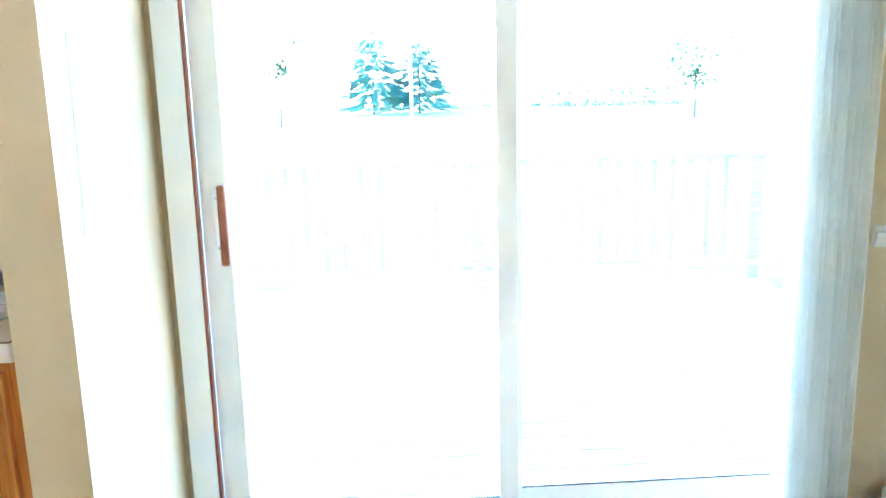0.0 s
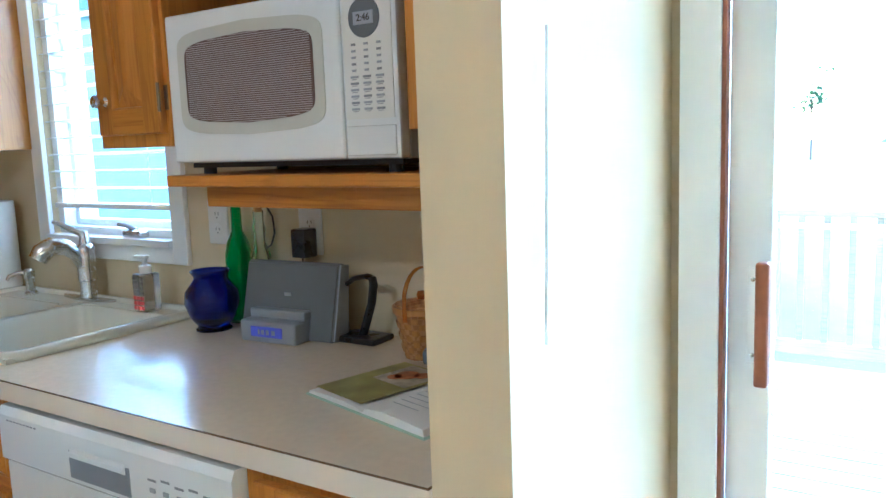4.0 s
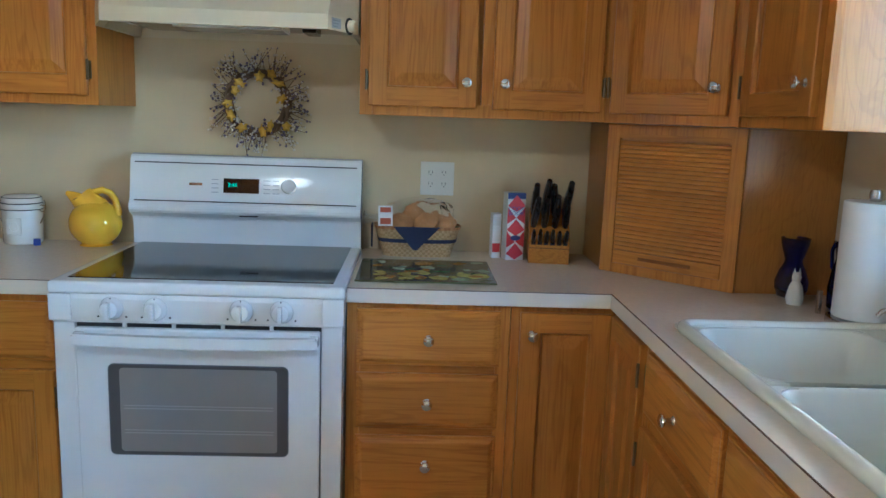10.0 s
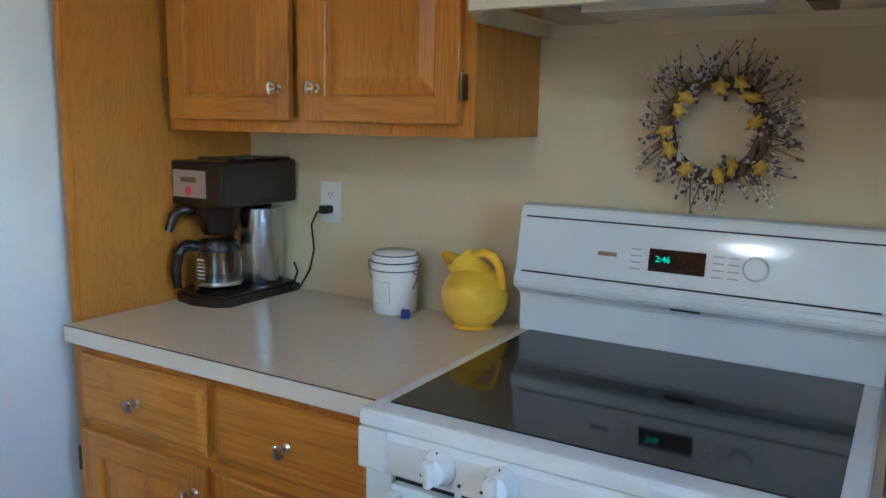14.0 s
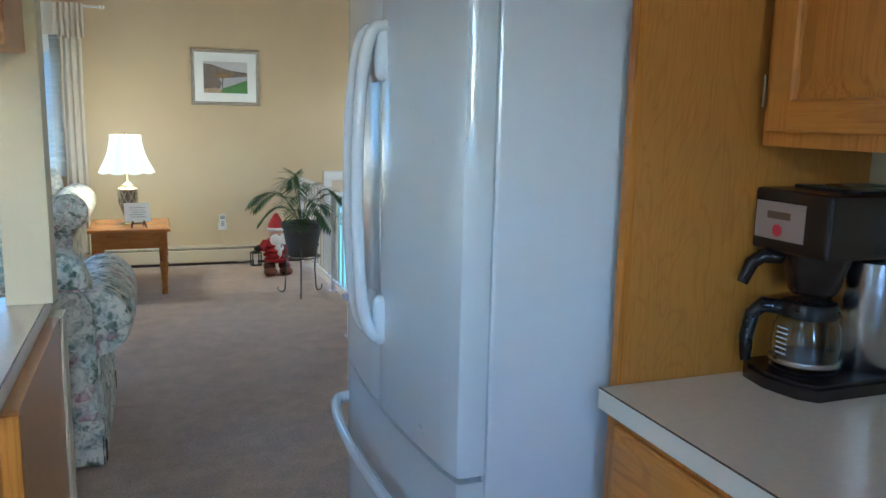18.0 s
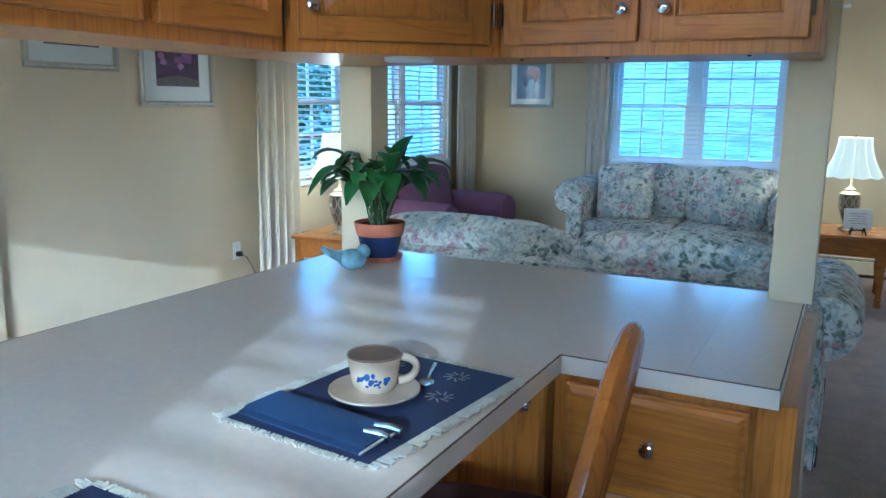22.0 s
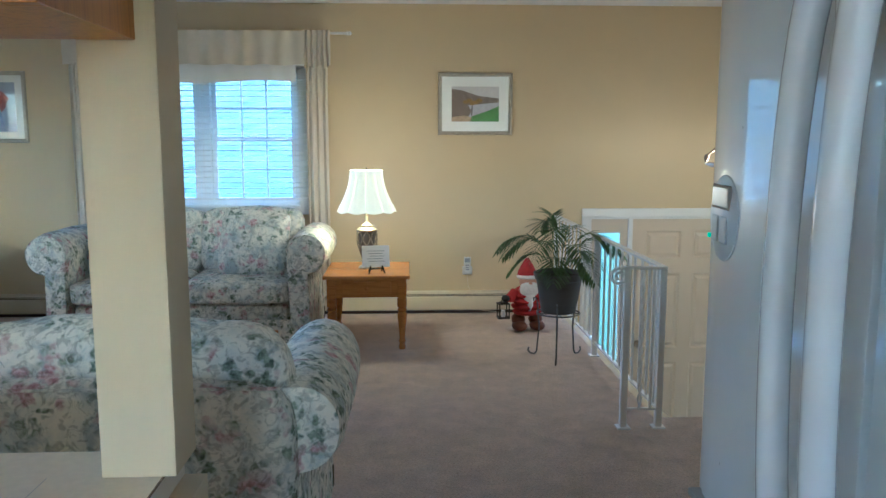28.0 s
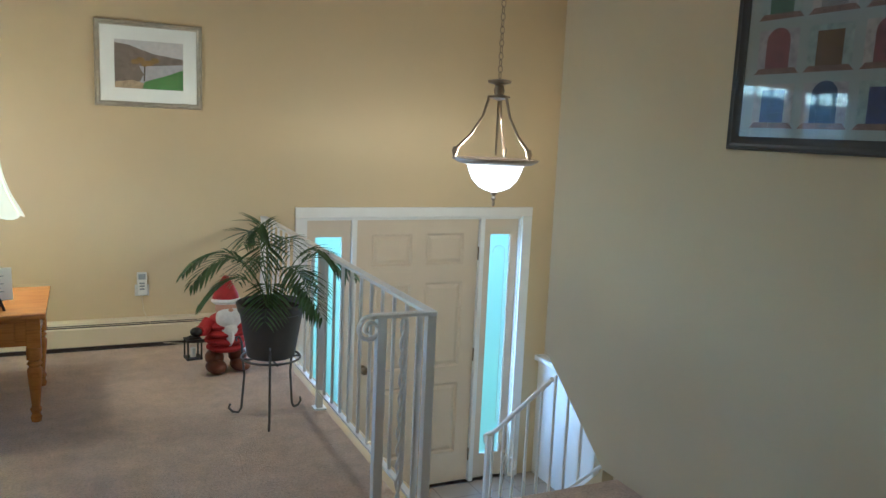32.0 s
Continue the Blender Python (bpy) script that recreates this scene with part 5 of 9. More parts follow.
# ---- sink, faucet
def build_sink():
    c = thing("kitchen_sink", pose(0, 0, 0), "cream double-bowl drop-in sink set in the counter", "sink")
    x0, x1, y0, y1 = 0.968, 1.832, -0.572, -0.046
    bowls = [(1.000, 1.372, -0.545, -0.150), (1.404, 1.802, -0.545, -0.120)]
    bm = bmesh.new()
    z = CT + 0.012
    xs = [x0, bowls[0][0], bowls[0][1], bowls[1][0], bowls[1][1], x1]
    # deck pieces between the bowls
    for a, b, c0, c1 in ((x0, xs[1], y0, y1), (xs[4], x1, y0, y1), (xs[1], xs[4], y0, bowls[0][2]), (xs[1], xs[2], bowls[0][3], y1), (xs[3], xs[4], bowls[1][3], y1), (xs[2], xs[3], bowls[0][2], y1)):
        box(bm, a, b, c0, c1, CT - 0.012, z - (0.010 if (a, b) == (xs[2], xs[3]) else 0.0))
    bmesh.ops.remove_doubles(bm, verts=bm.verts, dist=1e-5)
    deck = part("deck", bm, STONEWARE_C, c)
    turn = []
    for cx, cy, t0 in ((x1 - 0.04, y1 - 0.04, 0), (x0 + 0.04, y1 - 0.04, 90), (x0 + 0.04, y0 + 0.04, 180), (x1 - 0.04, y0 + 0.04, 270)):
        turn += [(cx + 0.032 * math.cos(radians(t)), cy + 0.032 * math.sin(radians(t)), z - 0.003) for t in range(t0, t0 + 91, 15)]
    rim = T(turn + turn[:1], 0.0150, 10)
    part("rim", rim, STONEWARE_C, c, "", True)
    for a, b, c0, c1 in bowls:
        bm = bmesh.new()
        loops = []
        for inset, zz, rr in ((-0.002, z - 0.001, 0.05), (0.004, z - 0.010, 0.05), (0.016, CT - 0.08, 0.055), (0.030, CT - 0.165, 0.06), (0.060, CT - 0.185, 0.06)):
            loop = []
            for cx, cy, a0 in ((b - inset - rr, c1 - inset - rr, 0), (a + inset + rr, c1 - inset - rr, 90), (a + inset + rr, c0 + inset + rr, 180), (b - inset - rr, c0 + inset + rr, 270)):
                for i in range(7):
                    t = radians(a0 + 15 * i)
                    loop.append(bm.verts.new((cx + rr * math.cos(t), cy + rr * math.sin(t), zz)))
            loops.append(loop)
        for p, q in zip(loops, loops[1:]):
            for i in range(len(p)):
                bm.faces.new((p[i], p[(i + 1) % len(p)], q[(i + 1) % len(q)], q[i]))
        bm.faces.new(loops[-1])
        # collar that closes the corner between the square deck and the round bowl
        bowl = part("bowl", bm, STONEWARE_C, c, "", True)
        for sx, sy, cx, cy in ((1, 1, b, c1), (-1, 1, a, c1), (-1, -1, a, c0), (1, -1, b, c0)):
            r = 0.052
            pts = [(cx, cy)] + [(cx - sx * r + sx * r * math.cos(radians(t)), cy - sy * r + sy * r * math.sin(radians(t))) for t in range(0, 91, 15)]
            part("corner_fill", prism(bmesh.new(), pts, "z", z - 0.012, z - 0.0005), STONEWARE_C, bowl)
        part("drain", L([(0.0, 0.004), (0.03, 0.004), (0.044, 0.002), (0.046, -0.002)], 20, ((a + b) / 2, (c0 + c1) / 2, CT - 0.184)), STEEL, bowl, "steel drain", True)


STONEWARE_C = plain("cream_enamel", (0.77, 0.74, 0.61), 0.24, vary=0.02, coat=0.25)
build_sink()
z = CT + 0.0115
c = thing("faucet", pose(1.362, -0.070, z), "brushed nickel single-lever pull-out faucet", "faucet")
bm = bmesh.new()
prism(bm, [(0.12 * math.cos(a) * (1.06 if abs(math.cos(a)) > 0.5 else 1), 0.026 * math.sin(a)) for a in [2 * math.pi * i / 28 for i in range(28)]], "z", 0.0, 0.008)
part("deck_plate", bm, NICKEL, c, "", True)
part("column", L([(0.026, 0.006), (0.0245, 0.02), (0.0235, 0.05), (0.0235, 0.056), (0.026, 0.058), (0.027, 0.12), (0.028, 0.155), (0.022, 0.165), (0.016, 0.168), (0.0, 0.169)], 24), NICKEL, c, "", True)
part("spout", T([(0, 0, 0.090), (-0.006, -0.024, 0.138), (-0.016, -0.054, 0.166), (-0.030, -0.084, 0.170), (-0.042, -0.108, 0.154), (-0.048, -0.120, 0.134)], [0.020, 0.021, 0.023, 0.027, 0.030, 0.026], 16), NICKEL, c, "", True)
part("lever", T([(0, 0, 0.165), (0.0, 0.0, 0.196), (-0.03, -0.012, 0.208), (-0.062, -0.030, 0.226), (-0.086, -0.042, 0.234)], [0.018, 0.014, 0.009, 0.008, 0.005], 12), NICKEL, c, "", True)
c = thing("soap_dispenser", pose(1.098, -0.100, z), "small brushed nickel soap pump beside the faucet", "dispenser")
part("body", L([(0.020, 0.0), (0.020, 0.006), (0.014, 0.012), (0.013, 0.045), (0.016, 0.05), (0.016, 0.075), (0.010, 0.082), (0.0, 0.083)], 18), NICKEL, c, "", True)
part("nozzle", T([(0, 0, 0.068), (-0.02, -0.025, 0.070), (-0.034, -0.045, 0.062), (-0.038, -0.052, 0.05)], [0.008, 0.007, 0.006, 0.005], 10), NICKEL, c, "", True)

# ---- windows, blinds, curtains, sliding door
def sash(parent, name, x0, x1, z0, z1, y, cols, rows, s=0.036):
    bar = 0.013
    bm = bmesh.new()
    for a in ((x0, x0 + s, z0, z1), (x1 - s, x1, z0, z1), (x0 + s, x1 - s, z0, z0 + s), (x0 + s, x1 - s, z1 - s, z1)):
        box(bm, a[0], a[1], y, y + 0.03, a[2], a[3], 0.002)
    ob = part(name, bm, ALUM, parent)
    gx0, gx1, gz0, gz1 = x0 + s, x1 - s, z0 + s, z1 - s
    for i in range(1, cols):
        x = gx0 + (gx1 - gx0) * i / cols
        part("muntin", B(x - bar / 2, x + bar / 2, y + 0.006, y + 0.026, gz0, gz1), ALUM, ob)
    for i in range(1, rows):
        z = gz0 + (gz1 - gz0) * i / rows
        part("muntin", B(gx0, gx1, y + 0.0065, y + 0.0255, z - bar / 2, z + bar / 2), ALUM, ob)
    g = part("pane", B(gx0 - 0.004, gx1 + 0.004, y + 0.014, y + 0.018, gz0 - 0.004, gz1 + 0.004), GLASS, ob)
    g.visible_shadow = False
    return ob


def double_hung(parent, x0, x1, z0, z1, cols=3, rows=2):
    zm = (z0 + z1) / 2
    sash(parent, "upper_sash", x0, x1, zm - 0.018, z1, 0.075, cols, rows)
    low = sash(parent, "lower_sash", x0, x1, z0, zm + 0.018, 0.043, cols, rows)
    part("sash_lock", B((x0 + x1) / 2 - 0.03, (x0 + x1) / 2 + 0.03, 0.030, 0.046, zm + 0.012, zm + 0.026, 0.004), ALUM, low)


def window(name, m, w, z0, z1, units, label, cols=3, rows=2, casement=False):
    c = thing(name, m, label, "window")
    tagged(c, kind="structure")
    f, mul = 0.03, 0.11
    bm = bmesh.new()
    box(bm, 0, f, 0.02, 0.14, z0, z1)
    box(bm, w - f, w, 0.02, 0.14, z0, z1)
    box(bm, f, w - f, 0.021, 0.14, z0, z0 + f)
    box(bm, f, w - f, 0.021, 0.14, z1 - f, z1)
    part("window_frame", bm, ALUM, c)
    span = (w - 2 * f - mul * (units - 1)) / units
    for i in range(units):
        a = f + i * (span + mul)
        if casement:
            sash(c, "casement_sash", a, a + span, z0 + f, z1 - f, 0.06, cols, rows, 0.022)
        else:
            double_hung(c, a, a + span, z0 + f, z1 - f, cols, rows)
        if i:
            part("mullion", B(a - mul, a, 0.02, 0.14, z0 + f, z1 - f, 0.003), ALUM, c)
    return c


def blind(m, w, z0, z1, tilt, label, slack=0.0, deep=0.050, step=0.043):
    c = thing("window_blind", m, label, "blind")
    part("head_rail", B(0, w, -0.058, -0.004, z1 - 0.045, z1, 0.003), TRIM, c)
    n = int((z1 - z0 - 0.07) / step)
    prof = [(-deep / 2 + deep * i / 6, 0.004 * (1 - (i / 3 - 1) ** 2)) for i in range(7)]
    bm = bmesh.new()
    prism(bm, prof + [(u, v - 0.0028) for u, v in reversed(prof)], "x", 0.004, w - 0.004)
    one = part("slat", bm, SLAT, c)
    for i in range(n):
        mm = pose(0, -0.031, z1 - 0.065 - i * step, tilt)
        if i == 0:
            one.matrix_local = mm
        else:
            again(one, c, mm)
    zb = z1 - 0.065 - n * step
    part("bottom_rail", B(0.004, w - 0.004, -0.052, -0.010, zb - 0.010, zb + 0.006, 0.003), TRIM, c)
    for x in (0.10, w / 2, w - 0.10) if w > 0.9 else (0.08, w - 0.08):
        part("ladder_cord", T([(x, -0.056, zb), (x, -0.056, z1 - 0.05)], 0.0012, 4), TRIM, c)
    part("pull_cord", T([(w - 0.05, -0.062, z1 - 0.05), (w - 0.05, -0.064, zb + 0.16 + slack)], 0.0014, 5), TRIM, c)
    part("cord_tassel", L([(0.003, 0.03), (0.0075, 0.0), (0.0, 0.0)], 10, (w - 0.05, -0.064, zb + 0.13 + slack)), TRIM, c)
    return c


def pleated(bm, u0, u1, z0, z1, y, pleats, depth, flare=0.0, hem=0.0, seed=0.0, rows=14, thick=0.003, wave=0.0):
    """A gathered cloth hanging in the x-z plane."""
    cols = pleats * 8
    for side in (0, 1):
        grid = []
        for j in range(rows + 1):
            s = j / rows
            z = z1 + (z0 - z1) * s
            row = []
            for i in range(cols + 1):
                u = i / cols
                a = 2 * math.pi * pleats * u + 0.8 * noise.noise(Vector((u * 6, s * 1.5, seed)))
                d = depth * (0.7 + 0.5 * noise.noise(Vector((u * 9 + seed, s, 3)))) * (0.65 + 0.35 * s)
                x = u0 + (u1 - u0) * u + flare * s * (u - 0.5) + 0.006 * noise.noise(Vector((u * 5, s * 4, seed + 9)))
                zz = z + (hem * math.sin(a * 0.5 + 1.0) if j == rows else 0) + wave * s * math.sin(3 * math.pi * u)
                row.append(bm.verts.new((x, y + d * math.sin(a) + side * thick, zz)))
            grid.append(row)
        for a, b in zip(grid, grid[1:]):
            for i in range(cols):
                bm.faces.new((a[i], a[i + 1], b[i + 1], b[i]))
    return bm


window("window_sink", pose(SINK_WIN[0], 0.0, 0), SINK_WIN[1] - SINK_WIN[0], SINK_WIN[2], SINK_WIN[3], 1, "white casement window over the sink", 1, 1, True)
blind(pose(1.105, 0.052, 0), 0.578, 1.150, 2.045, -2, "white horizontal blind half open in the sink window", 0.06, 0.050, 0.052)
window("window_south", at(SOUTH_WIN[1], SY, 0, "N"), SOUTH_WIN[1] - SOUTH_WIN[0], SOUTH_WIN[2], SOUTH_WIN[3], 2, "pair of white double-hung windows with grilles behind the loveseat")
blind(at(SOUTH_WIN[1] + 0.06, SY + 0.01, 0, "N"), SOUTH_WIN[1] - SOUTH_WIN[0] + 0.14, 0.92, 2.06, 1, "white horizontal blind, slats open, in the south window")
window("window_east", at(EX, EAST_WIN[1], 0, "W"), EAST_WIN[1] - EAST_WIN[0], EAST_WIN[2], EAST_WIN[3], 3, "row of white double-hung windows on the east wall", 2, 2)
for i in range(3):
    span = (EAST_WIN[1] - EAST_WIN[0]) / 3
    blind(at(EX + 0.062, EAST_WIN[1] - 0.005 - i * span, 0, "W"), span - 0.012, 0.92, 1.965, 14, "white horizontal blind with open slats in the east window")

# curtains
def curtain(name, m, label, *parts):
    c = thing(name, m, label, "curtain")
    for nm, args, kw in parts:
        part(nm, pleated(bmesh.new(), *args, **kw), CURTAIN if nm != "sheer" else TRIM, c, "", True)
    return c


m = pose(0, SY, 0)
curtain("curtain", m, "cream full-length curtain panel beside the south window", ("panel", (1.950, 2.115, 0.16, 2.25, 0.10, 3, 0.030), dict(seed=1.0)))
curtain("curtain", m, "cream full-length curtain panel at the far side of the south window", ("panel", (3.74, 3.95, 0.16, 2.25, 0.10, 3, 0.032), dict(seed=2.0)))
c = curtain("curtain_valance", m, "gathered cream valance over the south window with a sheer under it",
            ("valance", (2.120, 3.975, 2.015, 2.275, 0.150, 13, 0.013), dict(seed=3.0, hem=0.006, rows=10)),
            ("gathered_end", (1.920, 2.125, 2.000, 2.280, 0.152, 5, 0.026), dict(seed=8.0, hem=0.012, rows=10)),
            ("sheer", (2.20, 3.74, 1.89, 2.06, 0.075, 10, 0.006), dict(seed=4.0, rows=4, wave=0.012)))
part("rod", T([(1.80, 0.12, 2.262), (4.08, 0.12, 2.262)], 0.010, 10), TRIM, c)
for x in (1.80, 4.08):
    part("rod_end", L([(0.0, -0.05), (0.018, -0.035), (0.012, -0.018), (0.018, -0.008), (0.010, 0.0)], 12, (x + (0.0 if x < 2 else 0.05), 0.12, 2.262), "x"), TRIM, c, "white curtain rod finial", True)
m = pose(EX, 0, 0, 0, 0, 90)
curtain("curtain", m, "cream full-length curtain panel at the east window", ("panel", (-6.19, -5.80, 0.16, 2.25, 0.13, 5, 0.050), dict(seed=5.0)))
curtain("curtain", m, "cream full-length curtain panel in the corner of the living room", ("panel", (-9.12, -8.74, 0.16, 2.25, 0.12, 4, 0.032), dict(seed=6.0)))
c = thing("curtain_rod", m, "white curtain rod over the east window", "curtain rod")
part("rod", T([(-9.20, 0.125, 2.262), (-5.72, 0.125, 2.262)], 0.010, 10), TRIM, c)
for x in (-9.1, -7.5, -5.85):
    part("bracket", B(x - 0.008, x + 0.008, 0.0, 0.125, 2.245, 2.262), TRIM, c)

# sliding door
def build_slider():
    x0, x1, z0, z1 = SLIDER
    c = tagged(thing("door_sliding", pose(0, 0, 0), "white sliding patio door with grilles, closed", "sliding door"), kind="structure")
    for nm, q in (("side_jamb", (x0 - 0.012, x0 + 0.058, -0.030, 0.135, z0, z1)), ("side_jamb", (x1 - 0.058, x1 + 0.012, -0.030, 0.135, z0, z1)), ("head_jamb", (x0 + 0.058, x1 - 0.058, -0.0295, 0.135, z1 - 0.045, z1)), ("door_sill", (x0 + 0.058, x1 - 0.058, -0.0295, 0.150, z0 - 0.02, z0 + 0.028))):
        part(nm, B(*q, 0.002), ALUM, c)
    part("weather_strip", B(x0 + 0.0585, x0 + 0.066, -0.026, 0.0, z0 + 0.03, z1 - 0.046), DARKWOOD, c, "thin red-brown weather strip")
    part("track", B(x0 + 0.06, x1 - 0.06, -0.012, -0.004, z0 + 0.028, z0 + 0.044), STEEL, c)
    for nm, a, b, y, v in (("sliding_panel", x0 + 0.0665, 4.043, 0.0, (3.503, 3.76)), ("fixed_panel", 3.985, x1 - 0.0585, 0.05, (4.225, 4.462, 4.70))):
        s, zb, zt = 0.074, z0 + 0.045, z1 - 0.047
        ob = part(nm, B(a, a + s, y, y + 0.040, zb, zt, 0.003), ALUM, c)
        part("stile", B(b - (0.058 if nm[0] == "s" else s), b, y, y + 0.040, zb, zt, 0.003), ALUM, ob)
        part("bottom_rail", B(a + s, b - 0.058, y + 0.001, y + 0.039, zb, zb + 0.12, 0.002), ALUM, ob)
        part("top_rail", B(a + s, b - 0.058, y + 0.001, y + 0.039, zt - 0.07, zt, 0.002), ALUM, ob)
        g = part("pane", B(a + s - 0.005, b - 0.055, y + 0.018, y + 0.022, zb + 0.115, zt - 0.065), GLASS, ob)
        g.visible_shadow = False
        part("gasket", B(a + s, b - 0.058, y - 0.001, y + 0.004, zb + 0.120, zb + 0.124), RUBBER_GAP_SHADE, ob)
        for x in v:
            part("muntin", B(x - 0.0045, x + 0.0045, y + 0.0165, y + 0.0235, zb + 0.12, zt - 0.07), GRILLE, ob)
        for z in (0.515, 0.855, 1.192, 1.532, 1.87):
            part("muntin", B(a + s, b - 0.058, y + 0.0167, y + 0.0233, z - 0.0045, z + 0.0045), GRILLE, ob)
        if nm[0] == "s":
            pl = part("handle_plate", B(3.222, 3.252, -0.012, 0.001, 0.948, 1.120, 0.003), ALUM, ob, "white handle plate with two screws")
            for z in (0.965, 1.10):
                part("screw", L([(0.0, -0.0135), (0.004, -0.013), (0.0045, -0.011)], 10, (3.232, 0, z), "y"), STEEL, pl)
            part("grip", B(3.248, 3.270, -0.080, -0.050, 0.928, 1.140, 0.006, 3), DARKWOOD, pl, "reddish wooden door grip")
            for z in (0.955, 1.113):
                part("standoff", B(3.252, 3.266, -0.052, 0.0, z - 0.008, z + 0.008, 0.002), ALUM, pl)


build_slider()
c = thing("vertical_blind", pose(0, 0, 0), "white vertical blind drawn aside at the sliding door", "blind")
part("head_rail", B(3.06, 5.06, -0.095, -0.035, 2.115, 2.160, 0.004), TRIM, c)
prof = [(-0.044 + 0.088 * i / 6, 0.006 * (1 - (i / 3 - 1) ** 2)) for i in range(7)]
vane = part("vane", prism(bmesh.new(), prof + [(u, v - 0.001) for u, v in reversed(prof)], "z", 0.045, 2.113), VANE, c)
vane.matrix_local = pose(4.775, -0.085, 0, 0, 0, 78)
for i in range(1, 17):
    again(vane, c, pose(4.775 + i * 0.0125, -0.085 + 0.004 * math.sin(i * 2.1), 0, 0, 0, 76 + 5 * math.sin(i * 1.7)))
c = thing("blind_wand", pose(3.096, -0.535, 0), "thin white blind wand on the end wall", "wand")
part("rod", T([(0, 0, 1.49), (0.002, -0.02, 1.10)], 0.0022, 6), TRIM, c)

# ---- wall plates
def plate(m, w, h, label, gangs=1, kind="outlet"):
    c = thing("light_switch" if kind == "switch" else "wall_outlet", m, label, "switch" if kind == "switch" else "outlet")
    part("cover_plate", B(-w / 2, w / 2, -0.006, 0, -h / 2, h / 2, 0.003, 2), SWITCHP, c)
    for g in range(gangs):
        x = (g - (gangs - 1) / 2) * 0.046
        if kind == "switch":
            part("toggle", B(x - 0.005, x + 0.005, -0.016, -0.004, -0.002, 0.012, 0.002), SWITCHP, c)
            continue
        for z in (-0.020, 0.020):
            s = part("socket", L([(0.0, -0.0075), (0.015, -0.0075), (0.0155, -0.005)], 16, (x, 0, z), "y"), SWITCHP, c)
            for dx in (-0.006, 0.006):
                part("slot", B(x + dx - 0.001, x + dx + 0.001, -0.0079, -0.0070, z - 0.001, z + 0.007), INK, s)
            part("slot", L([(0.0, -0.0079), (0.002, -0.0079), (0.002, -0.007)], 8, (x, 0, z - 0.007), "y"), INK, s)
    return c


plate(at(0.001, -1.108, 1.166, "E"), 0.116, 0.115, "white double wall outlet above the bread basket", 2)
plate(at(0.001, -2.757, 1.180, "E"), 0.074, 0.116, "white wall outlet with a coffee maker plug")
plate(pose(1.876, -0.001, 1.163), 0.074, 0.116, "white wall outlet beside the sink window")
plate(pose(2.205, -0.001, 1.150), 0.074, 0.116, "white wall outlet with a black adapter")
plate(at(EX - 0.001, -5.693, 0.46, "W"), 0.074, 0.116, "white wall outlet with a dark plug beside the curtain")
plate(at(EX - 0.021, -4.010, 1.155, "W"), 0.074, 0.116, "white light switch on the dining wall", 1, "switch")
c = thing("power_adapter", pose(2.205, -0.009, 1.138), "black plug-in power adapter", "adapter")
part("brick", B(-0.021, 0.023, -0.046, 0.0, -0.048, 0.022, 0.005), BLACK, c)
part("cord", T([(0.0, -0.030, -0.048), (0.004, -0.032, -0.085), (0.015, -0.028, -0.13), (0.035, -0.03, -0.221)], 0.0022, 6), BLACK, c)
c = thing("plug", at(EX - 0.008, -5.693, 0.44, "W"), "dark plug with a cord in the outlet", "plug")
part("body", B(-0.016, 0.016, -0.035, 0.0, -0.016, 0.016, 0.005), BLACK, c)
part("cord", T([(0, -0.03, 0), (0.03, -0.05, -0.02), (0.10, -0.05, -0.12), (0.16, -0.06, -0.30), (0.20, -0.08, -0.435)], 0.003, 6), BLACK, c)

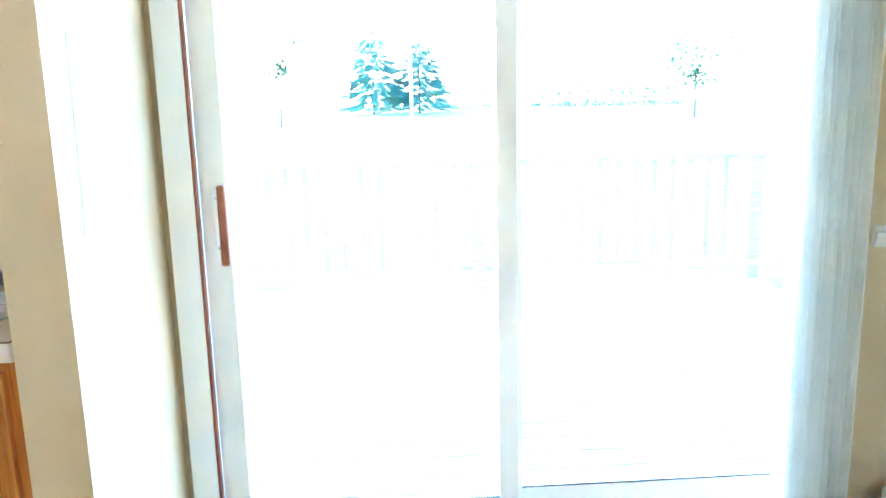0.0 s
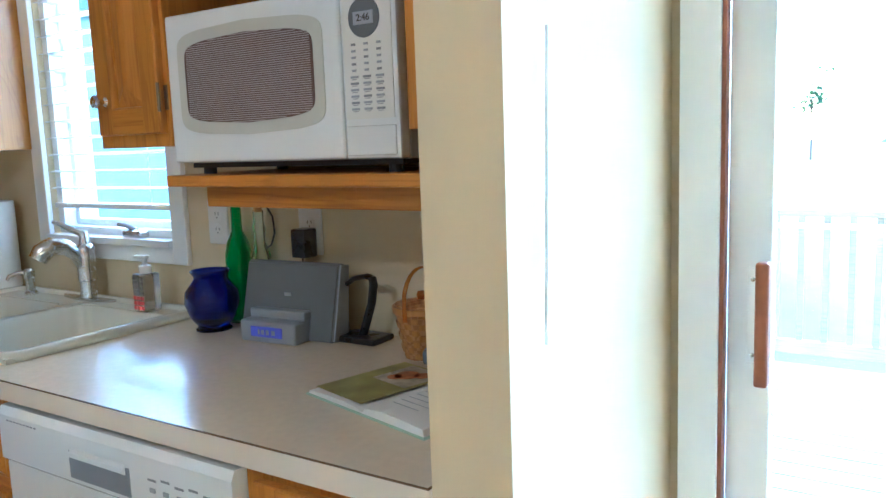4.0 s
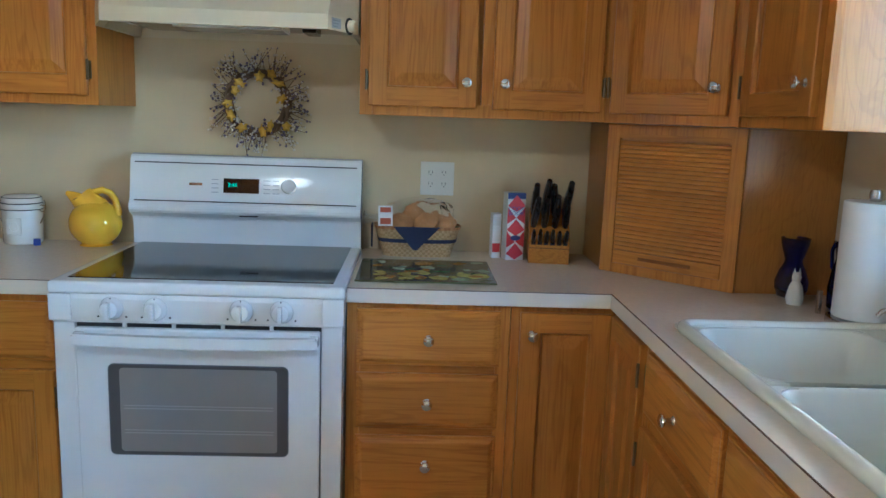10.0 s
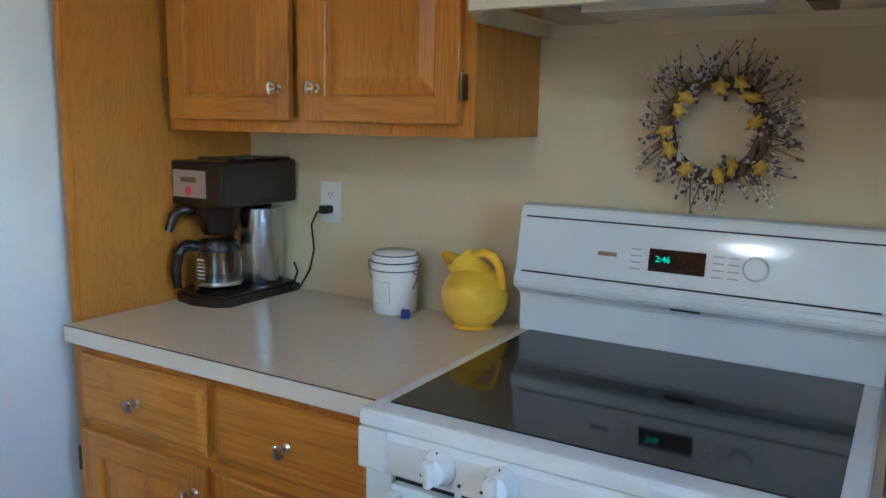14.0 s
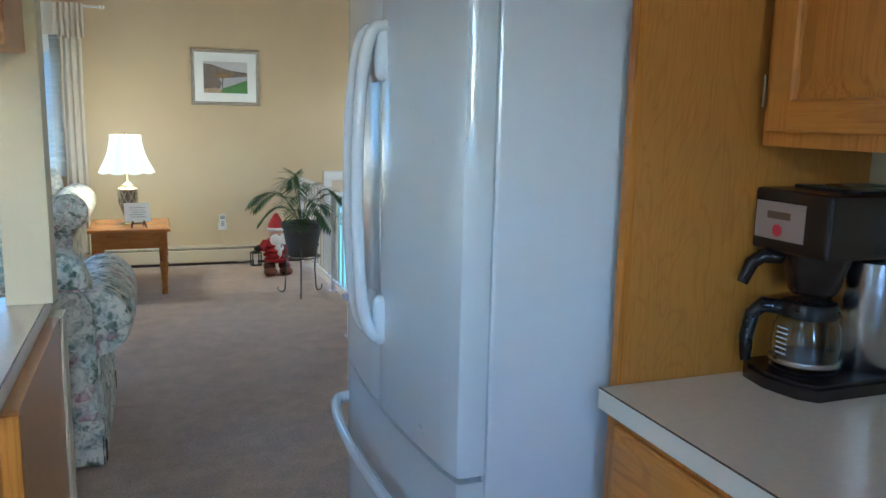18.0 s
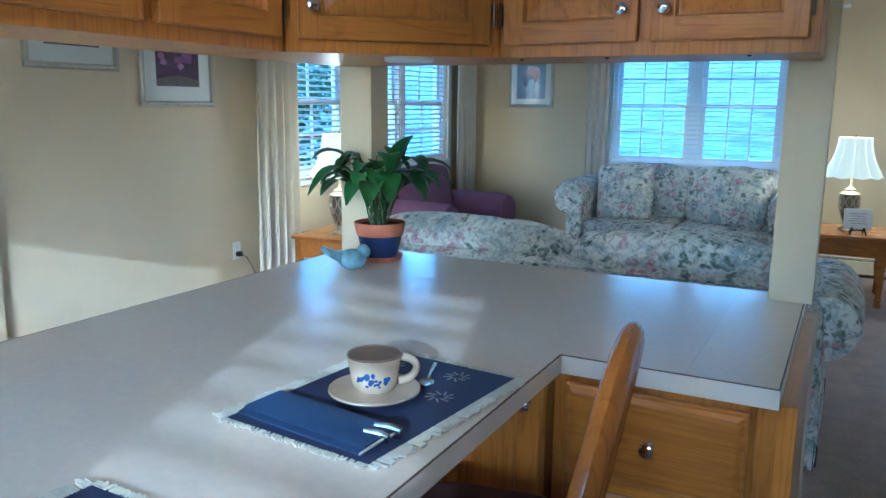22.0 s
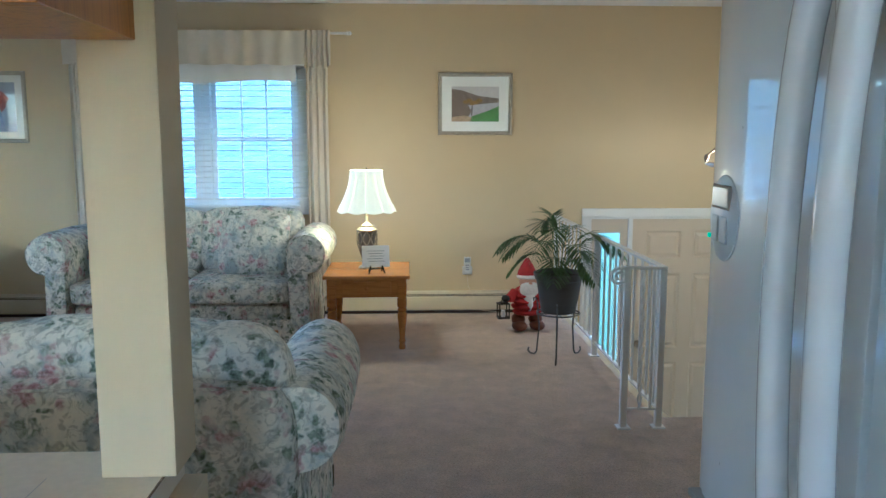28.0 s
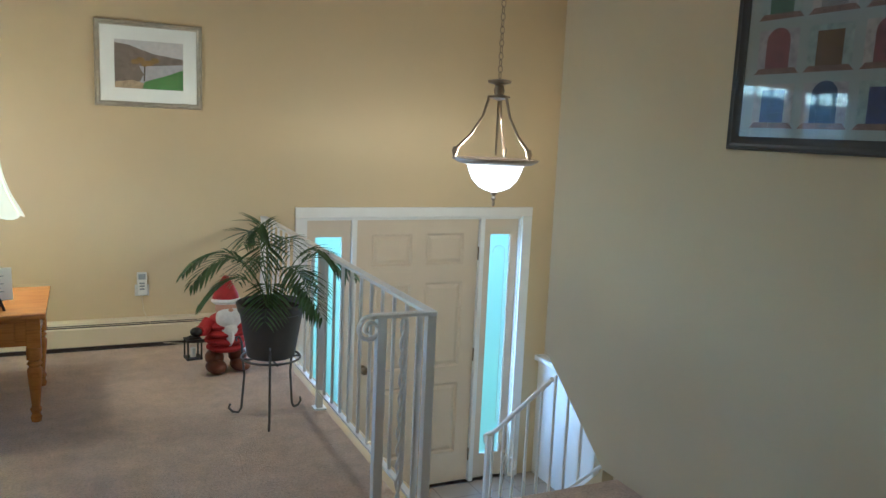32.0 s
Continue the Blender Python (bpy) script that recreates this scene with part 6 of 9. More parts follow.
# ---- coffee maker
def build_coffee():
    c = thing("coffee_maker", at(0.322, -3.068, CT, "E"), "dark brown and steel drip coffee maker with glass pot", "coffee maker")
    # local: front at y = 0, depth to +y, x to the right
    pts = [(0.0, 0.03), (0.03, 0.004), (0.100, -0.010), (0.170, 0.004), (0.200, 0.03), (0.200, 0.305), (0.0, 0.305)]
    bm = prism(bmesh.new(), pts, "z", 0.0, 0.030)
    bmesh.ops.bevel(bm, geom=[e for e in bm.edges if e.verts[0].co.z > 0.02 and e.verts[1].co.z > 0.02], offset=0.008, segments=2, affect="EDGES")
    part("base", bm, BROWN_BLACK, c, "", True)
    part("warming_plate", L([(0.0, 0.0), (0.062, 0.0), (0.064, 0.004), (0.0, 0.005)], 28, (0.10, 0.088, 0.030)), STEEL, c, "", True)
    part("water_tank", L([(0.066, 0.030), (0.068, 0.034), (0.068, 0.245), (0.0, 0.245)], 32, (0.112, 0.232, 0)), STEEL, c, "brushed steel tank", True)
    part("rear_column", B(0.012, 0.10, 0.225, 0.302, 0.030, 0.255, 0.006), BROWN_BLACK, c)
    head = part("head", B(0.004, 0.196, 0.018, 0.304, 0.262, 0.383, 0.010, 3), BROWN_BLACK, c)
    part("lid", B(0.02, 0.18, 0.10, 0.295, 0.382, 0.388, 0.003), BLACK, head)
    part("funnel", L([(0.040, 0.182), (0.046, 0.19), (0.066, 0.262), (0.0, 0.262)], 28, (0.10, 0.092, 0)), BROWN_BLACK, c, "", True)
    part("funnel_handle", T([(0.060, 0.045, 0.250), (0.045, 0.012, 0.250), (0.036, -0.004, 0.235), (0.030, -0.018, 0.195)], [0.015, 0.015, 0.014, 0.011], 10), BROWN_BLACK, c, "", True)
    pl = part("badge", B(0.014, 0.138, 0.0155, 0.0185, 0.286, 0.358, 0.001), plain("tan_badge", (0.33, 0.25, 0.20), 0.4), head, "tan badge plate with a red mark")
    part("badge_bar", B(0.046, 0.104, 0.0145, 0.0158, 0.326, 0.340), RIM, pl)
    part("badge_mark", L([(0.0, 0.0143), (0.012, 0.0143), (0.012, 0.0158)], 12, (0.074, 0, 0.304), "y"), LABEL_RED, pl)
    pot = part("carafe", L([(0.056, 0.036), (0.064, 0.044), (0.066, 0.085), (0.062, 0.118), (0.052, 0.140), (0.049, 0.140), (0.059, 0.117), (0.0625, 0.085), (0.0605, 0.046), (0.0, 0.040)], 32, (0.10, 0.088, 0)), CLEAR, c, "glass carafe", True)
    part("carafe_band", L([(0.0665, 0.046), (0.0672, 0.048), (0.0672, 0.055), (0.0665, 0.057)], 32, (0.10, 0.088, 0)), STEEL, pot)
    part("carafe_rim", L([(0.047, 0.138), (0.056, 0.138), (0.058, 0.150), (0.050, 0.166), (0.0, 0.168)], 28, (0.10, 0.088, 0)), BLACK, pot, "black pot lid", True)
    part("carafe_handle", T([(0.075, 0.040, 0.152), (0.060, 0.012, 0.156), (0.050, -0.004, 0.138), (0.046, -0.012, 0.09), (0.048, -0.010, 0.042)], [0.015, 0.016, 0.015, 0.014, 0.011], 10), BLACK, pot, "", True)
    for i in range(6):
        part("scale_mark", B(0.092, 0.118, 0.0205, 0.0222, 0.068 + i * 0.010, 0.0705 + i * 0.010), SWITCHP, pot)


build_coffee()
c = thing("coffee_maker_lead", pose(0, 0, 0), "black power lead from coffee maker up to the outlet", "power lead")
part("plug", B(0.008, 0.045, -2.772, -2.745, 1.148, 1.172, 0.006), BLACK, c)
part("wire", T([(0.043, -2.758, 1.16), (0.062, -2.762, 1.155), (0.070, -2.775, 1.12), (0.060, -2.775, 1.05), (0.055, -2.795, 0.99), (0.060, -2.825, 0.94), (0.055, -2.850, 0.922), (0.045, -2.868, 0.935), (0.045, -2.85, 0.975), (0.040, -2.868, 1.0)], 0.0032, 7), BLACK, c, "", True)

# ---- canister, pitcher
c = thing("canister", pose(0.066, -2.494, CT), "white enamel canister with black-rimmed lid and wire clamp", "canister")
part("body", L([(0.057, 0.0), (0.061, 0.005), (0.062, 0.060), (0.062, 0.110), (0.060, 0.114), (0.0, 0.114)], 36), CERAMIC, c, "", True)
part("lid", L([(0.064, 0.115), (0.0655, 0.121), (0.0645, 0.132), (0.061, 0.135), (0.0625, 0.140), (0.0615, 0.151), (0.056, 0.156), (0.050, 0.161), (0.0, 0.163)], 36), CERAMIC, c, "", True)
for zz, rr in ((0.1145, 0.0640), (0.1345, 0.0628), (0.1530, 0.0595)):
    part("black_rim", L([(rr, zz - 0.0016), (rr + 0.0016, zz), (rr, zz + 0.0016)], 36), RUBBER_GAP_SHADE, c)
badge = part("embossed_panel", B(0.0592, 0.0632, -0.024, 0.024, 0.032, 0.088, 0.003), CERAMIC, c)
part("embossed_ring", T([(0.0634, 0.014 * math.cos(k * 0.45), 0.060 + 0.017 * math.sin(k * 0.45)) for k in range(15)], 0.0014, 5), CERAMIC, badge)
for t in (-1, 1):
    part("wire_clamp", T([(0.010, t * 0.0625, 0.068), (0.010, t * 0.074, 0.092), (0.008, t * 0.080, 0.128), (0.0, t * 0.074, 0.142), (-0.006, t * 0.064, 0.134)], 0.0024, 7), STEEL, c, "bent wire clamp", True)
    part("clamp_loop", T(arc((0.010, t * 0.070, 0.118), 0.011, 0, 360, 14, "yz"), 0.0018, 6), STEEL, c)
c = thing("pitcher", pose(0.092, -2.243, CT), "round glossy yellow ball pitcher", "pitcher")
ball = [(0.040, 0.0), (0.052, 0.003)] + [(0.084 * math.cos(radians(a)), 0.076 + 0.078 * math.sin(radians(a))) for a in range(-58, 67, 6)] + [(0.026, 0.151), (0.0, 0.152)]
part("body", L(ball, 40), YELLOW, c, "", True)
neck = T([(0.0, -0.006, 0.118), (0.0, -0.022, 0.142), (0.0, -0.036, 0.158), (0.0, -0.042, 0.164)], [0.058, 0.046, 0.040, 0.0405], 24, 0.8)
part("neck", neck, YELLOW, c, "", True)
part("spout", T([(0.0, -0.038, 0.138), (0.0, -0.060, 0.156), (0.0, -0.080, 0.169), (0.0, -0.092, 0.174)], [0.034, 0.023, 0.013, 0.007], 14, 0.8), YELLOW, c, "small pinched pouring lip", True)
# dark disc on the closed neck paints the shade inside the mouth
part("mouth", moved(L([(0.0, 0.0), (0.030, 0.0), (0.033, 0.0015)], 24), pose(0, -0.042, 0.1625, 28)), RIM, c, "open mouth, its inner shade put in as a dark disc", True)
part("handle", T([(0.0, -0.022, 0.164), (0.0, 0.000, 0.180), (0.0, 0.026, 0.187), (0.0, 0.050, 0.178), (0.0, 0.066, 0.156), (0.0, 0.074, 0.126), (0.0, 0.074, 0.104)], [0.011, 0.0115, 0.0115, 0.0115, 0.0115, 0.012, 0.013], 14, 0.85), YELLOW, c, "", True)
c = thing("napkin_ring", pose(0.120, -2.425, CT), "small blue faceted trinket on the counter", "trinket")
part("cube", moved(B(-0.011, 0.011, -0.011, 0.011, 0, 0.022, 0.004), pose(0, 0, 0, 0, 0, 25)), plain("blue_plastic", (0.03, 0.06, 0.35), 0.3), c)

# ---- wreath over the stove
def build_wreath():
    rnd = random.Random(5)
    c = thing("wreath", at(0.004, -1.718, 1.402, "E"), "round dried wreath of plum and white berries with yellow blooms", "wreath")
    bm = bmesh.new()
    for k in range(5):
        pts = [((0.098 + 0.010 * math.sin(5 * a + k)) * math.cos(a), -0.022 + 0.010 * math.sin(4 * a + k * 1.3), (0.098 + 0.010 * math.sin(5 * a + k)) * math.sin(a)) for a in [2 * math.pi * i / 48 for i in range(49)]]
        tube(bm, pts, 0.006, 6)
    part("twig_ring", bm, WREATH_T, c, "", True)
    bm = bmesh.new()
    ends = []
    for i in range(250):
        a = rnd.uniform(0, 2 * math.pi)
        r0 = rnd.uniform(0.085, 0.115)
        out = rnd.choice((-1, 1, 1, 1))
        ln = rnd.uniform(0.015, 0.085) if out > 0 else rnd.uniform(0.008, 0.03)
        sw = rnd.uniform(-0.5, 0.5)
        p0 = Vector((r0 * math.cos(a), -0.022, r0 * math.sin(a)))
        p2 = Vector(((r0 + out * ln) * math.cos(a + sw * ln * 8), rnd.uniform(-0.060, -0.008), (r0 + out * ln) * math.sin(a + sw * ln * 8)))
        tube(bm, [p0, p0.lerp(p2, 0.5) + Vector((0, -0.006, 0)), p2], [0.0013, 0.0010, 0.0007], 4)
        for f in (0.6, 0.8, 1.0):
            ends.append((p0.lerp(p2, f) + Vector((rnd.uniform(-0.004, 0.004), rnd.uniform(-0.004, 0.0), rnd.uniform(-0.004, 0.004))), rnd.random()))
    part("sprig_mass", bm, WREATH_T, c)
    for name, m, lo, hi, r in (("white_berry_mass", BERRY_W, 0.0, 0.66, 0.0042), ("plum_berry_mass", BERRY_P, 0.66, 1.0, 0.0042)):
        bm = bmesh.new()
        for q, k in ends:
            if lo <= k < hi:
                bmesh.ops.create_icosphere(bm, subdivisions=1, radius=r * rnd.uniform(0.7, 1.25), matrix=Matrix.Translation(q))
        tagged(part(name, bm, m, c, "", True), kind="stuff")
    for i in range(12):
        a = 2 * math.pi * (i + rnd.uniform(-0.45, 0.45)) / 12
        r = rnd.uniform(0.080, 0.128)
        bm = bmesh.new()
        bmesh.ops.create_icosphere(bm, subdivisions=3, radius=0.016)
        for v in bm.verts:
            t = math.atan2(v.co.z, v.co.x)
            v.co *= 1 + 0.22 * math.cos(5 * t + i) * math.hypot(v.co.x, v.co.z) / 0.016 + 0.9 * (noise.noise(v.co * 160 + Vector((i, 0, 0)))) * 0.25
            v.co.y *= 0.55
        ob = part("yellow_bloom", bm, BLOOM_Y, c, "", True)
        ob.matrix_local = pose(r * math.cos(a), -0.048, r * math.sin(a), 0, rnd.uniform(0, 180), 0) @ Matrix.Diagonal((rnd.uniform(0.9, 1.35), 1, rnd.uniform(0.55, 0.95), 1))


build_wreath()

# ---- bread basket, board, boxes, knives
def build_bread():
    c = thing("bread_basket", pose(0.090, -1.172, CT) @ Matrix.Diagonal((0.86, 0.98, 0.92, 1)), "pale woven basket with a blue cloth and bagged rolls", "basket")
    def wall(h0, h1, r0, r1, name, m):
        bm = bmesh.new()
        rings = []
        for s in range(7):
            t = s / 6
            z = h0 + (h1 - h0) * t
            k = r0 + (r1 - r0) * t
            ring = []
            for i in range(36):
                a = 2 * math.pi * i / 36
                e = 2 / 3.4
                x = k * 0.078 * math.copysign(abs(math.cos(a)) ** e, math.cos(a))
                y = k * 0.135 * math.copysign(abs(math.sin(a)) ** e, math.sin(a))
                ring.append(bm.verts.new((x * (1 + 0.012 * ((i + s) % 2)), y * (1 + 0.012 * ((i + s) % 2)), z)))
            rings.append(ring)
        for p, q in zip(rings, rings[1:]):
            for i in range(36):
                bm.faces.new((p[i], p[(i + 1) % 36], q[(i + 1) % 36], q[i]))
        if h0 == 0:
            bm.faces.new(rings[0])
        return part(name, bm, m, c, "", True)
    wall(0.0, 0.105, 0.86, 1.08, "woven_side", WICKER_L)
    wall(0.052, 0.066, 0.985, 1.012, "blue_band", NAVYCLOTH)
    wall(0.100, 0.111, 1.085, 1.10, "rim", WICKER)
    bm = bmesh.new()
    prism(bm, [(-0.080, 0.113), (0.075, 0.113), (0.058, 0.095), (0.0, 0.030), (-0.012, 0.030), (-0.062, 0.090)], "x", 0.094, 0.098)
    part("cloth_flap", bm, NAVYCLOTH, c, "navy cloth hanging over the rim")
    part("cloth_flap", prism(bmesh.new(), [(-0.05, 0.112), (0.05, 0.112), (0.03, 0.03), (-0.02, 0.02)], "y", -0.158, -0.154), NAVYCLOTH, c, "navy cloth hanging over the rim")
    part("cloth_lining", cushion(bmesh.new(), -0.078, 0.078, -0.132, 0.132, 0.06, 0.112, 0.1, 8, 0.006), NAVYCLOTH, c, "", True)
    for x, y, z, r, lean, turn in ((0.044, -0.052, 0.122, 0.042, 38, 18), (0.046, 0.030, 0.126, 0.043, 44, -8), (0.010, 0.096, 0.124, 0.040, 20, 24), (-0.026, -0.012, 0.142, 0.042, 16, 0), (-0.032, 0.066, 0.134, 0.040, 14, 20), (-0.030, -0.084, 0.126, 0.038, 14, -15)):
        bm = L([(0.0, -0.40 * r), (0.70 * r, -0.38 * r), (0.96 * r, -0.20 * r), (r, 0.0), (0.90 * r, 0.24 * r), (0.60 * r, 0.40 * r), (0.22 * r, 0.44 * r), (0.0, 0.40 * r)], 24)
        for v in bm.verts:
            v.co += noise.noise_vector(v.co * 40) * 0.003
        part("bread_roll", moved(bm, pose(x, y, z, 0, lean, turn)), BREAD, c, "golden flat bread roll", True)
    bm = cushion(bmesh.new(), -0.070, 0.088, -0.110, 0.122, 0.092, 0.196, 0.2, 16, 0.0, 3.0)
    for v in bm.verts:
        v.co += noise.noise_vector(v.co * 22) * 0.012 + noise.noise_vector(v.co * 60) * 0.005
    bag = part("plastic_bag", bm, glass("thin_plastic", (0.98, 0.98, 0.99), 0.08, 1.20), c, "clear crinkled plastic bread bag", True)
    bag.visible_shadow = False
    bm = bmesh.new()
    for i in range(7):
        a = i * 0.9
        tube(bm, [(0.0, -0.100, 0.130), (0.01 + 0.01 * math.sin(a), -0.135, 0.132 + 0.012 * math.cos(a)), (0.015 * math.cos(a), -0.185, 0.128 + 0.02 * math.sin(a))], [0.010, 0.006, 0.010], 6, flat=0.3)
    tail = part("bag_tail", bm, glass("thin_plastic_tail", (0.93, 0.94, 0.95), 0.25, 1.2), bag, "", True)
    tail.visible_shadow = False
    tag = part("paper_tag", moved(B(-0.0006, 0.0006, -0.024, 0.024, -0.036, 0.036), pose(0.088, -0.108, 0.150, 0, -8, 8)), PAPER, c, "white and red paper tag")
    for z0, z1 in ((0.012, 0.030), (-0.030, -0.008)):
        part("tag_print", moved(B(0.0006, 0.0012, -0.018, 0.018, z0, z1), pose(0.088, -0.108, 0.150, 0, -8, 8)), plain("rust_print", (0.42, 0.10, 0.04), 0.6), tag)


build_bread()
def build_board():
    rnd = random.Random(11)
    c = thing("cutting_board", pose(0.395, -1.146, CT + 0.001), "glass cutting board printed with fruit and leaves", "cutting board")
    part("board", B(-0.168, 0.168, -0.201, 0.201, 0, 0.005, 0.002), plain("dark_green_print", (0.15, 0.15, 0.07), 0.12, vary=0.5, scale=25), c)
    cols = [plain("yellow_fruit_print", (0.48, 0.40, 0.10), 0.12, vary=0.35, scale=40), plain("ochre_fruit_print", (0.42, 0.22, 0.05), 0.12, vary=0.4, scale=40), plain("leaf_print", (0.10, 0.17, 0.07), 0.12, vary=0.5, scale=40), plain("pale_flower_print", (0.40, 0.42, 0.26), 0.12, vary=0.3, scale=50)]
    for i in range(58):
        x, y = rnd.uniform(-0.145, 0.145), rnd.uniform(-0.178, 0.178)
        if x < -0.02 and i % 3:
            x = -x
        r = rnd.uniform(0.014, 0.034)
        k = 0 if x > 0.03 and rnd.random() < 0.55 else rnd.choice((1, 2, 2, 3))
        pts = [((r * (0.8 + 0.3 * math.sin(3 * a + i))) * math.cos(a), r * (0.8 + 0.3 * math.sin(2 * a + i)) * math.sin(a)) for a in [2 * math.pi * q / 14 for q in range(14)]]
        pts = [(max(-0.160, min(0.160, x + u)), max(-0.193, min(0.193, y + v))) for u, v in pts]
        part("printed_fruit", prism(bmesh.new(), pts, "z", 0.0048, 0.0052 + 0.00004 * i), cols[k], c)


build_board()
def carton(name, x, y, turn, w, d, h, label, base_m, patches):
    c = thing(name, pose(x, y, CT, 0, 0, turn), label, "box")
    part("carton", B(-d / 2, d / 2, -w / 2, w / 2, 0, h, 0.002), base_m, c)
    for y0, y1, z0, z1, m in patches:
        part("print_patch", B(d / 2, d / 2 + 0.0008, y0, y1, z0, z1), m, c)
    return c


wrapb = carton("cook_book", 0.130, -0.852, 12, 0.062, 0.050, 0.225, "upright cook book with a red and white checked cover", PAPER,
               [(-0.0312, 0.0312, 0.205, 0.2255, LABEL_BLUE)])
for q in range(5):
    for y in (-0.0312, 0.0312) if q % 2 else (0.0,):
        z, hi = 0.022 + 0.040 * q, 0.038
        pts = [(max(-0.0308, min(0.0308, y + a)), z + b) for a, b in ((-0.0308, 0), (0, -hi + 0.018), (0.0308, 0), (0, hi - 0.002))]
        pts = [p for n, p in enumerate(pts) if p != pts[n - 1]]
        part("red_diamond", prism(bmesh.new(), pts, "x", 0.0252, 0.0260), LABEL_RED, wrapb)
part("blue_oval", moved(L([(0.0, 0.0262), (0.018, 0.0262), (0.018, 0.0270), (0.0, 0.0270)], 20), pose(0, 0, 0.075, 0, 0, 0) @ Matrix.Diagonal((1, 1, 0.5, 1)) @ pose(0, 0, 0, 0, 90, 0)), LABEL_BLUE, wrapb)
for body, zz in (("COOK", 0.172), ("BOOK", 0.157)):
    text(body, 0.019, pose(0.0275, 0, zz, 90, 0, 90), LABEL_BLUE, wrapb)
carton("wrap_box", 0.100, -0.908, 5, 0.030, 0.045, 0.150, "slim upright white wrap box", PAPER, [(-0.013, 0.013, 0.110, 0.140, SWITCHP), (-0.013, 0.013, 0.02, 0.05, LABEL_RED)])


def build_knives():
    c = thing("knife_block", pose(0.150, -0.735, CT, 0, 0, -6), "wooden knife block full of black-handled knives", "knife block")
    bm = prism(bmesh.new(), [(0.055, 0.0), (0.055, 0.060), (0.030, 0.105), (-0.045, 0.170), (-0.075, 0.150), (-0.075, 0.0)], "y", -0.066, 0.066)
    part("block", bm, OAK_H, c)
    part("front_face", B(0.0555, 0.058, -0.066, 0.066, 0.050, 0.052), RIM, c)
    rnd = random.Random(3)
    rows = [(0.046, 0.072, 6, 0.058, 0.0135), (0.012, 0.120, 4, 0.105, 0.022), (-0.030, 0.155, 4, 0.125, 0.023)]
    for x, z, n, ln, r in rows:
        for i in range(n):
            y = -0.052 + 0.104 * i / (n - 1)
            w = Vector((0.40 if n < 6 else 0.62, rnd.uniform(-0.16, 0.16) if n < 6 else rnd.uniform(-0.03, 0.03), 0.9 if n < 6 else 0.55)).normalized()
            p = Vector((x, y, z))
            l2 = ln * rnd.uniform(0.85, 1.1)
            part("knife_handle", T([p, p + w * l2 * 0.15, p + w * l2 * 0.6, p + w * l2], [r * 0.8, r, r * 1.05, r * 0.75], 8, 0.55), BLACK, c, "", True)
    for i in range(6):
        y = -0.052 + 0.104 * i / 5
        part("steak_slot", B(0.0552, 0.0575, y - 0.007, y + 0.007, 0.062, 0.096), RUBBER_GAP_SHADE, c)


build_knives()
c = thing("bud_vase", pose(0.612, -0.128, CT), "cobalt blue glass vase with a pinched waist and flared mouth", "vase")
part("glass", L([(0.026, 0.0), (0.036, 0.004), (0.044, 0.026), (0.045, 0.046), (0.036, 0.074), (0.025, 0.096), (0.023, 0.106), (0.030, 0.128), (0.037, 0.152), (0.038, 0.166), (0.035, 0.166), (0.033, 0.150), (0.026, 0.128), (0.019, 0.106), (0.021, 0.096), (0.032, 0.073), (0.041, 0.045), (0.040, 0.027), (0.0, 0.010)], 32), COBALT_L, c, "", True)
part("rolled_lip", T(arc((0, 0, 0.166), 0.0365, 0, 360, 32, "xy"), 0.0024, 8), COBALT_L, c, "", True)
c = thing("cat_figurine", pose(0.697, -0.158, CT) @ Matrix.Diagonal((1.42, 1.42, 1.42, 1)), "small white ceramic cat figurine", "figurine")
bm = L([(0.014, 0.0), (0.0165, 0.012), (0.012, 0.035), (0.007, 0.044), (0.009, 0.053), (0.006, 0.060), (0.0, 0.062)], 16)
for s in (-1, 1):
    lathe(bm, [(0.003, 0.058), (0.0, 0.070)], 6, (0, s * 0.005, 0))
part("figure", bm, CERAMIC, c, "", True)
c = thing("glass_pitcher", pose(0.752, -0.062, CT), "dark blue glass pitcher behind the paper towels", "pitcher")
part("glass", L([(0.028, 0.0), (0.034, 0.006), (0.036, 0.060), (0.030, 0.105), (0.022, 0.135), (0.026, 0.165), (0.030, 0.178), (0.027, 0.178), (0.019, 0.135), (0.027, 0.104), (0.033, 0.060), (0.0, 0.010)], 28), COBALT, c, "", True)
part("handle", T([(-0.026, 0, 0.168), (-0.048, -0.004, 0.172), (-0.058, -0.006, 0.146), (-0.052, -0.005, 0.104), (-0.030, 0, 0.082)], 0.0048, 8), COBALT, c, "dark glass handle", True)
c = thing("steel_shaker", pose(0.800, -0.146, CT), "thin upright steel timer", "gadget")
part("body", B(-0.007, 0.007, -0.005, 0.005, 0, 0.062, 0.002), STEEL, c)
c = thing("paper_towel_holder", pose(0.903, -0.094, CT), "paper towel roll on a steel stand", "paper towels")
part("base", L([(0.078, 0.0), (0.080, 0.004), (0.078, 0.016), (0.070, 0.018), (0.0, 0.018)], 36), STEEL, c, "", True)
part("roll", L([(0.020, 0.020), (0.0655, 0.020), (0.067, 0.022), (0.067, 0.298), (0.0655, 0.300), (0.020, 0.300)], 40), PAPER, c, "white quilted paper roll", True)
part("post", L([(0.006, 0.018), (0.006, 0.300), (0.013, 0.302), (0.015, 0.318), (0.013, 0.328), (0.0, 0.330)], 20), STEEL, c, "", True)
c = thing("soap_bottle", pose(1.688, -0.106, CT + 0.012), "square textured soap bottle with a white pump", "soap bottle")
part("bottle", B(-0.026, 0.026, -0.026, 0.026, 0, 0.105, 0.006, 2), SOAPY, c, "", False)
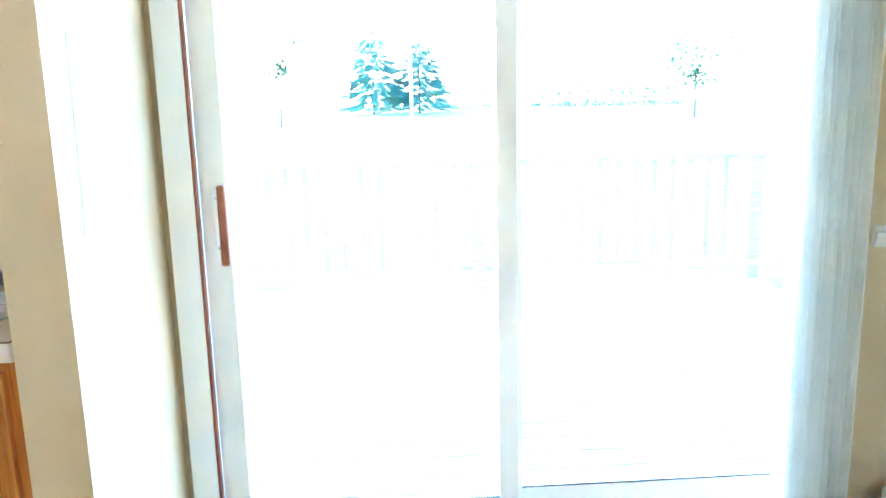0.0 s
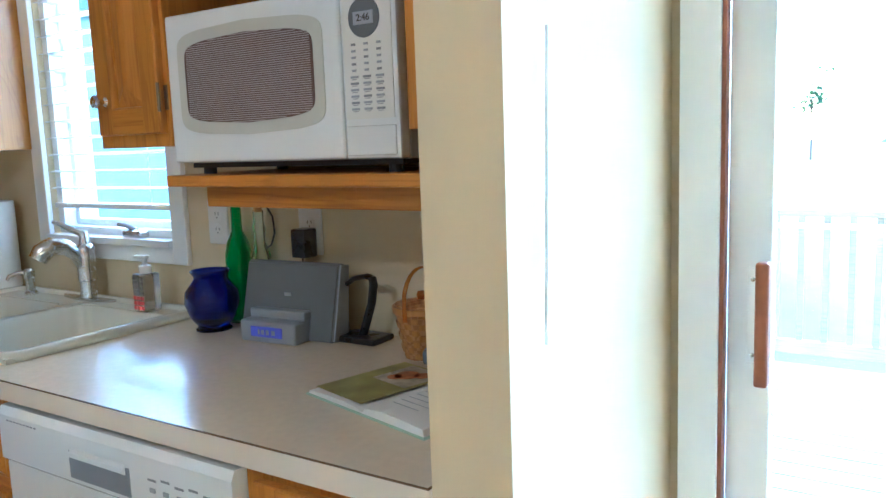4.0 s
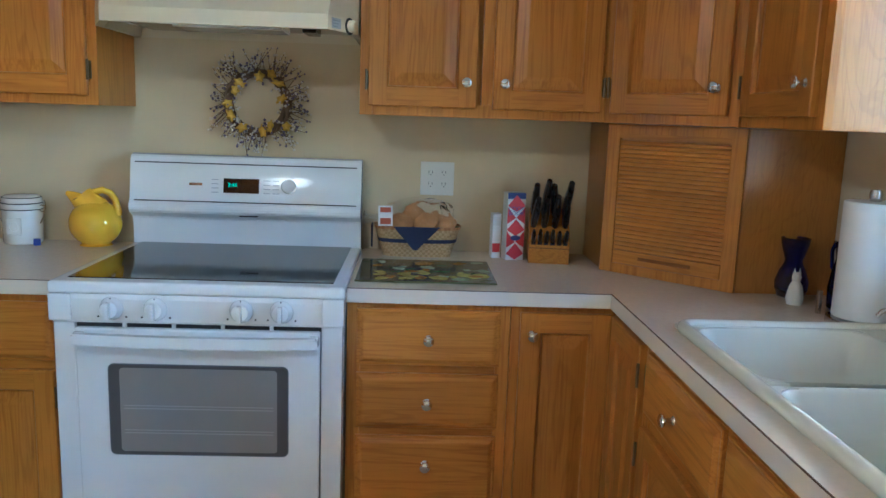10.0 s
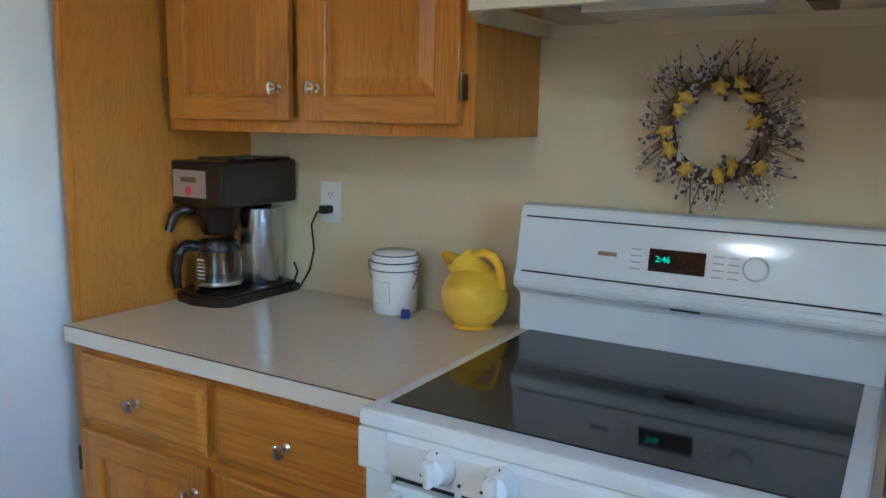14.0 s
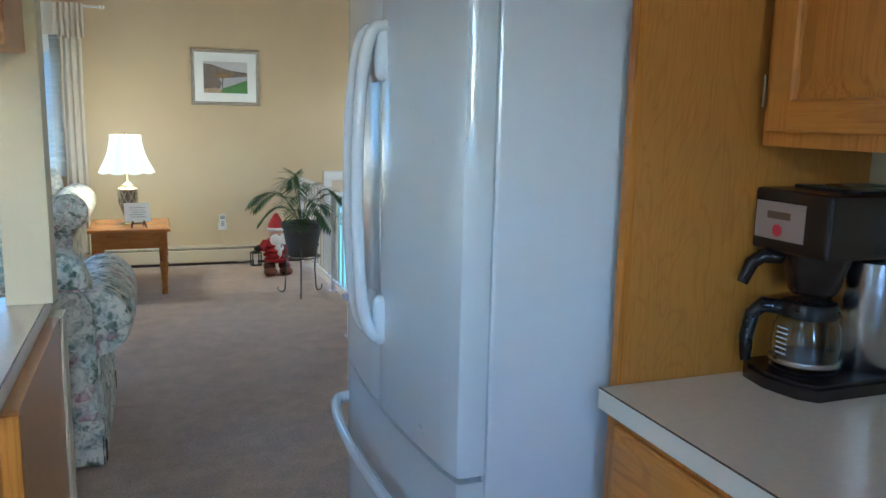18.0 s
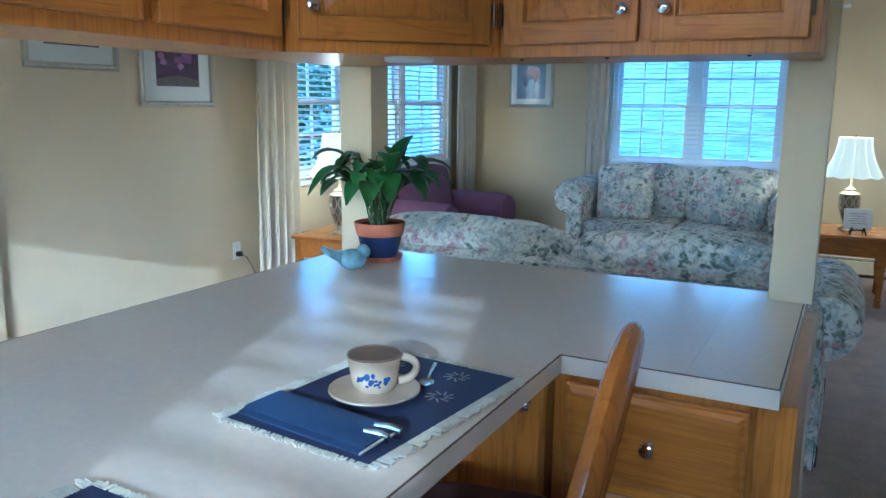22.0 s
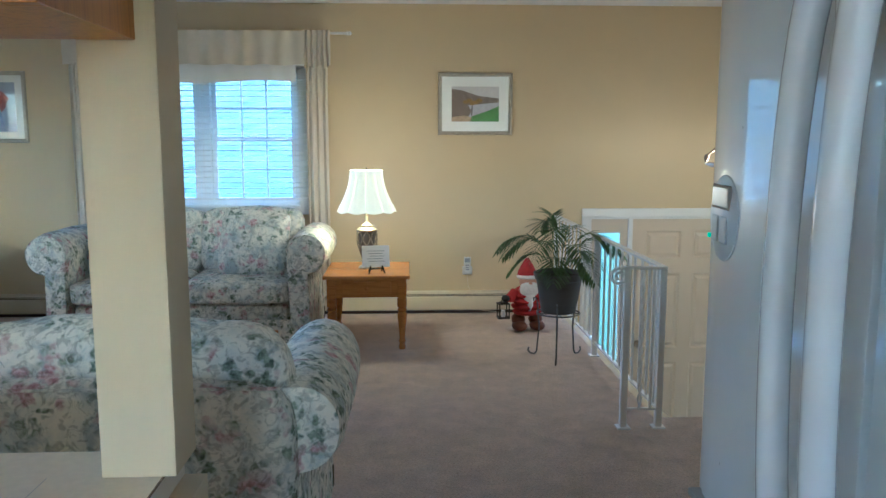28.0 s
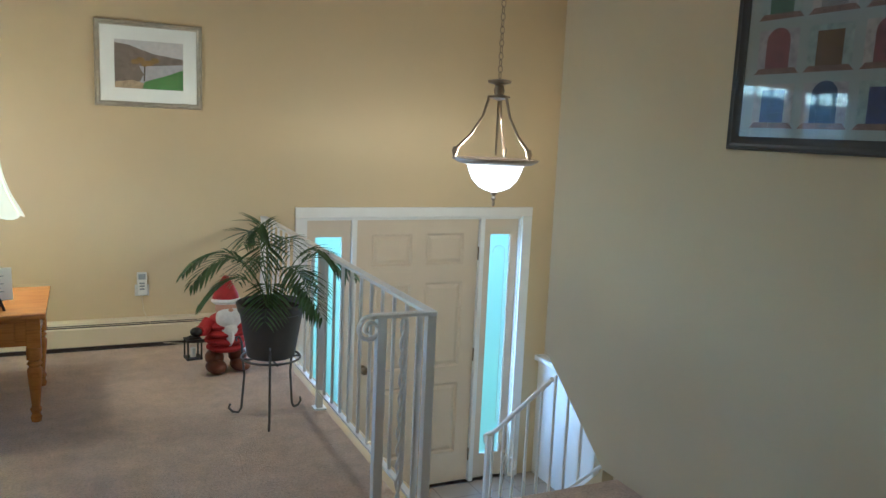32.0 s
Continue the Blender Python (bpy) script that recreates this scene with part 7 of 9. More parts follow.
for i in range(3):
    for j in range(7):
        part("raised_dot", B(-0.022 + 0.0155 * i, -0.010 + 0.0155 * i, -0.0285, -0.0262, 0.008 + 0.0135 * j, 0.018 + 0.0135 * j, 0.001), LABEL_RED if j < 3 else SOAPY, c)
part("collar", L([(0.017, 0.105), (0.017, 0.125), (0.012, 0.128), (0.0, 0.128)], 18), CERAMIC, c, "", True)
part("pump", box(L([(0.007, 0.128), (0.007, 0.146), (0.0, 0.146)], 12), -0.036, 0.012, -0.009, 0.009, 0.144, 0.153, 0.003), CERAMIC, c)
c = thing("sill_gadget", pose(1.50, 0.01, SINK_WIN[2] + 0.008), "small dark window crank on the sill", "window crank")
part("housing", B(-0.040, 0.045, -0.022, 0.022, 0, 0.022, 0.007), STEEL, c)
part("arm", T([(0.0, 0.0, 0.02), (-0.03, -0.012, 0.034), (-0.06, -0.016, 0.038)], [0.008, 0.006, 0.006], 8), STEEL, c, "", True)

# ---- beside the microwave
c = thing("glass_vase", pose(1.992, -0.142, CT), "round cobalt blue glass vase", "vase")
outer = [(0.036, 0.0), (0.040, 0.004), (0.038, 0.012), (0.056, 0.035), (0.067, 0.070), (0.064, 0.098), (0.044, 0.124), (0.040, 0.132), (0.048, 0.146)]
part("glass", L(outer + [(0.045, 0.146), (0.036, 0.131), (0.040, 0.122), (0.060, 0.097), (0.0625, 0.070), (0.052, 0.037), (0.0, 0.016)], 36), COBALT, c, "", True)
part("rolled_lip", T(arc((0, 0, 0.147), 0.0465, 0, 360, 36, "xy"), 0.0028, 8), COBALT, c, "rolled glass lip", True)
part("foot_ring", L([(0.034, 0.0), (0.043, 0.0005), (0.044, 0.004), (0.039, 0.008)], 36), COBALT, c, "thick dark glass foot", True)
c = thing("wine_bottle", pose(1.990, -0.045, CT), "tall empty green glass bottle", "bottle")
part("glass", L([(0.030, 0.0), (0.034, 0.004), (0.034, 0.175), (0.028, 0.205), (0.014, 0.235), (0.0125, 0.318), (0.015, 0.320), (0.015, 0.328), (0.010, 0.328), (0.0105, 0.235), (0.030, 0.170), (0.030, 0.010), (0.0, 0.016)], 28), GREENGL, c, "", True)
c = thing("clear_bottle", pose(2.072, -0.048, CT), "ornate clear glass bottle with a wire loop", "bottle")
part("glass", L([(0.030, 0.0), (0.036, 0.006), (0.036, 0.100), (0.030, 0.130), (0.020, 0.150), (0.026, 0.175), (0.018, 0.200), (0.014, 0.215), (0.018, 0.240), (0.013, 0.262), (0.014, 0.290), (0.010, 0.290), (0.010, 0.20), (0.031, 0.10), (0.031, 0.01), (0.0, 0.014)], 24), CLEAR, c, "", True)
part("cork", L([(0.010, 0.285), (0.011, 0.305), (0.0, 0.306)], 12), BREAD, c)
part("wire_loop", T([(0.012, 0, 0.296), (0.035, -0.004, 0.30), (0.056, -0.006, 0.275), (0.060, -0.006, 0.235), (0.045, -0.005, 0.205), (0.022, 0, 0.195)], 0.0026, 6), IRON, c, "", True)


def build_dock():
    c = thing("speaker_dock", pose(2.228, -0.128, CT, 0, 0, 4), "grey clock radio speaker dock with blue screen", "speaker")
    bm = prism(bmesh.new(), [(0.012, 0.0), (-0.012, 0.002), (0.030, 0.172), (0.044, 0.176), (0.062, 0.168), (0.045, 0.0)], "x", -0.136, 0.136)
    bmesh.ops.bevel(bm, geom=[e for e in bm.edges], offset=0.004, segments=2, affect="EDGES")
    part("speaker_body", bm, plain("grey_grille_cloth", (0.155, 0.16, 0.165), 0.6, vary=0.06, bumps=0.3, bump_scale=600), c, "grey grille cloth")
    part("side_trim", prism(bmesh.new(), [(0.014, 0.0), (-0.006, 0.004), (0.033, 0.174), (0.062, 0.170), (0.047, 0.0)], "x", 0.1362, 0.140), SILVER, c)
    base = part("dock_base", B(-0.092, 0.070, -0.058, 0.002, 0.0, 0.050, 0.007, 3), SILVER, c, "silver docking base")
    part("dock_back", B(-0.092, 0.070, -0.022, 0.006, 0.048, 0.070, 0.005), SILVER, base)
    part("screen", B(-0.058, 0.034, -0.0600, -0.0575, 0.014, 0.038, 0.001), LCD, base, "blue lit screen")
    for x, wide in ((-0.036, 0.005), (-0.026, 0.008), (-0.012, 0.008), (0.004, 0.010)):
        part("screen_digit", B(x, x + wide, -0.0606, -0.0600, 0.020, 0.031), SILVER, base)
    part("badge", B(-0.010, 0.010, 0.0085, 0.0105, 0.098, 0.106), SILVER, c)


build_dock()
c = thing("phone_stand", pose(2.406, -0.068, CT), "black wire stand on a flat base", "stand")
part("base", B(-0.055, 0.058, -0.040, 0.040, 0.0, 0.014, 0.005), BLACK, c)
strap = [(-0.058, 0.010, 0.012), (-0.062, 0.008, 0.060), (-0.058, 0.006, 0.100), (-0.046, 0.004, 0.126), (-0.018, 0.0, 0.142), (0.022, -0.004, 0.150), (0.038, -0.006, 0.146), (0.042, -0.008, 0.132), (0.034, -0.008, 0.090), (0.014, -0.006, 0.040), (0.002, -0.004, 0.012)]
part("loop", T(strap, 0.0060, 10, 1.7), BLACK, c, "thick bent black strap", True)


def woven_basket():
    c = thing("handled_basket", pose(2.606, -0.118, CT), "small woven splint basket with lid and hoop handle", "basket")
    n, rows = 22, 8
    body = bmesh.new()
    for j in range(rows):
        for i in range(n):
            a0, a1 = 2 * math.pi * (i + 0.04) / n, 2 * math.pi * (i + 0.96) / n
            z0, z1 = 0.004 + 0.0125 * j, 0.004 + 0.0125 * j + 0.0115
            off = 0.0022 if (i + j) % 2 else -0.0012
            quad = []
            for a, z in ((a0, z0), (a1, z0), (a1, z1), (a0, z1)):
                r = 0.040 + 0.020 * z / 0.105 + off
                quad.append(body.verts.new((r * math.cos(a), r * math.sin(a) * 0.95, z)))
            body.faces.new(quad)
    core = L([(0.037, 0.0), (0.0385, 0.002), (0.0575, 0.104), (0.0, 0.104)], 32)
    part("core", core, WICKER, c, "", True)
    tagged(part("splint_weave", body, SPLINT, c), kind="stuff")
    part("rim", L([(0.0585, 0.096), (0.062, 0.097), (0.062, 0.110), (0.0585, 0.111)], 32), SPLINT, c, "", True)
    lid = part("lid", L([(0.057, 0.108), (0.056, 0.114), (0.020, 0.122), (0.0, 0.123)], 32), WICKER, c, "", True)
    part("lid_knob", L([(0.008, 0.121), (0.011, 0.130), (0.008, 0.138), (0.0, 0.139)], 14), BENT, lid, "", True)
    part("handle", T([(0, -0.0625, 0.085)] + arc((0, 0, 0.125), 0.0625, 180, 0, 14, "yz") + [(0, 0.0625, 0.085)], 0.0055, 8, 0.45), BENT, c, "bentwood hoop handle", True)


woven_basket()


def build_book():
    c = thing("open_book", pose(2.742, -0.352, CT, 0, 0, -15), "open cookbook with pale pages and a green photograph", "book")
    part("cover", B(-0.163, 0.163, -0.115, 0.115, 0.0, 0.003, 0.001), plain("pale_green_cover", (0.42, 0.55, 0.42), 0.5), c)
    for s, t in ((-1, 0.008), (1, 0.014)):
        prof = [(s * 0.158, 0.003), (s * 0.156, t), (s * 0.11, t + 0.003), (s * 0.05, t + 0.0035), (s * 0.012, t - 0.001), (s * 0.002, 0.005), (0, 0.003)]
        part("page_block", prism(bmesh.new(), prof, "y", -0.111, 0.111), PAPER, c)
    page = part("photograph", moved(B(-0.150, -0.016, -0.100, 0.105, 0.0, 0.0008), pose(0, 0, 0.0120, 0, 0.6)), BOOKCOV, c, "olive green printed page")
    part("photo_dish", moved(B(-0.115, -0.022, 0.000, 0.098, 0.0, 0.0006), pose(0, 0, 0.0130, 0, 0.6)), plain("pale_photo", (0.48, 0.42, 0.30), 0.4, vary=0.5, scale=30), page)
    for x, y, r in ((-0.075, 0.050, 0.024), (-0.050, 0.066, 0.016), (-0.085, 0.028, 0.014)):
        part("photo_dish", L([(0.0, 0.0), (r, 0.0), (r, 0.0006)], 18, (x, y, 0.0150)), plain("orange_photo", (0.46, 0.16, 0.05), 0.4, vary=0.4, scale=50), page)
    for i in range(9):
        part("text_line", moved(B(0.030, 0.135 - 0.02 * (i % 3), 0.076 - i * 0.018, 0.0775 - i * 0.018, 0, 0.0005), pose(0, 0, 0.0180, 0, 0)), SILVER, c)


build_book()
c = thing("phone", pose(2.705, -0.130, CT, 0, 0, 20), "small grey cordless phone lying on the counter", "phone")
part("shell", B(-0.075, 0.075, -0.028, 0.028, 0, 0.032, 0.010, 2), GREY, c)
for i in range(3):
    for j in range(4):
        part("key", B(-0.045 + j * 0.020, -0.033 + j * 0.020, -0.018 + i * 0.014, -0.010 + i * 0.014, 0.0315, 0.0335), SILVER, c)

# ---- peninsula setting
def leaf_mesh(bm, base, tip, width, droop, fold=0.25, slot=0, n=7):
    """A pointed, folded leaf between two points, sagging in the middle by droop."""
    base, tip = Vector(base), Vector(tip)
    way = tip - base
    side = way.cross(Vector((0, 0, 1)))
    side = side.normalized() if side.length > 1e-5 else Vector((1, 0, 0))
    up = side.cross(way).normalized()
    rows = []
    for i in range(n + 1):
        t = i / n
        mid = base + way * t + Vector((0, 0, droop * 4 * t * (1 - t)))
        w = width * math.sin(math.pi * min(1, t ** 0.8 * 0.97 + 0.015)) ** 0.8
        rows.append([bm.verts.new(mid + side * w * s + up * fold * w * abs(s)) for s in (-1, -0.5, 0, 0.5, 1)])
    for a, b in zip(rows, rows[1:]):
        for k in range(4):
            bm.faces.new((a[k], a[k + 1], b[k + 1], b[k])).material_index = slot
    return bm


def build_lily():
    rnd = random.Random(8)
    c = thing("peace_lily", pose(3.000, -3.985, CT) @ Matrix.Scale(0.93, 4), "leafy green peace lily in a terracotta and blue pot", "potted plant")
    part("saucer", L([(0.060, 0.0), (0.075, 0.004), (0.084, 0.020), (0.080, 0.020), (0.070, 0.008), (0.0, 0.008)], 32), TERRA, c, "terracotta saucer", True)
    part("pot", L([(0.056, 0.009), (0.060, 0.011), (0.080, 0.095), (0.0, 0.095)], 36), NAVY, c, "navy painted pot", True)
    part("pot_rim", L([(0.0795, 0.092), (0.0835, 0.094), (0.092, 0.138), (0.088, 0.140), (0.084, 0.128), (0.0, 0.128)], 36), TERRA, c, "bare terracotta rim", True)
    part("soil", L([(0.0, 0.130), (0.082, 0.1285)], 24), SOIL, c)
    for i in range(36):
        a = 2 * math.pi * i * 0.382 + rnd.uniform(-0.2, 0.2)
        r = rnd.uniform(0.09, 0.23)
        h = rnd.uniform(0.20, 0.34) - 0.30 * max(0, r - 0.12)
        p0 = Vector((rnd.uniform(-0.03, 0.03), rnd.uniform(-0.03, 0.03), 0.128))
        p1 = Vector((r * 0.6 * math.cos(a), r * 0.6 * math.sin(a), 0.128 + h * 0.75))
        tip = Vector((r * 1.25 * math.cos(a), r * 1.25 * math.sin(a), 0.128 + h * rnd.uniform(0.35, 0.75)))
        part("stem", T([p0, p0.lerp(p1, 0.5) + Vector((0, 0, 0.04)), p1], [0.003, 0.0026, 0.002], 5), STEM, c, "", True)
        part("leaf", leaf_mesh(bmesh.new(), p1, tip, rnd.uniform(0.036, 0.050), 0.030), LEAF, c, "", True)
    p1 = Vector((-0.045, 0.0, 0.30))
    part("stem", T([(0, 0, 0.128), (-0.01, 0.0, 0.22), p1], [0.0035, 0.003, 0.0025], 5), STEM, c, "", True)
    part("leaf", leaf_mesh(bmesh.new(), p1, (-0.145, 0.01, 0.450), 0.050, 0.02, 0.35), LEAF, c, "tall upright leaf", True)


build_lily()
c = thing("bird_figurine", pose(2.985, -3.800, CT, 0, 0, 20), "small glazed blue ceramic bird", "figurine")
bm = bmesh.new()
bmesh.ops.create_uvsphere(bm, u_segments=20, v_segments=14, radius=1.0, matrix=Matrix.Translation((0, 0, 0.034)) @ Matrix.Diagonal((0.046, 0.034, 0.034, 1)))
bmesh.ops.create_uvsphere(bm, u_segments=16, v_segments=12, radius=0.022, matrix=Matrix.Translation((-0.036, 0, 0.062)))
lathe(bm, [(0.006, 0.0), (0.0, 0.014)], 8, (-0.054, 0, 0.062), "x")
for v in bm.verts:
    if v.co.x < -0.05:
        v.co.z -= 0.002
tube(bm, [(0.03, 0, 0.040), (0.065, 0, 0.048), (0.098, 0, 0.066)], [0.022, 0.013, 0.008], 10, flat=1.4)
part("figure", bm, BIRD, c, "", True)


def placemat(m, label):
    c = thing("placemat", m, label, "placemat")
    w, d = 0.225, 0.155
    part("cloth", B(-w, w, -d, d, 0, 0.0025, 0.001), NAVYCLOTH, c)
    rnd = random.Random(4)
    bm = bmesh.new()
    for s in (-1, 1):
        for i in range(120):
            x = -w + 2 * w * (i + rnd.random()) / 120
            l0 = rnd.uniform(0.014, 0.026)
            tube(bm, [(x, s * (d - 0.004), 0.0018), (x + rnd.uniform(-0.004, 0.004), s * (d + l0), 0.003)], 0.0026, 4)
        for i in range(70):
            y = -d + 2 * d * (i + rnd.random()) / 70
            l0 = rnd.uniform(0.006, 0.014)
            tube(bm, [(s * (w - 0.004), y, 0.0018), (s * (w + l0), y + rnd.uniform(-0.004, 0.004), 0.003)], 0.0020, 4)
    tagged(part("fringe", bm, FRINGE, c, "cream cotton fringe"), kind="stuff")
    for k in range(3):
        for i in range(9):
            a = 2 * math.pi * i / 9
            px_, py_ = ((0.06, -0.085), (0.165, -0.055), (0.150, 0.090))[k]
            part("stitched_petal", moved(B(-0.009, 0.009, -0.0018, 0.0018, 0.0024, 0.0030, 0.0003), pose(px_ + 0.018 * math.cos(a), py_ + 0.018 * math.sin(a), 0, 0, 0, math.degrees(a) + 20)), STITCH, c)
    return c


# mats turned so that their length runs along the bar's edge
placemat(pose(2.325, -2.915, CT + 0.0005, 0, 0, -96), "navy woven placemat with cream fringe and flower stitching")
placemat(pose(2.350, -2.222, CT + 0.0005, 0, 0, -92), "second navy woven placemat with cream fringe")


def cup_set():
    c = thing("saucer", pose(2.331, -2.903, CT + 0.0035) @ Matrix.Scale(0.91, 4), "cream stoneware saucer under the painted cup", "saucer")
    part("dish", L([(0.045, 0.0), (0.050, 0.002), (0.080, 0.014), (0.088, 0.019), (0.087, 0.022), (0.078, 0.018), (0.046, 0.007), (0.0, 0.006)], 40), plain("tan_saucer_glaze", (0.40, 0.27, 0.14), 0.22, vary=0.15, scale=30), c, "tan glazed dish", True)
    part("rim_line", L([(0.0780, 0.0184), (0.0800, 0.0136), (0.0892, 0.0186), (0.0885, 0.0230), (0.0860, 0.0228)], 40), STONEWARE, c, "pale glazed rim", True)
    k = thing("coffee_cup", pose(2.331, -2.903, CT + 0.0095, 0, 0, 0) @ Matrix.Diagonal((0.92, 0.92, 1.06, 1)), "cream stoneware cup with blue painted flowers", "cup")
    part("body", L([(0.028, 0.0), (0.034, 0.004), (0.042, 0.022), (0.048, 0.050), (0.052, 0.072), (0.049, 0.072), (0.045, 0.050), (0.039, 0.024), (0.0, 0.010)], 40), STONEWARE, k, "", True)
    part("rim_line", L([(0.0485, 0.0715), (0.0505, 0.0735), (0.0525, 0.0715), (0.052, 0.070)], 40), RIM, k)
    part("coffee", L([(0.0, 0.052), (0.0462, 0.052)], 30), plain("milky_coffee", (0.44, 0.27, 0.13), 0.15), k)
    part("handle", T([Vector(q) for q in ((-0.033 - 0.026 * math.sin(math.pi * i / 12), -0.033 - 0.026 * math.sin(math.pi * i / 12), 0.042 + 0.021 * math.cos(math.pi * i / 12)) for i in range(13))], [0.0072] * 13, 10), STONEWARE, k, "", True)
    rnd = random.Random(2)
    for i in range(34):
        a = radians(118 + rnd.uniform(-40, 40))
        z = 0.036 + rnd.uniform(-0.013, 0.013) * (1 - abs(a - radians(118)))
        r = 0.0395 + 0.0095 * (z - 0.02) / 0.03
        s = rnd.uniform(0.0026, 0.0052)
        q = part("painted_petal", L([(0.0, 0.0012), (s, 0.0008), (s * 1.02, -0.002)], 10), BLUE_GLAZE, k)
        q.matrix_local = pose(r * math.cos(a), r * math.sin(a), z, 0, 0, math.degrees(a)) @ pose(0, 0, 0, 0, 82, 0)
    s = thing("teaspoon", pose(2.285, -3.010, CT + 0.004, 0, 0, -70), "steel teaspoon on the placemat", "spoon")
    part("bowl", moved(L([(0.0, 0.0), (0.010, 0.001), (0.014, 0.004), (0.013, 0.005), (0.0, 0.0015)], 20), Matrix.Diagonal((1.6, 1, 1, 1))), STEEL, s, "", True)
    part("stem", T([(0.018, 0, 0.003), (0.05, 0, 0.006), (0.11, 0, 0.002)], [0.002, 0.0022, 0.0035], 6, 1.4), STEEL, s, "", True)


cup_set()


def napkin():
    c = thing("napkin", pose(2.352, -2.760, CT + 0.003, 0, 0, -8), "blue patterned cloth napkin folded on the placemat", "napkin")
    bm = bmesh.new()
    prof = [(-0.048, 0.0), (-0.052, 0.004), (-0.046, 0.008), (0.04, 0.007), (0.050, 0.004), (0.046, 0.0)]
    prism(bm, prof, "x", -0.135, 0.135)
    bmesh.ops.bevel(bm, geom=list(bm.edges), offset=0.002, segments=2, affect="EDGES")
    m = weave("blue_napkin_cloth", (0.022, 0.042, 0.10), (0.034, 0.066, 0.15), 300)
    part("lower_fold", bm, m, c, "", True)
    bm = prism(bmesh.new(), [(-0.050, 0.0082), (-0.052, 0.012), (-0.044, 0.014), (0.03, 0.0115), (0.036, 0.0078)], "x", -0.133, 0.133)
    part("upper_fold", bm, m, c, "", True)
    part("hem", T([(-0.136, 0.048, 0.0045), (-0.1365, 0.0, 0.009), (-0.136, -0.048, 0.0075)], 0.0024, 6, 0.6), FRINGE, c, "pale hem", True)
    s = thing("table_knife", c.matrix_world @ pose(0, 0, 0), "steel cutlery wrapped in the blue napkin", "cutlery")
    part("handle_end", T([(-0.10, -0.030, 0.0115), (-0.130, -0.033, 0.0125), (-0.148, -0.035, 0.0105)], [0.008, 0.012, 0.010], 10, 0.5), STEEL, s, "", True)
    part("handle_end", T([(-0.10, -0.004, 0.0115), (-0.128, -0.008, 0.0115), (-0.143, -0.011, 0.0105)], [0.007, 0.010, 0.008], 10, 0.5), STEEL, s, "", True)


napkin()


def bar_chair(m, label):
    c = thing("bar_chair", m, label, "chair", "chairs at the breakfast bar")
    # local: seat faces +x (towards the bar), back at -x
    bm = cushion(bmesh.new(), -0.20, 0.20, -0.205, 0.205, 0.605, 0.650, 0.0, 10, 0.0, 0, 4.5)
    part("seat", bm, BENT, c, "", True)
    part("seat_pad", cushion(bmesh.new(), -0.19, 0.19, -0.19, 0.19, 0.648, 0.685, 0.3, 10, 0.003), plain("brown_pad", (0.10, 0.05, 0.03), 0.8, vary=0.15), c, "dark seat pad", True)
    for x, y in ((-0.17, -0.17), (-0.17, 0.17), (0.17, -0.17), (0.17, 0.17)):
        part("leg", T([(x * 0.85, y * 0.85, 0.61), (x * 1.0, y * 1.0, 0.35), (x * 1.18, y * 1.18, 0.0)], [0.019, 0.021, 0.014], 12), BENT, c, "", True)
    for z, k in ((0.20, 1.10), (0.33, 1.03)):
        for s in (-1, 1):
            part("stretcher", T([(-0.17 * k, s * 0.17 * k, z), (0.17 * k, s * 0.17 * k, z)], 0.010, 8), BENT, c)
        part("stretcher", T([(0.17 * k, -0.17 * k, z + 0.02), (0.17 * k, 0.17 * k, z + 0.02)], 0.010, 8), BENT, c)
    # bent hoop back
    pts = []
    for i in range(25):
        a = math.pi * i / 24
        y = -0.205 * math.cos(a)
        z = 0.640 + 0.410 * math.sin(a) ** 0.55
        pts.append((-0.165 - 0.075 * (z - 0.64) / 0.40, y * (1.0 if z < 0.8 else 1.0), z))
    part("hoop_back", T(pts, 0.0225, 14, 1.75), BENT, c, "glossy bent oak hoop back", True)
    for i in range(5):
        y = -0.10 + 0.05 * i
        z1 = 0.640 + 0.410 * (1 - (y / 0.205) ** 2) ** 0.275 - 0.012
        part("spindle", T([(-0.165, y * 0.85, 0.640), (-0.20, y * 0.95, 0.82), (-0.165 - 0.075 * (z1 - 0.64) / 0.40, y, z1)], [0.008, 0.010, 0.006], 8), BENT, c, "", True)
    return c


bar_chair(pose(2.150, -2.955, 0, 0, 0, 8), "glossy honey oak bar chair with a bent hoop back")
bar_chair(pose(2.075, -2.290, 0, 0, 0, 0), "glossy honey oak bar chair with a bent hoop back, tucked in")


# ---- upholstered seats
def rolled_arm(bm, x, side, y0, y1, z_top, r=0.145):
    """A scrolled sofa arm; x: its inner face, side: the way it rolls."""
    prof = []
    cx, cz = x + side * (r - 0.030), z_top - r
    for i in range(17):
        a = radians(200 - 300 * i / 16)
        prof.append((cx + side * r * math.cos(a), cz + r * math.sin(a)))
    foot = [(x + side * 0.125, cz - r * 0.95), (x + side * 0.140, 0.012), (x, 0.012)]
    pts = prof + foot
    n = 12
    rings = []
    for j in range(n + 1):
        t = j / n
        y = y0 + (y1 - y0) * t
        k = 1.0 + 0.04 * math.sin(math.pi * t)
        pinch = 0.93 if j in (0, n) else 1.0
        ring = []
        for u, v in pts:
            q = Vector((cx + (u - cx) * k * pinch, y, cz + (v - cz) * (k if v > cz else 1) * (pinch if v > cz - r else 1)))
            q += noise.noise_vector(q * 6) * 0.006
            ring.append(bm.verts.new(q))
        rings.append(ring)
    m = len(pts)
    for a, b in zip(rings, rings[1:]):
        for i in range(m):
            bm.faces.new((a[i], a[(i + 1) % m], b[(i + 1) % m], b[i]))
    bm.faces.new(rings[0])
    bm.faces.new(rings[-1])
    return bm


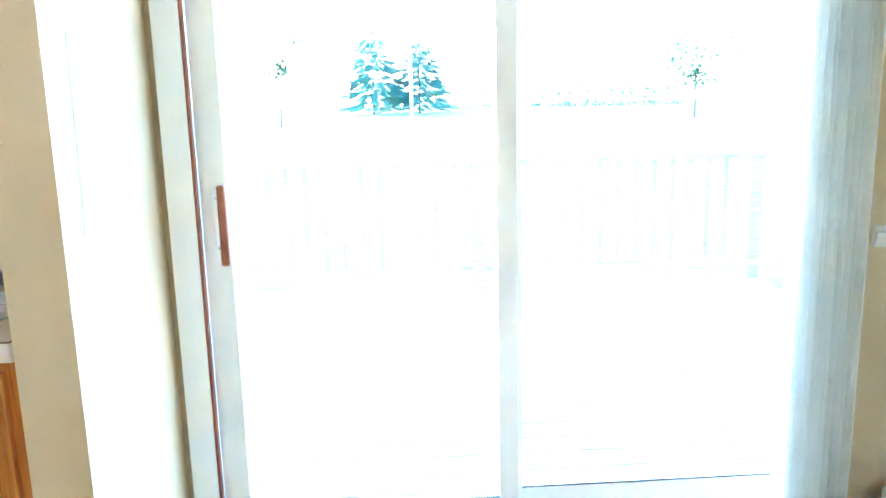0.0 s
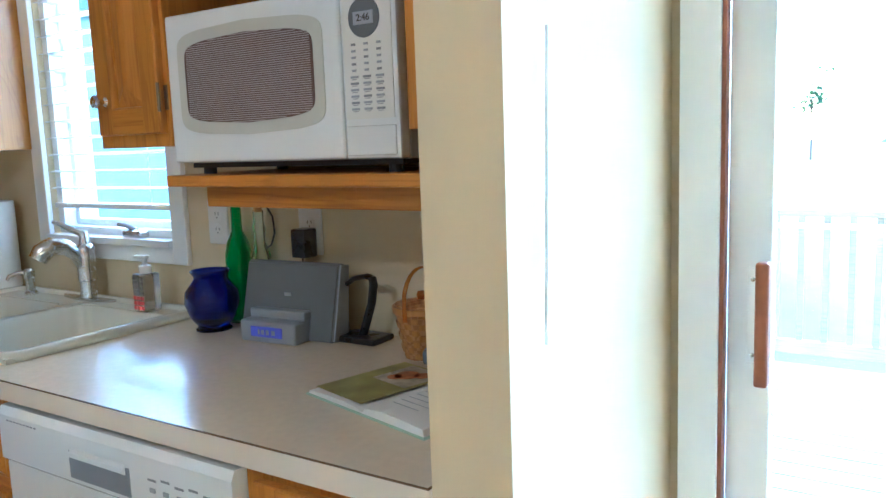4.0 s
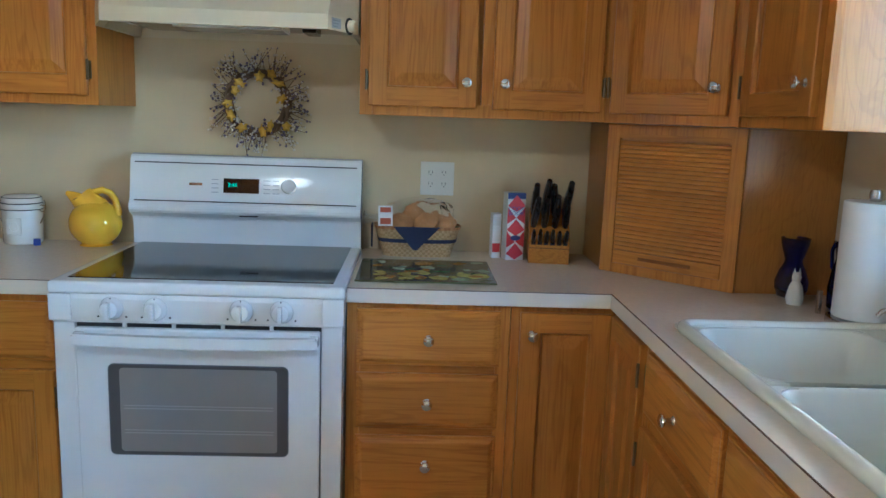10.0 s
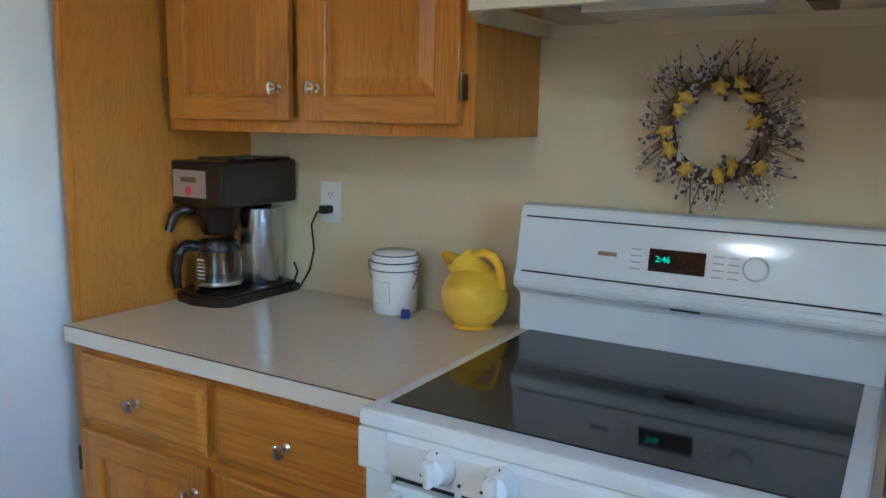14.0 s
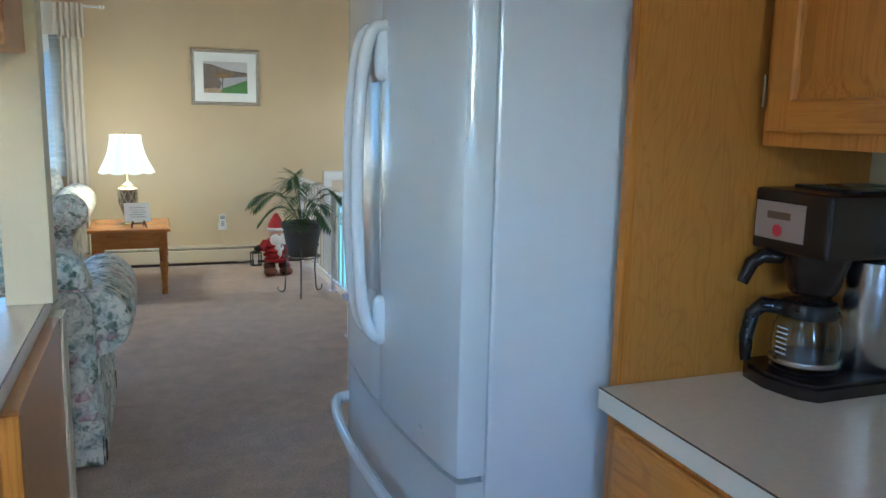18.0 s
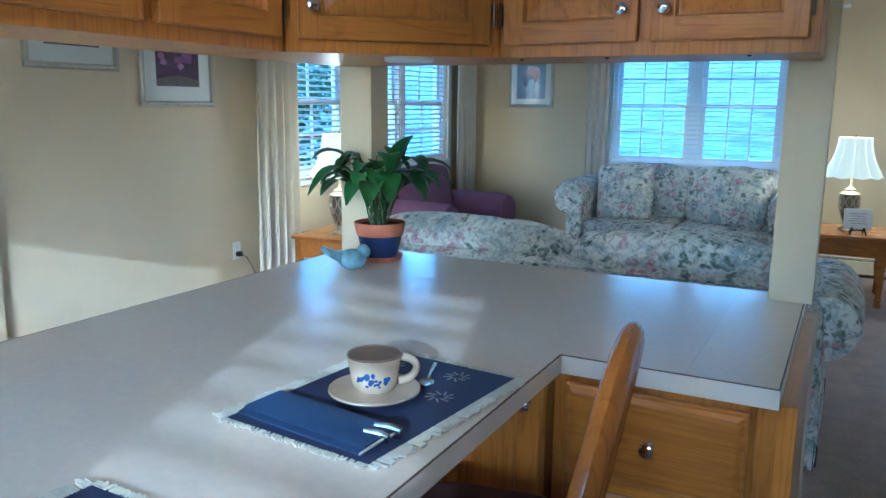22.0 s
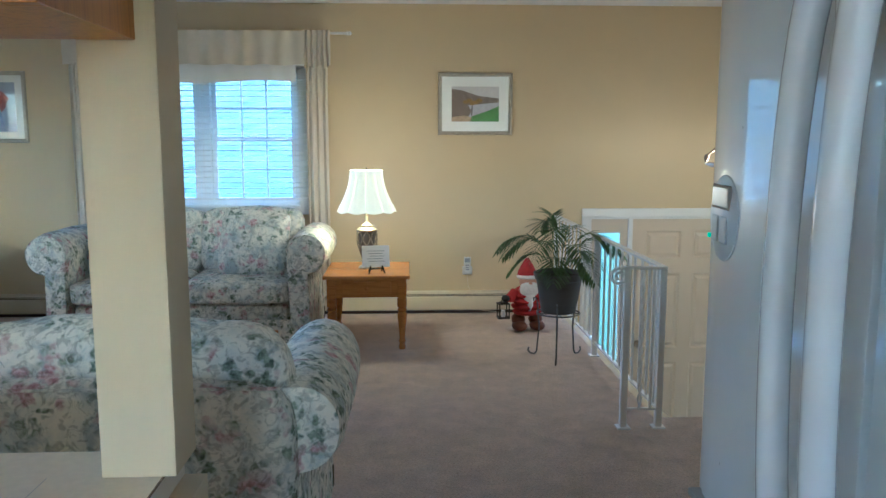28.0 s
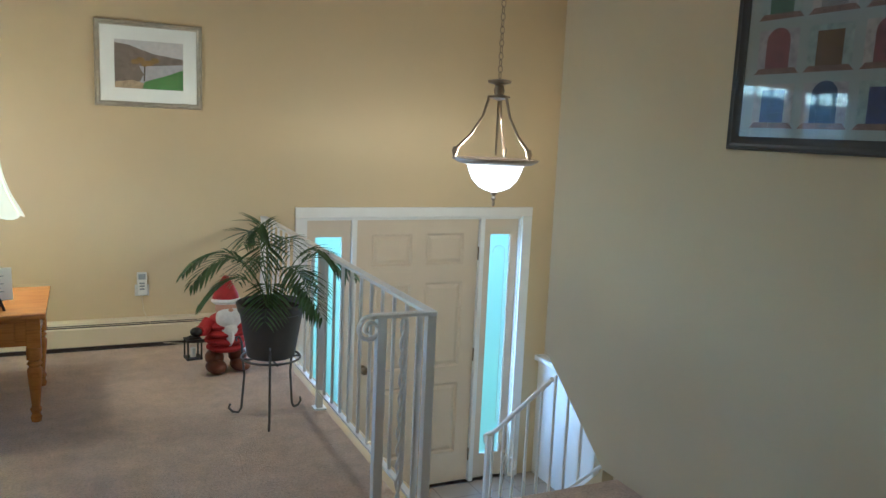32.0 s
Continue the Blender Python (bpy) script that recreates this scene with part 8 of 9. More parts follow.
def upholstered(name, m, w, d, cushions, material, label, back_h=0.91, arm_h=0.66, skirt=True, spread=0.0):
    """Local: front at y = 0, back at y = d, x from 0 to w."""
    c = thing(name, m, label, name.replace("_", " "))
    arm = 0.15
    part("base", cushion(bmesh.new(), arm - 0.02, w - arm + 0.02, 0.05, d - 0.04, 0.10, 0.315, 0.0, 6, 0.004, 1, 8), material, c, "", True)
    bm = bmesh.new()
    cushion(bm, 0.03, w - 0.03, d - 0.22, d, 0.09, back_h - 0.155, 0.06, 14, 0.006, 2, 7)
    part("back", bm, material, c, "", True)
    part("back_piping", T([(0.06, d - 0.006, back_h - 0.172), (w / 2, d - 0.003, back_h - 0.166), (w - 0.06, d - 0.006, back_h - 0.172)], 0.005, 6), material, c)
    for s, x in ((-1, arm), (1, w - arm)):
        part("arm", rolled_arm(bmesh.new(), x, s, 0.01, d - 0.10, arm_h), material, c, "", True)
        face = L([(0.0, -0.014), (0.110, -0.011), (0.128, 0.0), (0.128, 0.02)], 28, axis="y")
        f = part("arm_panel", face, material, c, "", True)
        f.matrix_local = pose(x + s * 0.115, 0.012, arm_h - 0.145)
    span = (w - 2 * arm) / cushions
    for i in range(cushions):
        a = arm + i * span
        part("seat_cushion", cushion(bmesh.new(), a + 0.004, a + span - 0.004, -0.01, d - 0.22, 0.305, 0.460, 0.30, 12, 0.009, i + 3, 7), material, c, "", True)
        lo = spread if i == 0 else 0.01
        hi = spread if i == cushions - 1 else 0.01
        b = cushion(bmesh.new(), a - max(lo, 0.01), a + span + max(hi, 0.01), -0.115, 0.115, -0.235, 0.25, 0.12, 14, 0.016, i + 7, 4.2 if spread else 6.5)
        moved(b, pose(0, d - 0.20, back_h - 0.275, -13))
        part("back_cushion", b, material, c, "", True)
    if skirt:
        bm = bmesh.new()
        for x0, x1, y0, y1 in ((0.02, w - 0.02, 0.012, 0.018), (0.02, w - 0.02, d - 0.012, d - 0.006)):
            box(bm, x0, x1, y0, y1, 0.012, 0.20)
        for x0, x1 in ((0.012, 0.018), (w - 0.018, w - 0.012)):
            box(bm, x0, x1, 0.02, d - 0.02, 0.012, 0.20)
        part("skirt", bm, material, c)
        for x in (0.03, w - 0.03):
            for y in (0.05, d - 0.05):
                part("foot", L([(0.018, 0.0), (0.024, 0.015), (0.024, 0.10)], 12, (x, y, 0)), BROWN_BLACK, c)
    return c


def throw_pillow(m, material, label):
    c = thing("throw_pillow", m, label, "pillow")
    h = 0.245
    bm = cushion(bmesh.new(), -h, h, -0.085, 0.085, -h, h, 0.0, 14, 0.010, 5, 7.0)
    for v in bm.verts:
        k = max(abs(v.co.x), abs(v.co.z)) / h
        v.co.y *= max(0.12, 1.15 - 1.0 * k ** 3)
    part("pillow", bm, material, c, "", True)
    q = h - 0.012
    rim = [(-q, 0, -q), (0, 0.004, -q - 0.004), (q, 0, -q), (q + 0.003, 0, 0), (q, 0, q), (0, 0.004, q - 0.012), (-q, 0, q), (-q - 0.003, 0, 0), (-q, 0, -q)]
    part("piping", T(rim, 0.006, 6), CURTAIN, c)
    return c


upholstered("sofa", at(1.632, -6.045, 0), 2.20, 1.00, 2, FLORAL, "floral upholstered rolled-arm sofa with its back to the kitchen", 0.900, 0.715, spread=0.11)
upholstered("loveseat", at(3.800, -8.23, 0, "N"), 1.81, 0.98, 2, FLORAL, "floral upholstered loveseat under the south window", 0.925, 0.80)
throw_pillow(at(2.43, -8.575, 0.690, "N") @ pose(0, 0, 0, -16, 6, 0), FLORAL, "floral throw pillow with cream piping on the loveseat")
throw_pillow(at(3.36, -8.575, 0.690, "N") @ pose(0, 0, 0, -16, -3, 0), FLORAL, "floral throw pillow with cream piping on the loveseat")
upholstered("armchair", at(4.30, -7.04, 0, "W") @ pose(0, 0, 0, 0, 0, -6), 0.98, 0.80, 1, PURPLE, "plum purple rolled-arm armchair in the corner", 0.92, 0.68)


# ---- tables and lamps
def turned_leg(h, r):
    return [(r * 0.62, 0.0), (r * 0.75, 0.02), (r * 0.55, 0.04), (r * 0.80, 0.06), (r * 0.55, 0.075), (r * 0.62, 0.10), (r * 0.95, h * 0.62), (r * 1.0, h * 0.70), (r * 0.7, h * 0.74), (r * 1.02, h * 0.78), (r * 0.7, h * 0.82), (r, h * 0.84), (r, h)]


def end_table(m, w, d, h, label):
    c = thing("end_table", m, label, "table")
    part("tabletop", B(0, w, 0, d, h - 0.026, h, 0.008, 3), PINE, c)
    part("apron", box(box(box(box(bmesh.new(), 0.05, w - 0.05, 0.035, 0.053, h - 0.155, h - 0.026), 0.05, w - 0.05, d - 0.053, d - 0.035, h - 0.155, h - 0.026), 0.035, 0.053, 0.05, d - 0.05, h - 0.155, h - 0.026), w - 0.053, w - 0.035, 0.05, d - 0.05, h - 0.155, h - 0.026), PINE, c)
    part("drawer_front", B(0.13, w - 0.13, 0.028, 0.0345, h - 0.135, h - 0.045, 0.003), PINE, c)
    part("drawer_knob", L([(0.012, 0.0), (0.014, -0.012), (0.0, -0.016)], 14, (w / 2, 0.028, h - 0.09), "y"), PINE, c)
    for x in (0.055, w - 0.055):
        for y in (0.055, d - 0.055):
            part("leg_block", B(x - 0.030, x + 0.030, y - 0.030, y + 0.030, h - 0.165, h - 0.0262, 0.003), PINE, c)
            part("leg", L(turned_leg(h - 0.165, 0.033), 18, (x, y, 0)), PINE, c, "turned leg", True)
    return c


end_table(at(1.902, -8.13, 0, "N"), 0.59, 0.64, 0.522, "honey pine end table with turned legs and a drawer")
end_table(at(4.48, -6.08, 0, "W"), 0.60, 0.60, 0.522, "honey pine end table under the east window")


def table_lamp(m, label):
    c = thing("table_lamp", m, label, "lamp")
    part("foot", L([(0.062, 0.0), (0.064, 0.006), (0.056, 0.014), (0.030, 0.022), (0.026, 0.045), (0.034, 0.055), (0.024, 0.066), (0.0, 0.066)], 28), CASTLAMP, c, "", True)
    part("inner_column", L([(0.018, 0.06), (0.040, 0.11), (0.054, 0.18), (0.058, 0.24), (0.046, 0.266)], 20), plain("dark_silver_core", (0.13, 0.11, 0.08), 0.4, 0.5), c, "", True)
    for i in range(8):
        a = 2 * math.pi * i / 8
        for tw in (0.35, -0.35):
            pts = []
            for k in range(9):
                t = k / 8
                r = 0.026 + 0.050 * math.sin(math.pi * (0.12 + 0.62 * t)) ** 1.2 * (0.55 + 0.6 * t)
                b = a + tw * math.sin(math.pi * t * 2)
                pts.append((r * math.cos(b), r * math.sin(b), 0.068 + 0.200 * t))
            part("cage_strut", T(pts, 0.0045, 6), CASTLAMP, c, "", True)
    part("neck", L([(0.070, 0.266), (0.076, 0.276), (0.062, 0.288), (0.040, 0.300), (0.046, 0.308), (0.022, 0.322), (0.010, 0.340), (0.010, 0.42), (0.0, 0.42)], 28), CASTLAMP, c, "", True)
    prof = []
    for i in range(11):
        t = i / 10
        prof.append((0.208 - 0.094 * (1 - (1 - t) ** 1.9), 0.412 + 0.286 * t))
    bm = bmesh.new()
    seg = 40
    rings = []
    for r, z in prof:
        rings.append([bm.verts.new(((r * (1 + 0.025 * abs(math.cos(5 * a)))) * math.cos(a), (r * (1 + 0.025 * abs(math.cos(5 * a)))) * math.sin(a), z - (0.012 * abs(math.cos(5 * a)) if z < 0.42 else 0))) for a in [2 * math.pi * k / seg for k in range(seg)]])
    for p, q in zip(rings, rings[1:]):
        for k in range(seg):
            bm.faces.new((p[k], p[(k + 1) % seg], q[(k + 1) % seg], q[k]))
    sh = part("shade", bm, SHADE, c, "glowing cream bell shade with panels", True)
    sh.visible_shadow = False
    for k in range(10):
        a = math.pi * k / 5 + math.pi / 10
        pts = [((r + 0.002) * math.cos(a), (r + 0.002) * math.sin(a), z) for r, z in prof]
        part("shade_rib", T(pts, 0.0016, 5), SHADE, sh)
    part("harp", T(arc((0, 0, 0.53), 0.055, -60, 240, 16, "xz"), 0.002, 5), CASTLAMP, c)
    part("finial", L([(0.006, 0.695), (0.010, 0.705), (0.004, 0.715), (0.0, 0.722)], 12), CASTLAMP, c, "", True)
    return c


table_lamp(pose(1.615, -8.48, 0.522), "antique silver openwork table lamp, lit, with cream shade")
table_lamp(pose(4.80, -6.32, 0.522), "antique silver openwork table lamp, lit, by the east window")
c = thing("tile_on_easel", at(1.545, -8.27, 0.522, "N") @ pose(0, 0, 0, 0, 0, 8), "white lettered plaque on a small dark easel", "plaque")
tl = part("tile", moved(B(-0.095, 0.095, -0.004, 0.004, 0, 0.150, 0.003), pose(0, 0, 0.038, -14)), PAPER, c, "white plaque")
for i in range(5):
    part("script_line", moved(B(-0.060 + 0.01 * (i % 3), 0.060 - 0.012 * (i % 2), -0.0048, -0.0040, 0.110 - i * 0.018, 0.1135 - i * 0.018), pose(0, 0, 0.038, -14)), PRINT, tl)
for s in (-1, 1):
    part("easel_leg", T([(s * 0.045, 0.05, 0.0), (s * 0.040, 0.0, 0.045), (s * 0.04, -0.030, 0.048), (s * 0.055, -0.055, 0.0)], 0.006, 6), BROWN_BLACK, c)
part("easel_bar", T([(-0.05, -0.02, 0.030), (0.05, -0.02, 0.030)], 0.006, 6), BROWN_BLACK, c)

c = thing("coffee_table", pose(2.00, -6.905, 0), "glossy honey pine coffee table before the sofa", "table")
w, d, h = 1.12, 0.58, 0.452
part("tabletop", B(0, w, 0, d, h - 0.03, h, 0.010, 3), oak("glossy_pine", "x", (0.42, 0.17, 0.04), (0.28, 0.10, 0.02), 0.08), c)
part("apron", box(box(box(box(bmesh.new(), 0.05, w - 0.05, 0.04, 0.06, h - 0.13, h - 0.03), 0.05, w - 0.05, d - 0.06, d - 0.04, h - 0.13, h - 0.03), 0.04, 0.06, 0.06, d - 0.06, h - 0.13, h - 0.03), w - 0.06, w - 0.04, 0.06, d - 0.06, h - 0.13, h - 0.03), PINE, c)
for x in (0.065, w - 0.065):
    for y in (0.065, d - 0.065):
        part("leg", L(turned_leg(h - 0.031, 0.036), 18, (x, y, 0)), PINE, c, "turned leg", True)


# ---- pictures
GLAZE = glass("picture_glass", (0.985, 1, 0.99), 0.0, 1.33)


def picture(m, w, h, label, frame_m, border, mat_w, art, fw=0.032):
    """Local: hangs on the wall plane y = 0, front at -y; origin at its lower left corner."""
    c = thing("framed_picture", m, label, "picture")
    prof = [(0.0, 0.0), (0.0, -0.014), (0.006, -0.022), (0.014, -0.018), (0.022, -0.020), (fw - 0.004, -0.010), (fw, -0.008), (fw, 0.0)]
    bm = bmesh.new()
    loops = []
    for o, y in prof:
        loops.append([bm.verts.new(q) for q in ((o, y, o), (w - o, y, o), (w - o, y, h - o), (o, y, h - o))])
    for a, b in zip(loops, loops[1:]):
        for i in range(4):
            bm.faces.new((a[i], a[(i + 1) % 4], b[(i + 1) % 4], b[i]))
    part("frame", bm, frame_m, c, "", True)
    part("mat_board", B(fw - 0.002, w - fw + 0.002, -0.006, -0.003, fw - 0.002, h - fw + 0.002), border, c)
    art(c, fw + mat_w, w - fw - mat_w, fw + mat_w, h - fw - mat_w)
    g = part("glazing", B(fw - 0.001, w - fw + 0.001, -0.0105, -0.0090, fw - 0.001, h - fw + 0.001), GLAZE, c, "clear picture glass")
    g.visible_shadow = False
    return c


PAINT = {}


def paint(name, color, vary=0.25, scale=40):
    if name not in PAINT:
        PAINT[name] = plain(name, color, 0.7, vary=vary, scale=scale)
    return PAINT[name]


def patch(c, pts, k, m, name="painted_area"):
    return part(name, prism(bmesh.new(), pts, "y", -0.0066 - 0.00025 * k, -0.0058), m, c)


def blob(cx, cz, rx, rz, seed, n=22):
    return [(cx + rx * (0.85 + 0.3 * noise.noise(Vector((math.cos(a) * 1.7, math.sin(a) * 1.7, seed)))) * math.cos(a), cz + rz * (0.85 + 0.3 * noise.noise(Vector((math.cos(a) * 1.7, math.sin(a) * 1.7, seed + 4)))) * math.sin(a)) for a in [2 * math.pi * i / n for i in range(n)]]


def lake_art(c, x0, x1, z0, z1):
    w, h = x1 - x0, z1 - z0
    f = lambda u, v: (x0 + u * w, z0 + v * h)
    patch(c, [f(0, 0), f(1, 0), f(1, 1), f(0, 1)], 0, paint("pale_sky_print", (0.50, 0.47, 0.45), 0.08))
    patch(c, [f(0, 0.93), f(0.2, 0.90), f(0.55, 0.74), f(1, 0.66), f(1, 0.52), f(0, 0.42)], 1, paint("hill_print", (0.18, 0.14, 0.11)))
    patch(c, [f(0, 0.42), f(1, 0.55), f(1, 0.0), f(0, 0.0)], 2, paint("lake_print", (0.40, 0.38, 0.40), 0.1))
    patch(c, [f(0, 0.60), f(0.30, 0.58), f(0.42, 0.30), f(0.30, 0.0), f(0, 0.0)], 3, paint("slope_print", (0.17, 0.13, 0.10)))
    patch(c, [f(0.30, 0.0), f(0.45, 0.16), f(0.75, 0.30), f(1, 0.44), f(1, 0.0)], 4, paint("bank_print", (0.10, 0.22, 0.05)))
    patch(c, [f(0.0, 0.0), f(0.0, 0.12), f(0.25, 0.18), f(0.42, 0.12), f(0.40, 0.0)], 5, paint("path_print", (0.36, 0.27, 0.16)))
    patch(c, [f(0.415, 0.16), f(0.435, 0.16), f(0.445, 0.55), f(0.425, 0.55)], 6, paint("trunk_print", (0.06, 0.04, 0.03)))
    for i in range(5):
        patch(c, blob(x0 + (0.30 + 0.07 * i) * w, z0 + (0.56 + 0.04 * math.sin(i * 2)) * h, 0.075 * w, 0.07 * h, i), 7 + i * 0.2, paint("crown_print", (0.24, 0.15, 0.04)))


def blossom_art(c, x0, x1, z0, z1):
    w, h = x1 - x0, z1 - z0
    patch(c, [(x0, z0), (x1, z0), (x1, z1), (x0, z1)], 0, paint("dark_purple_print", (0.07, 0.025, 0.08)))
    rnd = random.Random(6)
    for i in range(26):
        patch(c, blob(x0 + w * rnd.uniform(0.1, 0.9), z0 + h * rnd.uniform(0.30, 0.92), 0.09 * w, 0.07 * h, i, 12), 1 + i * 0.05, paint("violet_print", (0.22, 0.07, 0.24)) if i % 2 else paint("mauve_print", (0.34, 0.14, 0.30)))
    patch(c, [(x0, z0), (x1, z0), (x1, z0 + 0.12 * h), (x0 + 0.5 * w, z0 + 0.2 * h), (x0, z0 + 0.12 * h)], 3, paint("ground_print", (0.14, 0.10, 0.10)))


def mist_art(c, x0, x1, z0, z1):
    w, h = x1 - x0, z1 - z0
    patch(c, [(x0, z0), (x1, z0), (x1, z1), (x0, z1)], 0, paint("mist_print", (0.30, 0.33, 0.42), 0.2, 12))
    patch(c, blob(x0 + 0.55 * w, z0 + 0.62 * h, 0.30 * w, 0.26 * h, 2), 1, paint("rust_leaf_print", (0.26, 0.09, 0.08)))
    patch(c, blob(x0 + 0.40 * w, z0 + 0.45 * h, 0.20 * w, 0.18 * h, 5), 2, paint("deep_blue_print", (0.09, 0.08, 0.16)))
    patch(c, [(x0 + 0.30 * w, z0), (x0 + 0.72 * w, z0), (x0 + 0.60 * w, z0 + 0.5 * h), (x0 + 0.42 * w, z0 + 0.5 * h)], 3, paint("blue_dress_print", (0.20, 0.24, 0.38)))


def doors_art(c, x0, x1, z0, z1):
    """A poster of many doorways in a grid."""
    w, h = x1 - x0, z1 - z0
    hues = [(0.05, 0.06, 0.16), (0.20, 0.07, 0.08), (0.06, 0.12, 0.07), (0.03, 0.05, 0.12), (0.15, 0.09, 0.05), (0.24, 0.22, 0.20)]
    for i in range(4):
        for j in range(3):
            cx, z = x0 + w * (i + 0.5) / 4, z0 + h * (j + 0.10) / 3
            a, b = 0.060 * w, 0.20 * h
            patch(c, [(cx - a * 1.7, z - 0.01 * h), (cx + a * 1.7, z - 0.01 * h), (cx + a * 1.7, z + b * 1.18), (cx - a * 1.7, z + b * 1.18)], 0, paint("facade_print_%d" % (i + j), (0.42 - 0.05 * ((i + j) % 3), 0.37 - 0.04 * (j % 2), 0.34)))
            top = [(cx + a * math.cos(t), z + b * 0.82 + a * 0.9 * math.sin(t)) for t in [math.pi * k / 8 for k in range(9)]] if (i + j) % 2 else [(cx + a, z + b), (cx - a, z + b)]
            patch(c, [(cx - a, z), (cx + a, z)] + top, 1, paint("door_print_%d" % ((i * 3 + j) % 6), hues[(i * 3 + j) % 6]))
            patch(c, [(cx - a * 1.9, z - 0.035 * h), (cx + a * 1.9, z - 0.035 * h), (cx + a * 1.5, z), (cx - a * 1.5, z)], 2, paint("step_print", (0.20, 0.12, 0.10)))


picture(at(1.071, SY, 1.474, "N"), 0.606, 0.500, "pewter-framed print of a lone tree by a lake", GILT, MATBOARD, 0.078, lake_art)
picture(at(4.812, SY, 1.410, "N"), 0.480, 0.560, "pewter-framed misty blue print", GILT, MATBOARD, 0.055, mist_art)
picture(at(EX, -4.968, 1.400, "W"), 0.566, 0.56, "pewter-framed print of violet blossom trees", GILT, MATBOARD, 0.085, blossom_art)
picture(at(EX, -4.271, 1.586, "W"), 0.556, 0.56, "pewter-framed print beside the dining room", GILT, MATBOARD, 0.085, blossom_art)
picture(at(-0.870, -6.310, 1.400, "E"), 0.92, 0.66, "dark-framed poster of doorways on the stair wall", GREYFRAME, paint("pale_green_mat", (0.36, 0.38, 0.36), 0.03, 5), 0.03, doors_art, 0.045)
c = thing("thermostat_remote", at(0.869, SY, 0.320, "N"), "white remote control in a wall cradle", "remote")
part("cradle", B(0, 0.082, -0.012, 0, 0, 0.07, 0.003), SWITCHP, c)
part("remote", B(0.012, 0.070, -0.026, -0.012, 0.006, 0.150, 0.006, 2), SWITCHP, c)
part("remote_screen", B(0.020, 0.062, -0.0266, -0.0255, 0.105, 0.140), SILVER, c)
for i in range(3):
    part("button", B(0.026, 0.056, -0.0275, -0.0255, 0.040 + 0.018 * i, 0.050 + 0.018 * i, 0.001), PRINT, c)
part("wire", T([(0.04, -0.004, 0.0), (0.05, -0.005, -0.10), (0.09, -0.075, -0.18), (0.16, -0.085, -0.29), (0.42, -0.10, -0.315)], 0.0025, 6), IVORY, c)


# ---- palm on its stand
def build_palm():
    rnd = random.Random(21)
    s = thing("plant_stand", pose(0.341, -7.906, 0), "grey wrought-iron plant stand with scrolled feet", "plant stand")
    zt = 0.306
    part("top_ring", T(arc((0, 0, zt), 0.140, 0, 360, 28, "xy"), 0.0055, 8), STANDIRON, s)
    part("cross_bar", T([(-0.14, 0, zt - 0.006), (0.14, 0, zt - 0.006)], 0.005, 6), STANDIRON, s)
    part("cross_bar", T([(0, -0.14, zt - 0.006), (0, 0.14, zt - 0.006)], 0.005, 6), STANDIRON, s)
    for k, a in enumerate((76, 213, 326)):
        u = Vector((math.cos(radians(a)), math.sin(radians(a)), 0))
        leg = [u * 0.150 + Vector((0, 0, zt + 0.06)), u * 0.146 + Vector((0, 0, zt)), u * 0.135 + Vector((0, 0, 0.20)), u * 0.150 + Vector((0, 0, 0.03)), u * 0.165 + Vector((0, 0, 0.007)), u * 0.195 + Vector((0, 0, 0.007)), u * 0.215 + Vector((0, 0, 0.025)), u * 0.208 + Vector((0, 0, 0.045))]
        part("leg", T(leg, 0.0058, 8), STANDIRON, s, "", True)
        part("scroll", T([u * 0.150 + Vector((0, 0, zt + 0.06)), u * 0.162 + Vector((0, 0, zt + 0.085)), u * 0.178 + Vector((0, 0, zt + 0.08)), u * 0.176 + Vector((0, 0, zt + 0.06))], 0.005, 6), STANDIRON, s, "", True)
    c = thing("parlor_palm", pose(0.341, -7.906, zt + 0.006), "feathery green parlor palm in a dark grey pot", "potted plant")
    part("pot", L([(0.105, 0.0), (0.112, 0.004), (0.148, 0.215), (0.156, 0.220), (0.166, 0.262), (0.158, 0.266), (0.148, 0.235), (0.0, 0.235)], 40), POTBLK, c, "dark grey plastic pot", True)
    part("soil", L([(0.0, 0.238), (0.147, 0.236)], 24), SOIL, c)
    # heading, reach, height of the arch, height of the tip
    fronds = [(20, 0.34, 0.29, 0.17), (65, 0.24, 0.37, 0.27), (100, 0.36, 0.27, 0.12), (150, 0.30, 0.33, 0.21), (190, 0.38, 0.28, 0.14), (235, 0.28, 0.35, 0.24), (280, 0.33, 0.24, 0.07), (330, 0.38, 0.29, 0.16), (40, 0.07, 0.43, 0.42), (215, 0.31, 0.18, 0.03), (355, 0.28, 0.17, 0.02), (128, 0.26, 0.15, 0.0), (300, 0.16, 0.38, 0.33), (80, 0.30, 0.17, 0.02)]
    for deg, out, top, end in fronds:
        a = radians(deg + rnd.uniform(-8, 8))
        bm = bmesh.new()
        stem = []
        for k in range(13):
            t = k / 12
            # a quadratic arch through the highest point
            z = 0.235 + 0.86 * (2 * t * (1 - t) * (2 * top - end / 2) + t * t * end)
            r = 0.02 + 1.08 * out * t ** 1.15
            stem.append(Vector((r * math.cos(a), r * math.sin(a), z)))
        tube(bm, stem, [0.0036 - 0.0026 * k / 12 for k in range(13)], 5, 1)
        side = Vector((-math.sin(a), math.cos(a), 0))
        for k in range(15):
            t = 0.36 + 0.64 * k / 14
            f = min(11, int(t * 12))
            p = stem[f].lerp(stem[f + 1], t * 12 - f)
            way = (stem[f + 1] - stem[f]).normalized()
            ln = 0.135 * math.sin(math.pi * (0.20 + 0.72 * (t - 0.36) / 0.64)) + 0.020
